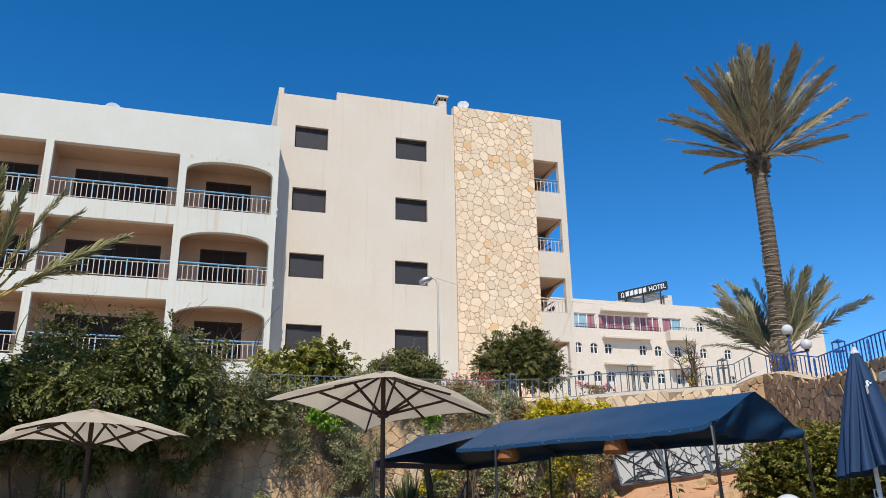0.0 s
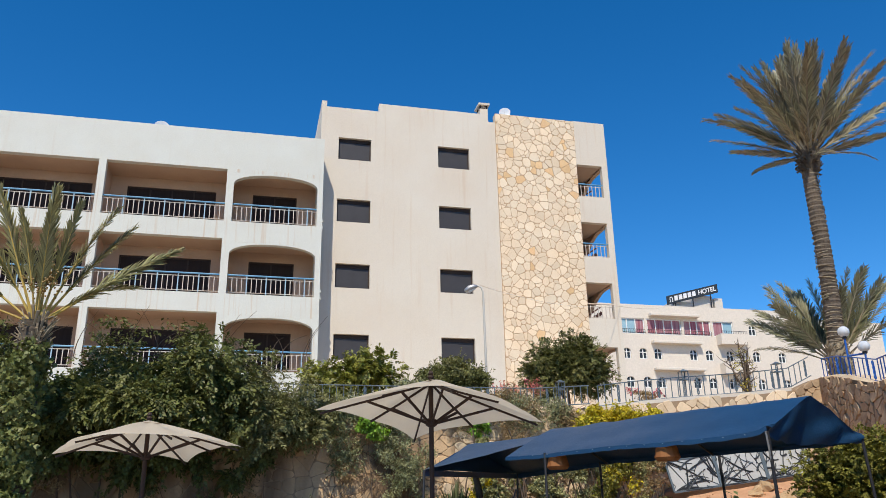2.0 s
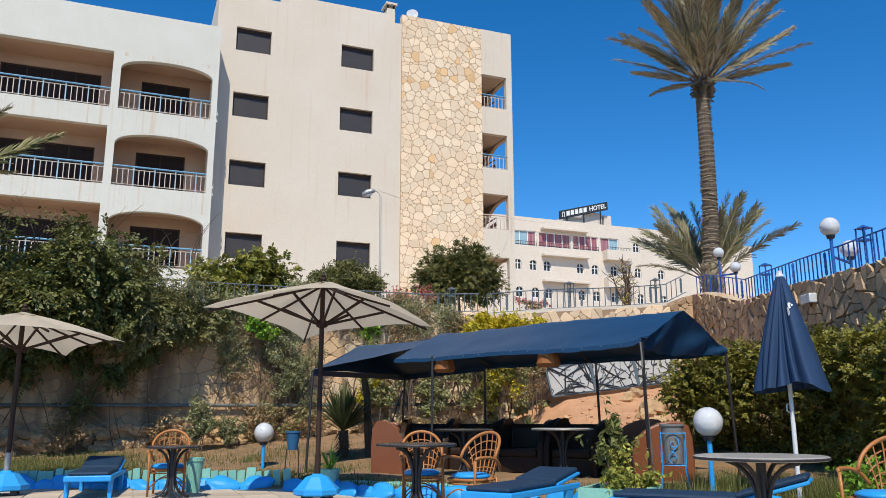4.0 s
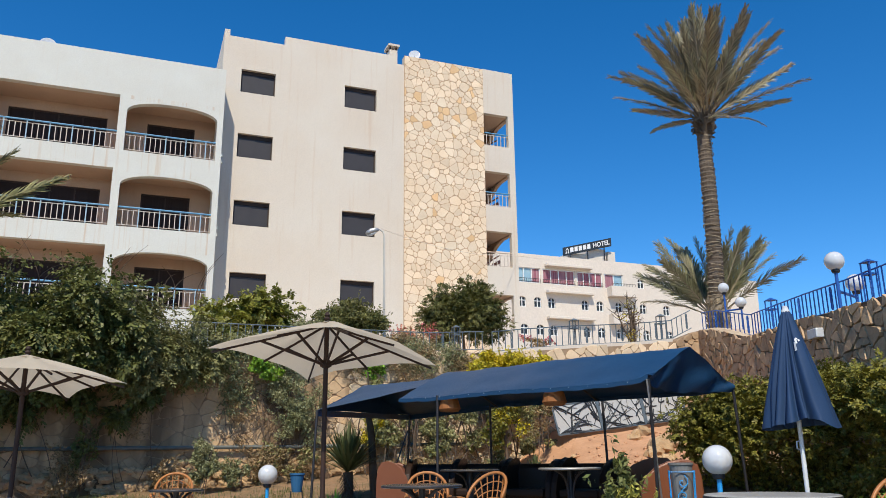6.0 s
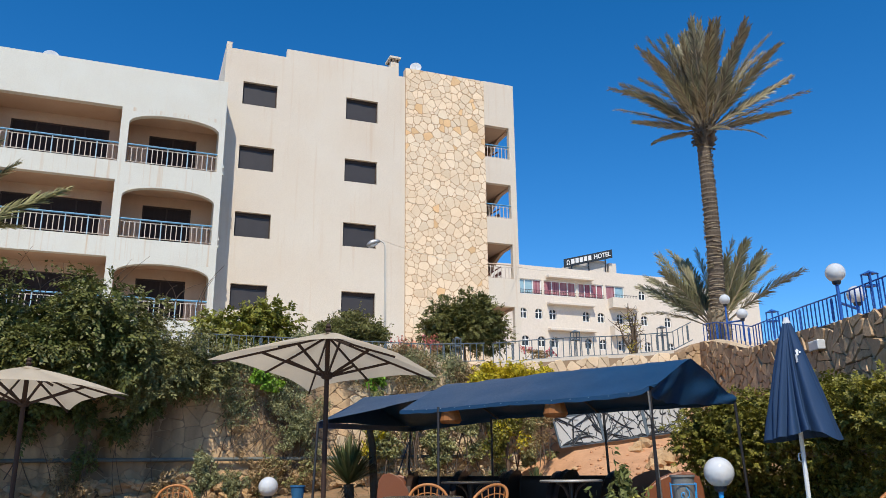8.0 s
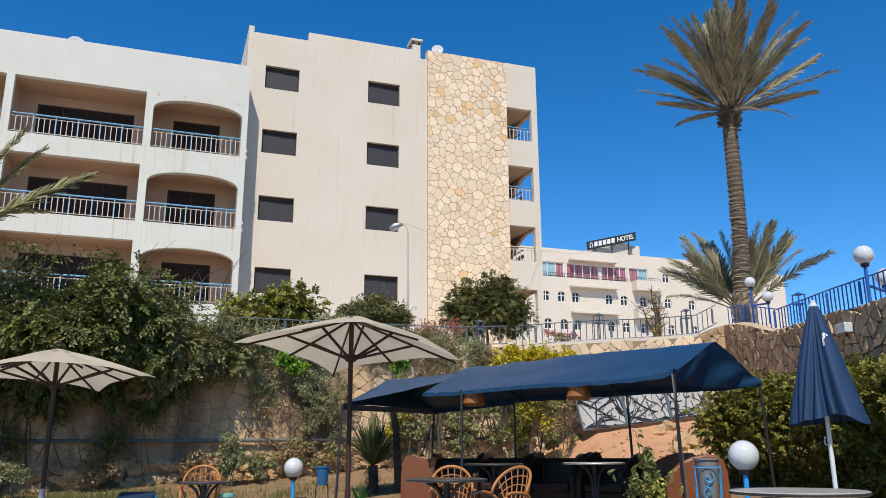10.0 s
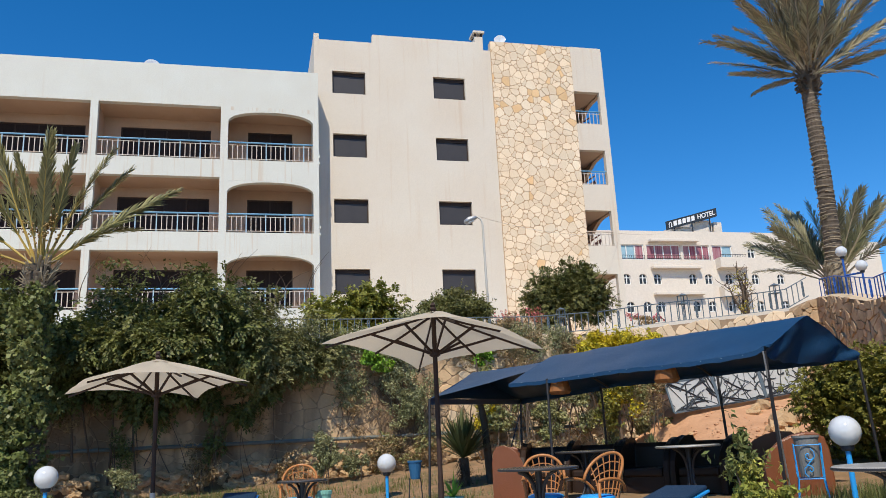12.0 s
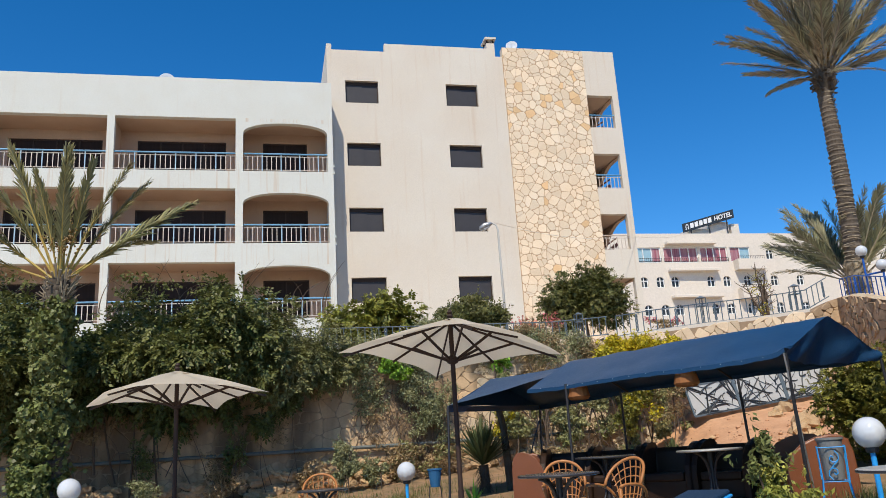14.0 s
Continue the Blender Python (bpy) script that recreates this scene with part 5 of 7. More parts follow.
def small_tree(name, label, c, r, count, mat, seed, stem=0.9, leaf=0.13, lumpy=14, spray=0.0):
    t = thing(name, label, "tree")
    rng = random.Random(seed)
    x, y, z = c
    B = []
    for _ in range(lumpy):
        a, b = rng.uniform(0, 6.28), rng.uniform(-0.6, 1.0)
        s = rng.uniform(0.38, 0.6)
        B.append((x + r[0] * 0.62 * math.cos(a) * math.cos(b), y + r[1] * 0.62 * math.sin(a) * math.cos(b), z + r[2] * 0.55 * math.sin(b), s * r[0], s * r[1], s * r[2]))
    foliage("crown", mat, B, count, leaf, t, seed, 0.5, 0.35, 0.1, spray=spray)
    tr = Mesh()
    for k in range(3):
        q = Vector((x + rng.uniform(-0.4, 0.4) * r[0], y, z + 0.1 * r[2]))
        f = Vector((x + rng.uniform(-0.12, 0.12), y, z - r[2] - stem))
        tr.tube(bezier(f, f.lerp(q, 0.5) + Vector((rng.uniform(-0.15, 0.15), 0, 0)), q, 7), [0.07 - 0.006 * i for i in range(8)], 6)
    tr.make("trunk", TWIG, t)
    return t


small_tree("round_tree", "dense round dark green tree on the upper terrace", (10.4, 25.1, 5.80), (1.38, 1.3, 1.25), 75000, LEAFROUND, 61, leaf=0.085, lumpy=30, spray=0.17)
small_tree("citrus_tree", "loose light green citrus tree on the upper terrace", (2.2, 24.1, 5.15), (0.85, 0.8, 0.80), 6000, LEAFCITRUS, 62, leaf=0.13, spray=0.24)
small_tree("citrus_tree", "loose light green citrus tree on the upper terrace", (3.6, 23.9, 5.25), (0.95, 0.8, 0.86), 7600, LEAFCITRUS, 63, leaf=0.13, spray=0.24)
small_tree("clipped_tree", "low dark green bushy tree beside the street lamp", (6.0, 23.45, 5.2), (1.12, 0.9, 0.72), 22000, LEAFROUND, 64, leaf=0.08, lumpy=20)
small_tree("sage_bush", "soft grey-green bush between the small trees", (4.75, 22.9, 4.7), (0.7, 0.5, 0.42), 7000, LEAFOLIVE, 65, 0.4, 0.08)

low = thing("clipped_hedge", "yellow-green garden hedge in front of the brown wall", "hedge")
TOPLINE = [(10.35, 13.6, 1.72), (10.9, 12.8, 1.92), (11.0, 11.7, 2.0), (11.25, 10.6, 2.08), (10.7, 9.0, 1.95), (9.95, 7.0, 1.9), (9.3, 5.2, 1.9)]
B = lumps(TOPLINE, 62, 12, (0.16, 0.16, 0.08), (0.46, 0.6))
B += lumps([(x, y, z - 0.45) for x, y, z in TOPLINE], 40, 17, (0.15, 0.15, 0.1), (0.4, 0.55))
foliage("crown", LEAFHEDGE, B, 170000, 0.062, low, 52, 0.55, 0.5, 0.05, spray=0.13)
B = lumps([(x + 0.5, y + 0.55, 0.75) for x, y, z in TOPLINE], 40, 13, (0.2, 0.2, 0.2), (0.45, 0.65))
foliage("inner_growth", LEAFHEDGE, B, 30000, 0.08, low, 58, 0.5, 0.5)
tw = Mesh()
for i in range(26):
    f = rng.random() * 5
    q = Vector(TOPLINE[int(f)]).lerp(Vector(TOPLINE[int(f) + 1]), f % 1) + Vector((0.45, 0.5, 0))
    q.z = 0.05
    tw.tube([q, q + Vector((rng.gauss(0, 0.15), rng.gauss(0, 0.15), rng.uniform(0.6, 1.1)))], [0.025, 0.012], 5)
tw.make("stemwork", TWIG, low)["kind"] = "stuff"

# ---- umbrellas ----
def open_umbrella(label, x, y, half, yaw, rim, top, base, lean, canvas=CANVAS, sleeve=GALV):
    """A square umbrella: eight ribs and struts, four sagging panels, pole, finial and a ballast base."""
    u = thing("open_umbrella", label, "umbrella", group="beige umbrellas")
    ca, sa = math.cos(radians(yaw)), math.sin(radians(yaw))

    def at(px, py, z):
        return (x + px * ca - py * sa, y + px * sa + py * ca, z + lean[0] * (px * ca - py * sa) + lean[1] * (px * sa + py * ca))

    n = 12
    m = Mesh()
    for side in range(4):
        c, s = (1, 0, -1, 0)[side], (0, 1, 0, -1)[side]
        grid = []
        for i in range(n + 1):
            r = i / n
            row = []
            for j in range(n + 1):
                v = (2 * j / n - 1)
                # edge bows in between the rib ends; the cloth sags between ribs
                bow = 0.035 * (1 - abs(2 * abs(v) - 1)) * r
                px, py = half * r - bow * half, half * r * v
                z = top - (top - rim) * (r ** 1.12) - 0.05 * math.sin(math.pi * r) * (1 - abs(2 * abs(v) - 1)) - 0.10 * (abs(v) ** 3) * r ** 2
                row.append(len(m.v))
                m.v.append(at(px * c - py * s, px * s + py * c, z))
            grid.append(row)
        for i in range(n):
            for j in range(n):
                m.f.append((grid[i][j], grid[i + 1][j], grid[i + 1][j + 1], grid[i][j + 1]))
    cn = m.make("canopy", canvas, u, "faded beige canvas", smooth=True)
    vent = Mesh()
    vent.add([at(0.17 * sx, 0.17 * sy, top - 0.045) for sx, sy in ((-1, -1), (1, -1), (1, 1), (-1, 1))] + [at(0, 0, top + 0.018)],
             [(0, 1, 4), (1, 2, 4), (2, 3, 4), (3, 0, 4)])
    vent.make("vent", canvas, cn)
    hubz = rim - 0.20
    for k in range(8):
        a = math.pi / 4 * k
        far_r = half * (math.sqrt(2) if k % 2 else 1.0) * 0.955
        dx, dy = math.cos(a), math.sin(a)
        zend = rim - (0.10 if k % 2 else 0.0) - 0.045
        p0, p1 = at(dx * 0.05, dy * 0.05, top - 0.06), at(dx * far_r, dy * far_r, zend)
        mid = at(dx * far_r * 0.5, dy * far_r * 0.5, top - (top - zend) * 0.5 ** 1.12 - 0.05)
        r = Mesh().beam(p0, mid, 0.020, 0.030).beam(mid, p1, 0.020, 0.030).make("rib", DARKWOOD, u)
        q0 = at(dx * 0.06, dy * 0.06, hubz)
        f = 0.58 if k % 2 else 0.62
        q1 = at(dx * far_r * f, dy * far_r * f, top - (top - zend) * f ** 1.12 - 0.05)
        Mesh().beam(q0, q1, 0.024, 0.036).make("strut", DARKWOOD, r)
    hub = Mesh().lathe((x, y, hubz - 0.05), [(0.05, 0), (0.085, 0.02), (0.085, 0.09), (0.05, 0.12)], 12)
    hub.make("hub", DARKWOOD, u)
    Mesh().tube([(x, y, base + 0.3), (x, y, top + 0.02)], 0.036, 12).make("pole", DARKWOOD, u)
    Mesh().lathe((x, y, top + 0.02), [(0.03, 0), (0.05, 0.03), (0.028, 0.06), (0.045, 0.085), (0.02, 0.13)], 10).make("finial", DARKWOOD, u)
    Mesh().tube([(x, y, base + 0.2), (x, y, base + 0.62)], 0.044, 12).make("sleeve", sleeve, u)
    b = Mesh().lathe((x, y, base), [(0.29, 0.07), (0.33, 0.09), (0.33, 0.15), (0.30, 0.17), (0.16, 0.32), (0.10, 0.335), (0.06, 0.36)], 8).make("ballast_base", SKYBLUE, u, "bright blue painted ballast")
    for k in range(4):
        a = math.pi / 4 + math.pi / 2 * k
        Mesh().box(x + 0.20 * math.cos(a) - 0.045, x + 0.20 * math.cos(a) + 0.045, y + 0.20 * math.sin(a) - 0.045, y + 0.20 * math.sin(a) + 0.045, base, base + 0.085).make("foot", BLACKIRON, b)
    return u


open_umbrella("open beige canvas umbrella on a dark wooden pole and blue base", 2.635, 11.63, 1.195, 42.3, 2.665, 3.085, 0.0, (-0.051, -0.095), sleeve=DARKWOOD)
open_umbrella("open beige canvas umbrella near the hedge, on a blue base", -1.55, 14.15, 1.15, 25, 2.38, 2.75, 0.0, (-0.01, -0.045))


def pleat(a, t):
    """How far the folded cloth stands out at angle a, t of the way down: sharp creases close together on one side, slack cloth on the other."""
    k = 1 + 0.10 * t * math.cos(a + 0.75) + 0.05 * math.sin(3 * a + 1.5 * t) * t
    for crease, deep, wide in ((150, 0.16, 0.13), (178, 0.22, 0.11), (203, 0.26, 0.12), (224, 0.34, 0.10), (243, 0.42, 0.09), (300, 0.10, 0.25), (340, 0.18, 0.15), (20, 0.2, 0.15), (60, 0.25, 0.15), (105, 0.2, 0.15)):
        d = (math.degrees(a) - crease - 6 * math.sin(2.5 * t + crease) + 180) % 360 - 180
        k -= deep * t ** 0.35 * math.exp(-((radians(d) / wide) ** 2))
    return k + 0.015 * math.sin(9 * t + 5 * a)


def closed_umbrella(x, y, z0, z1, zt, r, label):
    u = thing("closed_umbrella", label, "umbrella", group="navy umbrellas")
    m = Mesh()
    n, k = 180, 24
    rng = random.Random(2)
    for i in range(k + 1):
        t = i / k
        rr = 0.05 + (r - 0.05) * t ** 0.9
        for j in range(n):
            a = 2 * math.pi * j / n
            fold = pleat(a, t)
            z = zt - (zt - z1) * t + (0.03 * math.sin(2 * a + 1) + 0.10 * math.exp(-((math.degrees(a) - 243) / 22) ** 2)) * max(0, t - 0.8) * 5
            m.v.append((x + rr * fold * math.cos(a), y + rr * fold * math.sin(a), z))
    for i in range(k):
        for j in range(n):
            j2 = (j + 1) % n
            m.f.append((i * n + j2, i * n + j, (i + 1) * n + j, (i + 1) * n + j2))
    c = m.make("canopy", NAVY, u, "folded navy canvas", smooth=True)
    torn = Mesh()
    for q, (a0, a1, ta, tb) in enumerate(((-112, -104, 0.25, 0.262), (-116, -109, 0.258, 0.30), (-106, -98, 0.264, 0.278), (-119, -115, 0.29, 0.36))):
        pts = []
        for a, t in ((a0, ta), (a1, ta + 0.008), (a1, tb), (a0, tb + 0.01)):
            a = radians(a)
            rr = (0.05 + (r - 0.05) * t ** 0.9) * pleat(a, t) + 0.02 + 0.002 * q
            pts.append((x + rr * math.cos(a), y + rr * math.sin(a), zt - (zt - z1) * t))
        torn.add(pts, [(0, 1, 2, 3)])
    torn.make("patch", RAILPALE, c, "small torn pale patch")
    Mesh().tube([(x, y, z0), (x, y, zt)], 0.028, 12).make("pole", RAILPALE, u, "white painted pole")
    Mesh().lathe((x, y, zt - 0.06), [(0.055, 0), (0.055, 0.06), (0.035, 0.10), (0.03, 0.13)], 10).make("cap", OPAL, u)
    Mesh().tube([(x - 0.02, y, z1 - 0.16), (x - 0.075, y, z1 - 0.17), (x - 0.08, y, z1 - 0.25), (x - 0.03, y, z1 - 0.27)], 0.009, 6).make("crank", OPAL, u)
    return u


RAILPALE = material("pale_pole_paint", (0.62, 0.66, 0.68), 0.5, (0.55, 0.58, 0.6), 4, 40, 0.5, 0.1)
closed_umbrella(7.81, 8.02, -0.02, 1.45, 2.91, 0.46, "closed navy umbrella on a white pole")

# ---- the tarpaulin canopy ----
canopy = thing("party_canopy", "long navy tarpaulin canopy on thin dark posts", "canopy")
FR, BR, FL, BL = Vector((6.99, 9.93, 2.2)), Vector((9.21, 10.75, 2.2)), Vector((4.71, 14.57, 2.22)), Vector((7.0, 15.5, 2.2))
LF, LB = Vector((3.30, 15.2, 2.02)), Vector((6.05, 17.9, 2.1))


def sheet(m, a, b, c, d, sag, n=12, k=8, seed=1):
    """A cloth between the line a-b and the line c-d that hangs a little and ripples."""
    g = []
    for i in range(n + 1):
        for j in range(k + 1):
            u, v = i / n, j / k
            p = a.lerp(b, u).lerp(c.lerp(d, u), v)
            rip = 0.02 * noise.noise(p * 1.6 + Vector((seed, 0, 0))) + 0.012 * noise.noise(p * 5)
            m.v.append(tuple(p + Vector((0, 0, -sag * math.sin(math.pi * v) * (0.6 + 0.4 * math.cos(2 * math.pi * 2 * u)) + rip))))
    w = len(m.v) - (n + 1) * (k + 1)
    for i in range(n):
        for j in range(k):
            q = w + i * (k + 1) + j
            m.f.append((q, q + 1, q + k + 2, q + k + 1))


R1, R2 = (FR + BR) / 2 + Vector((0.0, 0.0, 0.58)), (FL + BL) / 2 + Vector((0, 0, 0.55))


def roof_z(u, v):
    """Height of the cloth: u along the roof from the near end, v across from the front eave to the rear one; it hangs between
    the frames, is pushed up by the corner posts and rolls over softly at the ridge."""
    k = 1 - abs(2 * v - 1)
    z = 0.57 * (1 - (1 - k) ** 1.15) - 0.025 * math.sin(math.pi * k) * abs(math.sin(2 * math.pi * u))
    z -= 0.022 * (1 - k) ** 3 * abs(math.sin(2 * math.pi * u)) ** 0.8
    return z + 0.07 * math.exp(-((u / 0.02) ** 2 + ((1 - abs(2 * v - 1)) / 0.10) ** 2))


m = Mesh()
nu, nv = 44, 24
for i in range(nu + 1):
    for j in range(nv + 1):
        u, v = (i / nu) ** 1.3, j / nv
        p = FR.lerp(FL, u).lerp(BR.lerp(BL, u), v)
        rip = 0.022 * noise.noise(p * 1.5) + 0.012 * noise.noise(p * 4.5)
        m.v.append((p.x, p.y, p.z + roof_z(u, v) + rip))
for i in range(nu):
    for j in range(nv):
        q = i * (nv + 1) + j
        m.f.append((q, q + 1, q + nv + 2, q + nv + 1))
roof = m.make("roof_sheet", TARP, canopy, smooth=True)
dn = Vector((0, 0, -0.10))
# the end of the cloth is drawn over the gable and gathered, so that it lies in folds
rows = 9
gab = Mesh()
gn = (BR - FR).normalized().cross(Vector((0, 0, 1)))
for j in range(nv + 1):
    top = Vector(m.v[j])
    v = j / nv
    bot = FR.lerp(BR, v) + Vector((0, 0, -0.07 - 0.04 * math.sin(math.pi * v) + 0.10 * math.exp(-((v / 0.07) ** 2)) + 0.012 * math.sin(31 * v)))
    for i in range(rows + 1):
        f = i / rows
        p = top.lerp(bot, f) - gn * 0.36 * math.sin(math.pi * v) * f
        puff = 0.05 * math.sin(math.pi * min(1, f * 1.2) * 0.5) * (0.3 + 0.7 * math.sin(math.pi * v))
        fold = 0.055 * math.sin(19 * v + 2.6 * f + 1.5 * math.sin(7 * v)) * math.sin(math.pi * f * 0.85) + 0.03 * noise.noise(p * 4)
        gab.v.append(tuple(p + gn * (puff + fold)))
for j in range(nv):
    for i in range(rows):
        q = j * (rows + 1) + i
        gab.f.append((q, q + 1, q + rows + 2, q + rows + 1))
gab.make("gable", TARP, canopy, smooth=True)
for a, b in ((FR, FL), (BR, BL)):
    val = Mesh()
    for i in range(44):
        ua, ub = i / 44, (i + 1) / 44
        vs_ = 0 if a is FR else 1
        qs = []
        for u in (ua, ub):
            p = a.lerp(b, u)
            p = Vector((p.x, p.y, p.z + roof_z(u, vs_) + 0.022 * noise.noise(p * 1.5) + 0.012 * noise.noise(p * 4.5)))
            qs += [p + Vector((-0.006, -0.003, 0.004)), p + dn * (0.62 + 0.05 * math.sin(u * 60)) + Vector((-0.012, -0.006, 0))]
        val.add([qs[0], qs[2], qs[3], qs[1]], [(0, 1, 2, 3)])
    val.make("valance", TARP, canopy)
# lower second sheet
# its front edge is drawn up under the end of the first sheet, so that one looks in below it
TIP, R3, R4 = Vector((5.66, 15.0, 2.56)), Vector((6.2, 15.3, 2.74)), Vector((4.61, 16.75, 2.633))
m = Mesh()
sheet(m, TIP, LF, R3, R4, 0.02, 12, 8, 3)
sheet(m, R3, R4, BL + Vector((0.2, -0.3, -0.05)), LB, 0.04, 12, 8, 4)
sheet(m, LF, LB, R4, R4 + Vector((0.02, 0.02, 0)), 0.02, 8, 6, 5)
m.make("roof_sheet", TARP, canopy, smooth=True)
for a, b in ((LF, LB), (BL, LB)):
    val = Mesh()
    for i in range(12):
        p, q = a.lerp(b, i / 12), a.lerp(b, (i + 1) / 12)
        val.add([p, q, q + dn * 1.1, p + dn * 1.1], [(0, 1, 2, 3)])
    val.make("valance", TARP, canopy)
POSTS = [(FR, (7.28, 10.3)), (FL.lerp(FR, 0.19), (5.13, 13.68)), (BR, (9.45, 10.9)), (BL, (7.05, 15.6)), (Vector((8.26, 13.2, 2.2)), (8.32, 13.2)), (LF, (3.2, 15.1)), (LB, (6.0, 17.95))]
for top, (bx, by) in POSTS:
    gz = max(0.05, height(bx, by) - 0.03)
    Mesh().tube([(bx, by, gz), tuple(top)], 0.024, 8).make("post", BLACKIRON, canopy)
Mesh().tube([(7.36, 10.32, 0.3), tuple(FR + Vector((-0.04, -0.02, 0)))], 0.014, 6).make("guy_pole", GALV, canopy)
fr_m = Mesh()
for a, b in ((R1.lerp(R2, 0.02), R2), (FL.lerp(FR, 0.04), R2.lerp(R1, 0.04)), (R2.lerp(R1, 0.04), BL.lerp(BR, 0.04)), (FL.lerp(FR, 0.5), R1.lerp(R2, 0.5)), (R1.lerp(R2, 0.5), BR.lerp(BL, 0.5))):
    fr_m.tube([a + Vector((0, 0, -0.07)), b + Vector((0, 0, -0.07))], 0.018, 6)
fr_m.make("frame", BLACKIRON, canopy)
for i in range(1, 15):
    p = FR.lerp(FL, i / 15)
    Mesh().globe((p.x - 0.004, p.y - 0.012, p.z + roof_z(i / 15, 0) - 0.010), 0.006, 6, 4).make("eyelet", OPAL, roof)
Mesh().tube([(5.55, 17.45, 0.9), (6.0, 17.9, 1.75)], 0.016, 6).make("brace", BLACKIRON, canopy)
SHADEWOOD = material("lantern_shade", (0.44, 0.18, 0.06), 0.7, (0.34, 0.13, 0.04), 4, 40, 0.5, 0.2, trans=0.4)
for px in (0.21, 0.65):
    q = FL.lerp(FR, px).lerp(BL.lerp(BR, px), 0.08)
    l = Mesh().lathe((q.x, q.y, 1.93), [(0.16, 0), (0.20, 0.05), (0.16, 0.20), (0.12, 0.30), (0.03, 0.33)], 12).make("hanging_lantern", SHADEWOOD, None, bevel=0)
    tagged(l, "orange-brown cloth lantern hanging under the canopy", "lantern", "canopy lanterns")


# ---- railings, lamps and fittings of the upper level ----
RAILGREY = material("rail_blue_grey", (0.085, 0.12, 0.15), 0.5, (0.14, 0.17, 0.19), 5, 50, 0.5, 0.15)
SHARED = {}


def bar_mesh(key, w, h):
    """One upright bar of height h, shared by all its like."""
    if key not in SHARED:
        me = bpy.data.meshes.new("bar")
        mm = Mesh().box(-w / 2, w / 2, -w / 2, w / 2, 0, h)
        me.from_pydata(mm.v, [], mm.f)
        SHARED[key] = me
    return SHARED[key]


def iron_fence(name, label, line, high, gap, mat, ornament=8, lanterns=()):
    """A fence along points (x, y, z of its foot): two rails, bars, chain-like ornaments and box lanterns on posts."""
    f = thing(name, label, "railing")
    top, low = Mesh(), Mesh()
    top.tube([(x, y, z + high) for x, y, z in line], 0.016, 6)
    low.tube([(x, y, z + 0.05) for x, y, z in line], 0.016, 6)
    top.make("top_rail", mat, f)
    low.make("bottom_rail", mat, f)
    pts = [Vector(p) for p in line]
    pos, k, carry = [], 0, 0.0
    for a, b in zip(pts, pts[1:]):
        ln = (b - a).length
        s = carry
        while s < ln:
            pos.append(a.lerp(b, s / ln))
            s += gap if (a.y < 17.5 or mat is RAILGREY) else gap * 1.7
        carry = s - ln
    me = bar_mesh((mat.name, high), 0.02, high - 0.06)
    if not me.materials:
        me.materials.append(mat)
    for k, p in enumerate(pos):
        if ornament and k % ornament == ornament // 2:
            o = Mesh()
            for q, zc in enumerate((0.2, 0.42, 0.64, 0.86)):
                c = p + Vector((0, 0, 0.06 + (high - 0.1) * zc))
                r = high * 0.11
                ring = [c + Vector((0.5 * r * math.cos(t * 0.7854), 0.5 * r * math.cos(t * 0.7854) * 0.4, r * math.sin(t * 0.7854))) for t in range(9)]
                o.tube(ring, 0.019, 5, False)
            o.make("ornament", mat, f)
        else:
            ob = new("bar", me)
            ob.parent = f
            ob.location = p + Vector((0, 0, 0.05))
    for i in lanterns:
        p = pos[min(i, len(pos) - 1)]
        l = Mesh()
        s = high * 0.16
        for dx, dy in ((-s, -s), (s, -s), (s, s), (-s, s)):
            l.beam(p + Vector((dx, dy, 0)), p + Vector((dx, dy, high * 1.25)), 0.022, 0.022)
        z = high * 1.25
        l.add([p + Vector((dx * 1.25, dy * 1.25, z)) for dx, dy in ((-s, -s), (s, -s), (s, s), (-s, s))] + [p + Vector((0, 0, z + s * 0.8))],
              [(0, 1, 4), (1, 2, 4), (2, 3, 4), (3, 0, 4), (3, 2, 1, 0)])
        l.box(p.x - s, p.x + s, p.y - s, p.y + s, p.z + high * 0.85, p.z + high * 0.9)
        l.make("lantern_post", mat, f)
    return f


iron_fence("terrace_railing", "blue-grey iron railing on the cream retaining wall", [(x, 20.75, back_wall_top(x) + 0.07) for x in (9.5, 10.6, 12.0, 13.2, 14.5, 15.7, 16.5)], 0.62, 0.21, RAILGREY, 6, (13, 28))
iron_fence("garden_railing", "pale blue-grey iron railing behind the shrubs", [(0.6, 22.5, 4.2), (4.0, 22.5, 4.2), (8.2, 22.4, 4.2), (9.8, 22.0, 4.25)], 0.58, 0.20, RAILGREY, 9, (42,))
LINE = [(side_wall_x(y) + 0.2, y, side_wall_top(y)) for y in (20.5, 19.2, 17.8, 16.6, 15, 13.4, 11.6, 10.2, 9.2, 8.2, 7.0)]
iron_fence("blue_railing", "bright blue iron railing along the brown wall", LINE, 0.60, 0.20, BLUEPAINT, 8, (20, 44))


def globe_lamp(label, x, y, z, r, foot, mat, group, arm=None):
    l = thing("globe_lamp", label, "lamp", group=group)
    Mesh().globe((x, y, z), r).make("globe", OPAL, l, "white opal globe", smooth=True)
    Mesh().lathe((x, y, z - r - 0.05), [(r * 0.34, 0), (r * 0.42, 0.03), (r * 0.42, 0.07)], 14).make("collar", BLACKIRON, l)
    Mesh().tube([(x, y, foot), (x, y, z - r - 0.02)], max(0.03, r * 0.17), 10).make("pole", mat, l)
    if arm:
        Mesh().tube([(x, y, arm[2]), arm], 0.03, 6).make("arm", mat, l)
    return l


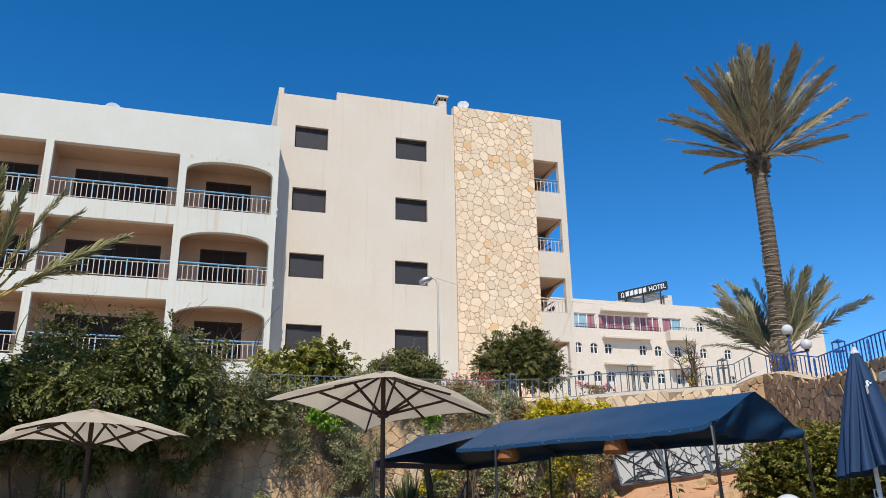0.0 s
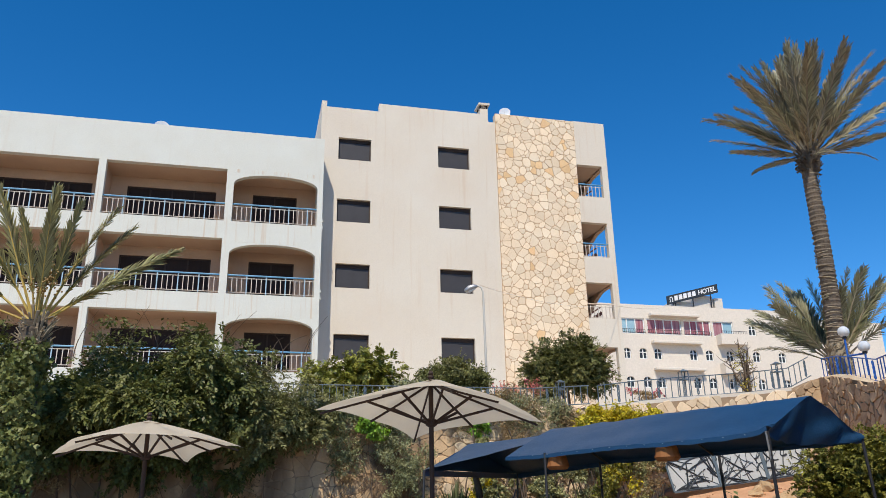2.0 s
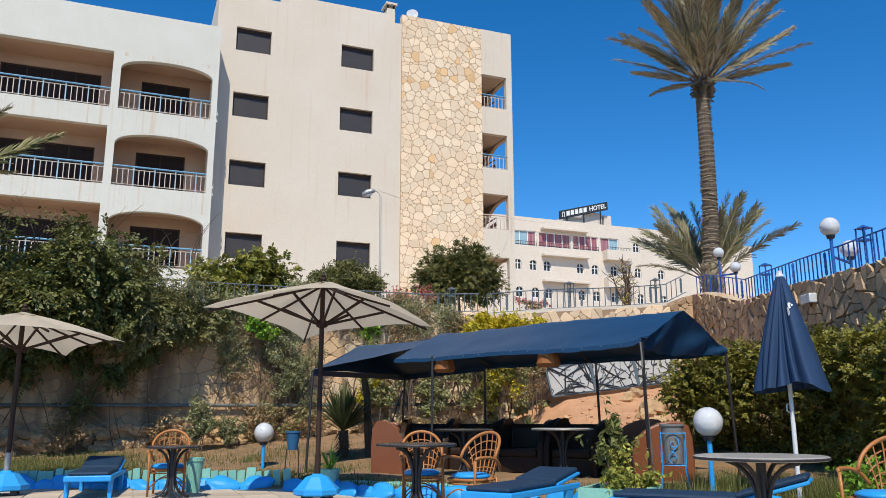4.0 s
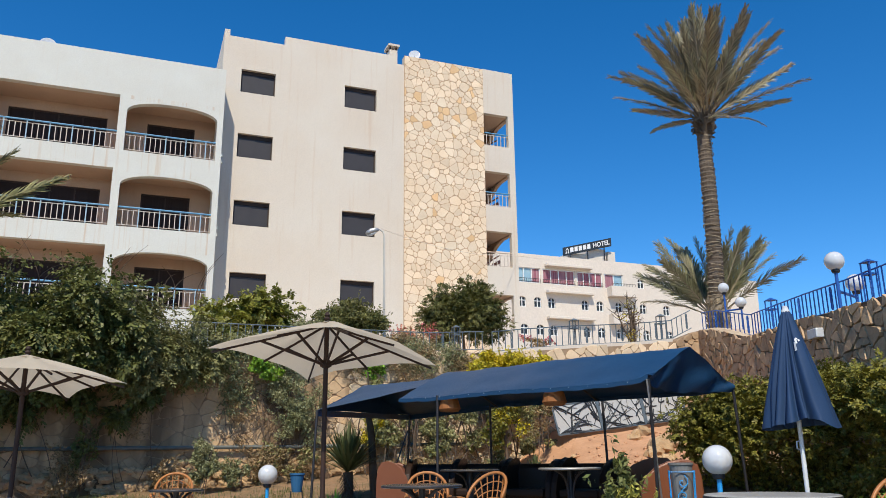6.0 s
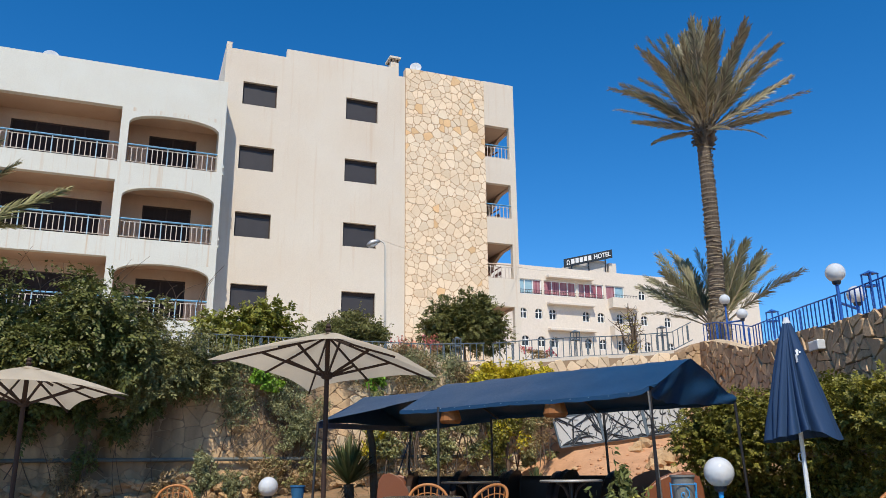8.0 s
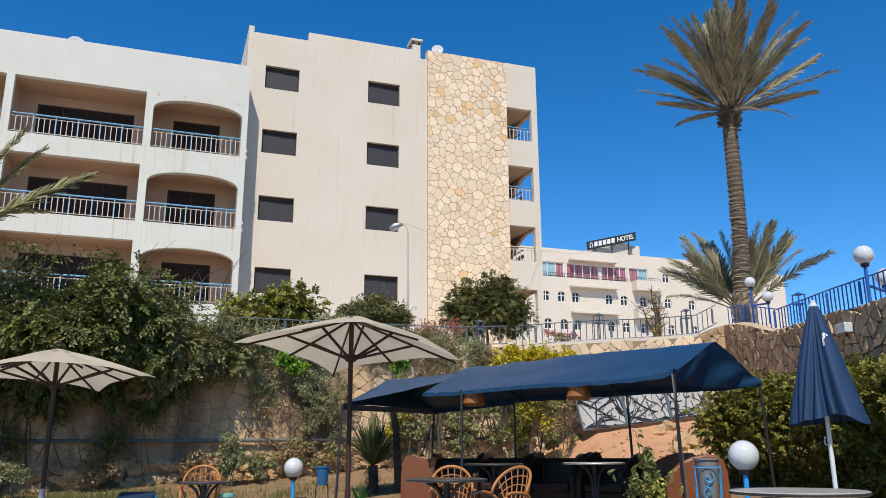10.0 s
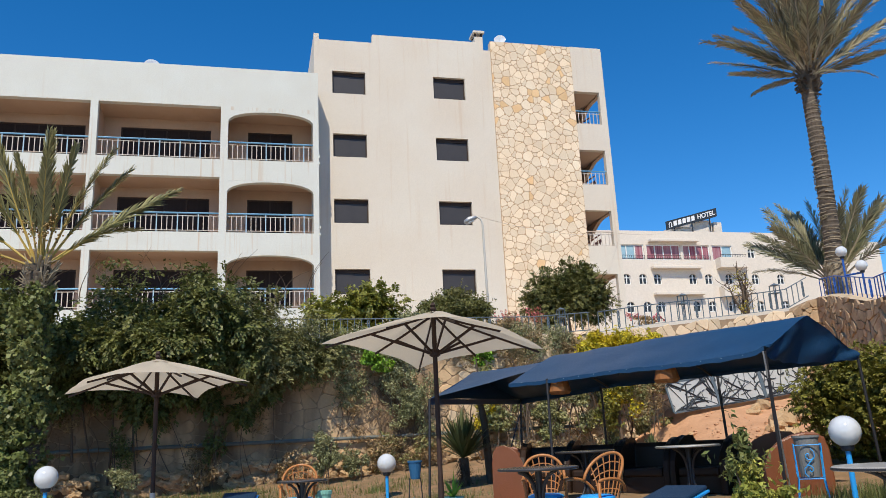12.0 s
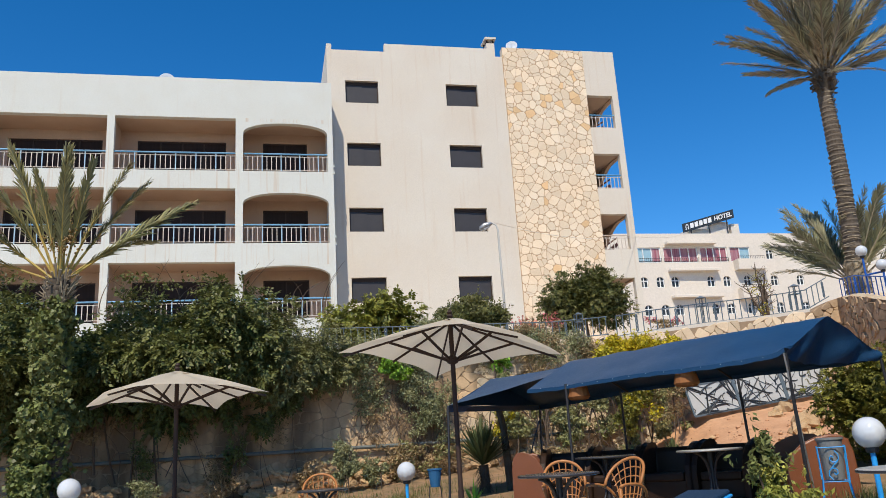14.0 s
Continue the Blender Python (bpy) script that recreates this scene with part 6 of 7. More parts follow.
globe_lamp("white globe lamp on a blue pole beside the palm", 17.46, 20.20, 6.33, 0.17, 4.8, BLUEPAINT, "wall lamps")
globe_lamp("lower white globe lamp on a blue pole beside the palm", 17.68, 19.74, 5.79, 0.17, 4.8, BLUEPAINT, "wall lamps", (17.46, 20.20, 5.58))
globe_lamp("white globe lamp on a blue pole above the brown wall", 13.05, 11.85, 4.90, 0.195, 3.8, BLUEPAINT, "wall lamps")
globe_lamp("lower white globe lamp behind the blue railing", 14.05, 12.3, 4.61, 0.19, 3.8, BLUEPAINT, "wall lamps", (13.2, 11.95, 4.3))
globe_lamp("white globe garden lamp on a bright blue post", 7.38, 9.08, 1.066, 0.197, 0.02, SKYBLUE, "garden lamps")
globe_lamp("white globe garden lamp on a bright blue post", 2.64, 16.5, 0.85, 0.192, 0.02, SKYBLUE, "garden lamps")
globe_lamp("white globe garden lamp below the ivy palm", -3.50, 15.74, 0.925, 0.20, 0.02, SKYBLUE, "garden lamps")

fl = thing("floodlight", "white box floodlight fixed to the brown wall", "floodlight")
c = Vector((13.12, 12.63, 3.54))
Mesh().beam(c + Vector((-0.07, -0.19, 0)), c + Vector((0.07, 0.19, 0.0)), 0.17, 0.20).make("housing", OPAL, fl, bevel=0.02)
Mesh().beam(c + Vector((0.08, -0.03, 0)), c + Vector((0.28, -0.11, 0)), 0.05, 0.05).make("bracket", GALV, fl)

LAMPPALE = material("pale_lamp_paint", (0.50, 0.48, 0.44), 0.6, (0.42, 0.39, 0.35), 3, 40, 0.5, 0.1)
lamp = thing("street_lamp", "slender grey street lamp in front of the hotel tower", "street lamp")
Mesh().tube([(7.6, 25.1, 4.1), (7.58, 25.1, 6.5), (7.57, 25.1, 8.45), (7.53, 25.12, 8.62), (7.42, 25.15, 8.70), (7.34, 25.18, 8.69)], [0.05, 0.04, 0.034, 0.03, 0.028, 0.028], 10).make("pole", LAMPPALE, lamp, smooth=True)
hd = Mesh()
hp = [Vector((7.40, 25.16, 8.69)), Vector((7.30, 25.19, 8.68)), Vector((7.15, 25.23, 8.63)), Vector((7.02, 25.27, 8.55)), Vector((6.97, 25.285, 8.52))]
hd.tube(hp, [0.04, 0.085, 0.11, 0.085, 0.03], 12)
hd.make("lamp_head", GALV, lamp, smooth=True)
Mesh().tube([hp[1] + Vector((0, 0, -0.07)), hp[2] + Vector((0, 0, -0.09)), hp[3] + Vector((0, 0, -0.06))], [0.05, 0.07, 0.04], 10).make("diffuser", OPAL, lamp, smooth=True)
cab = Mesh().tube(arc((7.45, 25.13, 8.72), (16.64, 33.08, 10.46), 0.30, 14), 0.007, 4)
tagged(cab.make("overhead_cable", RAILWHITE), "thin pale overhead cable from the street lamp", "cable")
cab = Mesh().tube(arc((16.64, 33.1, 10.46), (44.35, 76.2, 23.00), 0.2, 14), 0.009, 4)
tagged(cab.make("overhead_cable", RAILWHITE), "thin pale overhead cable to the far hotel", "cable")

# ornamental screen leaning on the bank
board = thing("garden_screen", "pale metal screen with dark branching cut-outs on the clay bank", "screen")
bx0, bx1, by = 10.62, 14.95, 19.35


def on_board(u, v):
    zb = 1.69 + (2.17 - 1.69) * u
    zt = 2.49 + (2.95 - 2.49) * u
    return Vector((bx0 + (bx1 - bx0) * u + 0.1 * (1 - v) * (1 - u), by + 0.18 * v, zb + (zt - zb) * v))


SCREEN = material("screen_paint", (0.46, 0.47, 0.46), 0.6, (0.36, 0.36, 0.35), 2, 30, 0.5, 0.1)
for k in range(3):
    u0, u1 = k / 3 + 0.006, (k + 1) / 3 - 0.006
    q = [on_board(u0, 0), on_board(u1, 0), on_board(u1, 1), on_board(u0, 1)]
    mm = Mesh()
    mm.add(q + [p + Vector((0, 0.03, 0)) for p in q], [(0, 1, 2, 3), (7, 6, 5, 4), (0, 4, 5, 1), (1, 5, 6, 2), (2, 6, 7, 3), (3, 7, 4, 0)])
    pn = mm.make("panel", SCREEN, board)
    rng = random.Random(70 + k)
    br = Mesh()
    for i in range(46):
        a = (rng.choice((0.0, rng.random(), rng.random())), rng.choice((0.0, 1.0, rng.random())))
        b = (min(1, max(0, a[0] + rng.uniform(-0.6, 0.8))), min(1, max(0, a[1] + rng.uniform(-0.9, 0.9))))
        mid = ((a[0] + b[0]) / 2 + rng.uniform(-0.15, 0.15), min(1, max(0, (a[1] + b[1]) / 2 + rng.uniform(-0.25, 0.25))))
        mid = (min(1, max(0, mid[0])), mid[1])
        pp = [on_board(u0 + (u1 - u0) * u, v) + Vector((0, -0.012, 0)) for u, v in (a, mid, b)]
        br.tube(bezier(*pp, 8), [(0.026 if i < 15 else 0.012) * (1 - 0.06 * j) for j in range(9)], 5)
    br.make("branch_pattern", SIGNDARK, pn)
    fm = Mesh()
    for a, b in zip(q, q[1:] + q[:1]):
        fm.beam(a + Vector((0, -0.005, 0)), b + Vector((0, -0.005, 0)), 0.05, 0.04, (0, 1, 0))
    fm.make("frame", RAILGREY, pn)

PIPEGREY = material("pipe_blue_grey", (0.14, 0.155, 0.14), 0.6, (0.08, 0.08, 0.07), 5, 60, 0.6, 0.2)
# water pipe along the foot of the wall
tagged(Mesh().tube([(-9, 20.38, 1.40), (-2, 20.36, 1.42), (3.6, 20.38, 1.44), (9, 20.38, 1.5)], 0.045, 8).make("water_pipe", PIPEGREY), "dull blue-grey water pipe along the stone wall", "pipe")

# ---- terrace furniture ----
TABLETOP = material("dark_tabletop", (0.06, 0.055, 0.05), 0.22, (0.09, 0.08, 0.07), 3, 60, 0.6, 0.03, spec=0.6)
TABLEPALE = material("pale_tabletop", (0.40, 0.38, 0.34), 0.3, (0.32, 0.30, 0.27), 3, 60, 0.6, 0.03, spec=0.5)


def round_table(label, x, y, r, h, foot=0.0, band=BLACKIRON, board_mat=TABLETOP):
    t = thing("round_table", label, "table", pose(x, y, foot, 0, 0, 20), "terrace tables")
    Mesh().lathe((0, 0, h - 0.035), [(r - 0.01, 0), (r, 0.008), (r, 0.027), (r - 0.012, 0.035)], 40).make("tabletop", board_mat, t, "tabletop with a metal edge")
    Mesh().lathe((0, 0, h - 0.036), [(r + 0.002, 0.006), (r + 0.006, 0.012), (r + 0.006, 0.022), (r + 0.002, 0.028)], 40).make("edge_band", band, t)
    for k in range(4):
        a = math.pi / 2 * k
        d = Vector((math.cos(a), math.sin(a), 0))
        pts = bezier(d * r * 0.62 + Vector((0, 0, h - 0.05)), d * 0.06 + Vector((0, 0, h - 0.1)), d * 0.05 + Vector((0, 0, h * 0.5)), 8)
        pts += bezier(d * 0.05 + Vector((0, 0, h * 0.42)), d * 0.05 + Vector((0, 0, 0.08)), d * r * 0.72 + Vector((0, 0, 0.015)), 8)
        Mesh().tube(pts, 0.02, 7).make("leg", BLACKIRON, t, smooth=True)
    Mesh().tube([(0, 0, 0.1), (0, 0, h - 0.04)], 0.042, 12).make("column", BLACKIRON, t)
    return t


def rattan_chair(label, x, y, turn, foot=0.0):
    """Tub chair of bent cane: its front looks along -y before the turn."""
    c = thing("rattan_chair", label, "chair", pose(x, y, foot, 0, 0, turn), "rattan chairs")
    R = 0.017
    for sx in (-1, 1):
        Mesh().tube([(0.25 * sx, -0.24, 0), (0.25 * sx, -0.25, 0.35), (0.26 * sx, -0.25, 0.62)], R, 8).make("front_leg", RATTAN, c, smooth=True)
        Mesh().tube([(0.22 * sx, 0.24, 0), (0.22 * sx, 0.22, 0.40)], R, 8).make("back_leg", RATTAN, c, smooth=True)
        Mesh().tube(bezier((0.26 * sx, -0.25, 0.62), (0.30 * sx, -0.26, 0.655), (0.29 * sx, -0.05, 0.645), 6)[0:] + bezier((0.29 * sx, -0.05, 0.645), (0.30 * sx, 0.20, 0.64), (0.24 * sx, 0.27, 0.48), 6)[1:], R * 1.15, 8).make("armrest", RATTAN, c, smooth=True)
    hoop = [(0.27 * math.cos(math.pi * i / 20) * (1.0 + 0.1 * math.sin(math.pi * i / 20)), 0.12 + 0.28 * math.sin(math.pi * i / 20), 0.62 + 0.32 * math.sin(math.pi * i / 20) ** 0.8) for i in range(21)]
    Mesh().tube(hoop, R * 1.2, 8).make("back_hoop", RATTAN, c, smooth=True)
    for i in range(3, 18, 2):
        top = Vector(hoop[i])
        b = Vector((0.8 * top.x * 0.75, 0.25, 0.40))
        Mesh().tube(bezier(b, (b + top) / 2 + Vector((0, 0.05, 0)), top, 5), 0.008, 6).make("back_cane", RATTAN, c)
    for f in (0.2, 0.4, 0.6, 0.8):
        row = []
        for i in range(2, 19):
            top = Vector(hoop[i])
            b = Vector((0.8 * top.x * 0.75, 0.25, 0.40))
            row.append(b.lerp(top, f) + Vector((0, 0.03, 0)))
        Mesh().tube(row, 0.008, 6).make("back_cane", RATTAN, c)
    ring = [(0.25 * math.copysign(abs(math.cos(t)) ** 0.6, math.cos(t)), 0.25 * math.copysign(abs(math.sin(t)) ** 0.6, math.sin(t)), 0.38) for t in (2 * math.pi * i / 24 for i in range(25))]
    Mesh().tube(ring, R, 8).make("seat_ring", RATTAN, c, smooth=True)
    Mesh().tube([(p[0], p[1], 0.33) for p in ring], R * 0.7, 6).make("seat_ring", RATTAN, c, smooth=True)
    cu_ = Mesh()
    prof = [(0.02, 0.0), (0.20, 0.0), (0.24, 0.025), (0.235, 0.05), (0.18, 0.072), (0.02, 0.08)]
    cu_.lathe((0, -0.01, 0.385), prof, 24)
    cu_.make("cushion", SKYBLUE, c, "bright blue seat cushion", smooth=True)
    for sy in (-0.24, 0.23):
        Mesh().tube(bezier((-0.24, sy, 0.12), (0, sy, 0.42), (0.24, sy, 0.12), 8), 0.010, 6).make("stretcher", RATTAN, c, smooth=True)
    return c


def lounger(label, x, y, turn, raised=0.25, foot=0.0):
    """Sun lounger along +x; its back part lifts at the +x end."""
    l = thing("sun_lounger", label, "lounger", pose(x, y, foot, 0, 0, turn), "sun loungers")
    for sy in (-0.29, 0.29):
        Mesh().box(-0.93, 0.93, sy - 0.03, sy + 0.03, 0.25, 0.32).make("side_rail", SKYBLUE, l, bevel=0.012)
        for sx in (-0.72, 0.62):
            Mesh().add([(sx - 0.10, sy - 0.025, 0), (sx + 0.0, sy - 0.025, 0), (sx + 0.10, sy - 0.025, 0.25), (sx - 0.10, sy - 0.025, 0.25),
                        (sx - 0.10, sy + 0.025, 0), (sx + 0.0, sy + 0.025, 0), (sx + 0.10, sy + 0.025, 0.25), (sx - 0.10, sy + 0.025, 0.25)],
                       [(0, 1, 2, 3), (7, 6, 5, 4), (0, 4, 5, 1), (1, 5, 6, 2), (2, 6, 7, 3), (3, 7, 4, 0)]).make("leg", SKYBLUE, l)
    for i in range(10):
        Mesh().box(-0.9 + 0.125 * i, -0.82 + 0.125 * i, -0.26, 0.26, 0.285, 0.312).make("slat", SKYBLUE, l)
    Mesh().box(-0.95, -0.89, -0.32, 0.32, 0.24, 0.325).make("end_rail", SKYBLUE, l, bevel=0.015)
    ang = math.atan2(raised, 0.65)
    up = Matrix.Translation((0.30, 0, 0.32)) @ Matrix.Rotation(-ang, 4, 'Y')
    bk = Mesh().box(0, 0.68, -0.30, 0.30, -0.01, 0.025)
    bk.make("backrest", SKYBLUE, l, bevel=0.01, at=up)
    mt = Mesh().box(-0.92, 0.32, -0.28, 0.28, 0.322, 0.375)
    mt.make("mattress", CUSHION, l, "navy mattress", bevel=0.025)
    Mesh().box(-0.01, 0.68, -0.28, 0.28, 0.03, 0.083).make("head_pad", CUSHION, l, "navy mattress", bevel=0.025, at=up)
    return l


def tub_sofa(label, x, y, turn, width, mat, foot=0.1, deep=1.0):
    """Rounded sofa that faces -y before the turn: seat, curled back and two drop-shaped end panels."""
    s = thing("tub_sofa", label, "sofa", pose(x, y, foot, 0, 0, turn), "canopy sofas")
    prof = [(-0.42, 0.0), (-0.42, 0.40), (-0.39, 0.56), (-0.31, 0.71), (-0.18, 0.84), (-0.02, 0.92), (0.14, 0.955), (0.28, 0.94), (0.37, 0.86), (0.41, 0.68), (0.42, 0.40), (0.42, 0.0)]
    for sx in (-1, 1):
        a, b = sx * (width / 2 - 0.12), sx * width / 2
        m = Mesh()
        n = len(prof)
        m.add([(a, p * deep, q) for p, q in prof] + [(b, p * deep, q) for p, q in prof],
              [tuple(range(n)) if sx < 0 else tuple(reversed(range(n))), tuple(n + i for i in (reversed(range(n)) if sx < 0 else range(n)))] + [(i, (i + 1) % n, n + (i + 1) % n, n + i) for i in range(n)])
        m.make("end_panel", mat, s, bevel=0.03)
    w = width / 2 - 0.125
    Mesh().box(-w, w, -0.36 * deep, 0.30 * deep, 0.04, 0.30).make("base", mat, s)
    Mesh().box(-w + 0.01, w - 0.01, -0.40 * deep, 0.20 * deep, 0.302, 0.45).make("seat_cushion", BLACKSEAT, s, bevel=0.04)
    bp = [(p * deep, q) for p, q in [(0.20, 0.30), (0.22, 0.60), (0.24, 0.80), (0.30, 0.88), (0.38, 0.86), (0.40, 0.75), (0.40, 0.30)]]
    m = Mesh()
    n = len(bp)
    m.add([(-w, p, q) for p, q in bp] + [(w, p, q) for p, q in bp], [tuple(range(n)), tuple(n + i for i in reversed(range(n)))] + [(i, (i + 1) % n, n + (i + 1) % n, n + i) for i in range(n)])
    m.make("backrest", mat, s, bevel=0.02)
    return s


round_table("small round dark table beside a rattan chair", 0.74, 12.6, 0.37, 0.74)
rattan_chair("rattan tub chair behind the small table", 0.72, 13.25, -8)
round_table("round dark table between two rattan chairs", 3.40, 9.62, 0.49, 0.82)
rattan_chair("rattan tub chair with a blue cushion behind the table", 3.74, 10.35, -18)
rattan_chair("rattan tub chair with a blue cushion beside the table", 4.12, 9.60, -62)
round_table("large round table with a pale metal edge near the lounger", 5.17, 5.77, 0.55, 0.80, 0.0, BLACKIRON, TABLEPALE)
rattan_chair("rattan tub chair on the grass beside the table", 6.62, 5.82, -75)
lounger("bright blue sun lounger with a navy mattress by the planter", 4.55, 9.0, 36, 0.10)
lounger("bright blue sun lounger with a navy mattress behind the large table", 5.60, 6.98, -49, 0.20)
lounger("bright blue sun lounger with a navy mattress by the flower bed", -0.28, 13.9, 84, 0.12)
tub_sofa("brown leatherette tub sofa under the canopy", 4.80, 14.85, 64, 1.5, LEATHER, 0.1, 0.64)
tub_sofa("brown leatherette tub sofa under the canopy beside the stand", 8.22, 11.58, -111, 1.5, LEATHER, 0.12, 1.2)
for sx, sy, turn in ((5.55, 15.0, -30), (6.25, 14.35, -42), (6.92, 13.55, -50), (7.5, 12.6, -58)):
    tub_sofa("dark leatherette tub sofa in the row under the canopy", sx, sy, turn, 1.0, BLACKSEAT, 0.14)
round_table("round dark table under the canopy", 6.75, 11.9, 0.5, 0.86, 0.1, GALV, TABLEPALE)
round_table("round dark table under the canopy", 5.5, 13.1, 0.5, 0.84, 0.1)

# ornamental waste stand
st = thing("bucket_stand", "bright blue wrought-iron stand holding a grey bin", "stand", pose(7.46, 9.97, 0.05, 0, 0, -35) @ Matrix.Diagonal((0.84, 0.84, 0.97, 1)))
for k in range(4):
    a = math.pi / 4 + math.pi / 2 * k
    d = Vector((math.cos(a), math.sin(a), 0))
    Mesh().tube([d * 0.34, d * 0.27 + Vector((0, 0, 0.42)), d * 0.29 + Vector((0, 0, 0.90))], 0.010, 6).make("leg", SKYBLUE, st)
for z, r in ((0.42, 0.27), (0.88, 0.29)):
    Mesh().tube([(r * math.cos(math.pi / 4 + math.pi / 2 * k), r * math.sin(math.pi / 4 + math.pi / 2 * k), z) for k in range(5)], 0.009, 6).make("hoop", SKYBLUE, st)
for k in range(4):
    a = math.pi / 2 * k
    rot = Matrix.Rotation(a, 3, 'Z')
    sc = Mesh()
    for sgn, zc in ((1, 0.74), (-1, 0.54)):
        sc.tube([rot @ Vector((sgn * 0.012 * t * math.cos(t * 0.75) * 0.9, -0.205, zc + sgn * 0.010 * t * math.sin(t * 0.75))) for t in range(11)], 0.008, 5)
    sc.tube([rot @ Vector((0.07, -0.205, 0.70)), rot @ Vector((0, -0.205, 0.64)), rot @ Vector((-0.07, -0.205, 0.57))], 0.008, 5)
    sc.make("scroll", SKYBLUE, st)
BINGREY = material("grey_bin", (0.17, 0.17, 0.165), 0.6, (0.22, 0.22, 0.21), 3, 40, 0.5, 0.15)
Mesh().lathe((0, 0, 0.44), [(0.15, 0), (0.19, 0.52), (0.21, 0.54), (0.21, 0.57), (0.185, 0.57), (0.17, 0.5)], 20).make("bin", BINGREY, st, "grey plastic bin")
bn = thing("waste_basket", "dark blue mesh waste basket on thin legs in the flower bed", "waste basket")
BASKET = material("basket_blue", (0.02, 0.10, 0.22), 0.6, (0.03, 0.13, 0.25), 4, 40, 0.5, 0.2)
Mesh().lathe((2.85, 14.6, 0.58), [(0.085, 0), (0.122, 0.28), (0.135, 0.29), (0.135, 0.32), (0.118, 0.32), (0.10, 0.24)], 16).make("basket", BASKET, bn)
for sx in (-0.1, 0.1):
    Mesh().tube([(2.85 + sx * 1.3, 14.62, 0.08), (2.85 + sx, 14.62, 0.6)], 0.010, 6).make("leg", BLACKIRON, bn)


def plant_pot(label, x, y, r, h, foot=0.0):
    p = thing("plant_pot", label, "plant pot", group="pale green pots")
    Mesh().lathe((x, y, foot), [(r * 0.72, 0), (r * 0.85, h * 0.5), (r, h * 0.9), (r * 1.08, h * 0.9), (r * 1.08, h), (r * 0.9, h), (r * 0.88, h * 0.93)], 18).make("pot", TEAL, p)
    Mesh().lathe((x, y, foot + h * 0.86), [(r * 0.88, 0), (r * 0.86, 0.01)], 14).make("soil", SOIL, p)
    return p


plant_pot("tall pale green pot beside the small table", 1.12, 13.6, 0.14, 0.52)
plant_pot("pale green pot with a spiky plant behind the umbrella base", 3.05, 12.6, 0.15, 0.36)
plan = thing("square_planter", "pale green square planter with a leafy shrub by the loungers", "planter", pose(5.46, 8.36, 0, 0, 0, 40))
mm = Mesh()
mm.box(-0.38, 0.38, -0.38, -0.33, 0, 0.34).box(-0.38, 0.38, 0.33, 0.38, 0, 0.34).box(-0.38, -0.33, -0.33, 0.33, 0, 0.34).box(0.33, 0.38, -0.33, 0.33, 0, 0.34)
mm.make("box", TEAL, plan)
Mesh().box(-0.33, 0.33, -0.33, 0.33, 0.05, 0.29).make("soil", SOIL, plan)
shr = thing("planter_shrub", "leafy variegated shrub growing in the square planter", "shrub")
foliage("foliage", LEAFVARIED, [(5.3, 8.2, 0.44, 0.22, 0.22, 0.15), (5.55, 8.4, 0.44, 0.26, 0.26, 0.14), (5.42, 8.35, 0.62, 0.13, 0.13, 0.16), (5.74, 8.25, 0.42, 0.16, 0.16, 0.10)], 2600, 0.075, shr, 80, 0.42, 0.2)
foliage("foliage", LEAFIVY, [(5.40, 8.35, 1.0, 0.09, 0.09, 0.22), (5.20, 8.3, 0.78, 0.06, 0.06, 0.18), (5.46, 8.38, 0.76, 0.12, 0.12, 0.16)], 800, 0.10, shr, 81, 0.35, 0.2)
stm = Mesh()
for dx in (-0.2, -0.05, 0.08):
    stm.tube([(5.42 + dx * 0.3, 8.33, 0.28), (5.42 + dx, 8.34, 0.95)], 0.012, 5)
stm.make("stem", TWIG, shr)

# ---- yucca, small plants, edging ----
def sword_plant(name, label, x, y, z, n, ln, mat, seed, stem=0.0, wide=0.045):
    p = thing(name, label, "plant")
    rng = random.Random(seed)
    m = Mesh()
    for i in range(n):
        a = i * 2.4
        e = radians(rng.uniform(18 if stem else 5, 88))
        d = Vector((math.cos(a) * math.cos(e), math.sin(a) * math.cos(e), math.sin(e)))
        s = Vector((-math.sin(a), math.cos(a), 0)) * wide * 0.5
        L_ = ln * rng.uniform(0.75, 1.05)
        o = Vector((x, y, z + stem))
        mid, tip = o + d * L_ * 0.5, o + d * L_ + Vector((0, 0, -0.08 * L_ * math.cos(e)))
        m.add([o - s * 0.6, o + s * 0.6, mid + s, tip, mid - s], [(0, 1, 2, 4), (4, 2, 3)])
    m.make("leaves", mat, p)["kind"] = "stuff"
    if stem:
        Mesh().tube([(x, y, z - 0.05), (x + 0.03, y, z + stem * 0.5), (x, y, z + stem)], [0.12, 0.10, 0.11], 8).make("stem", BARK, p)
        # dead leaves folded down along the stem
        m = Mesh()
        for i in range(110):
            a, h = i * 2.4, z + stem * (0.15 + 0.9 * i / 110)
            o = Vector((x + 0.09 * math.cos(a), y + 0.09 * math.sin(a), h))
            d = Vector((math.cos(a) * 0.55, math.sin(a) * 0.55, rng.uniform(-0.9, 0.1)))
            s = Vector((-math.sin(a), math.cos(a), 0)) * 0.022
            t = o + d * rng.uniform(0.14, 0.30)
            m.add([o - s, o + s, t + s * 0.3, t - s * 0.3], [(0, 1, 2, 3)])
        m.make("dead_leaves", BARK, p)["kind"] = "stuff"
    return p


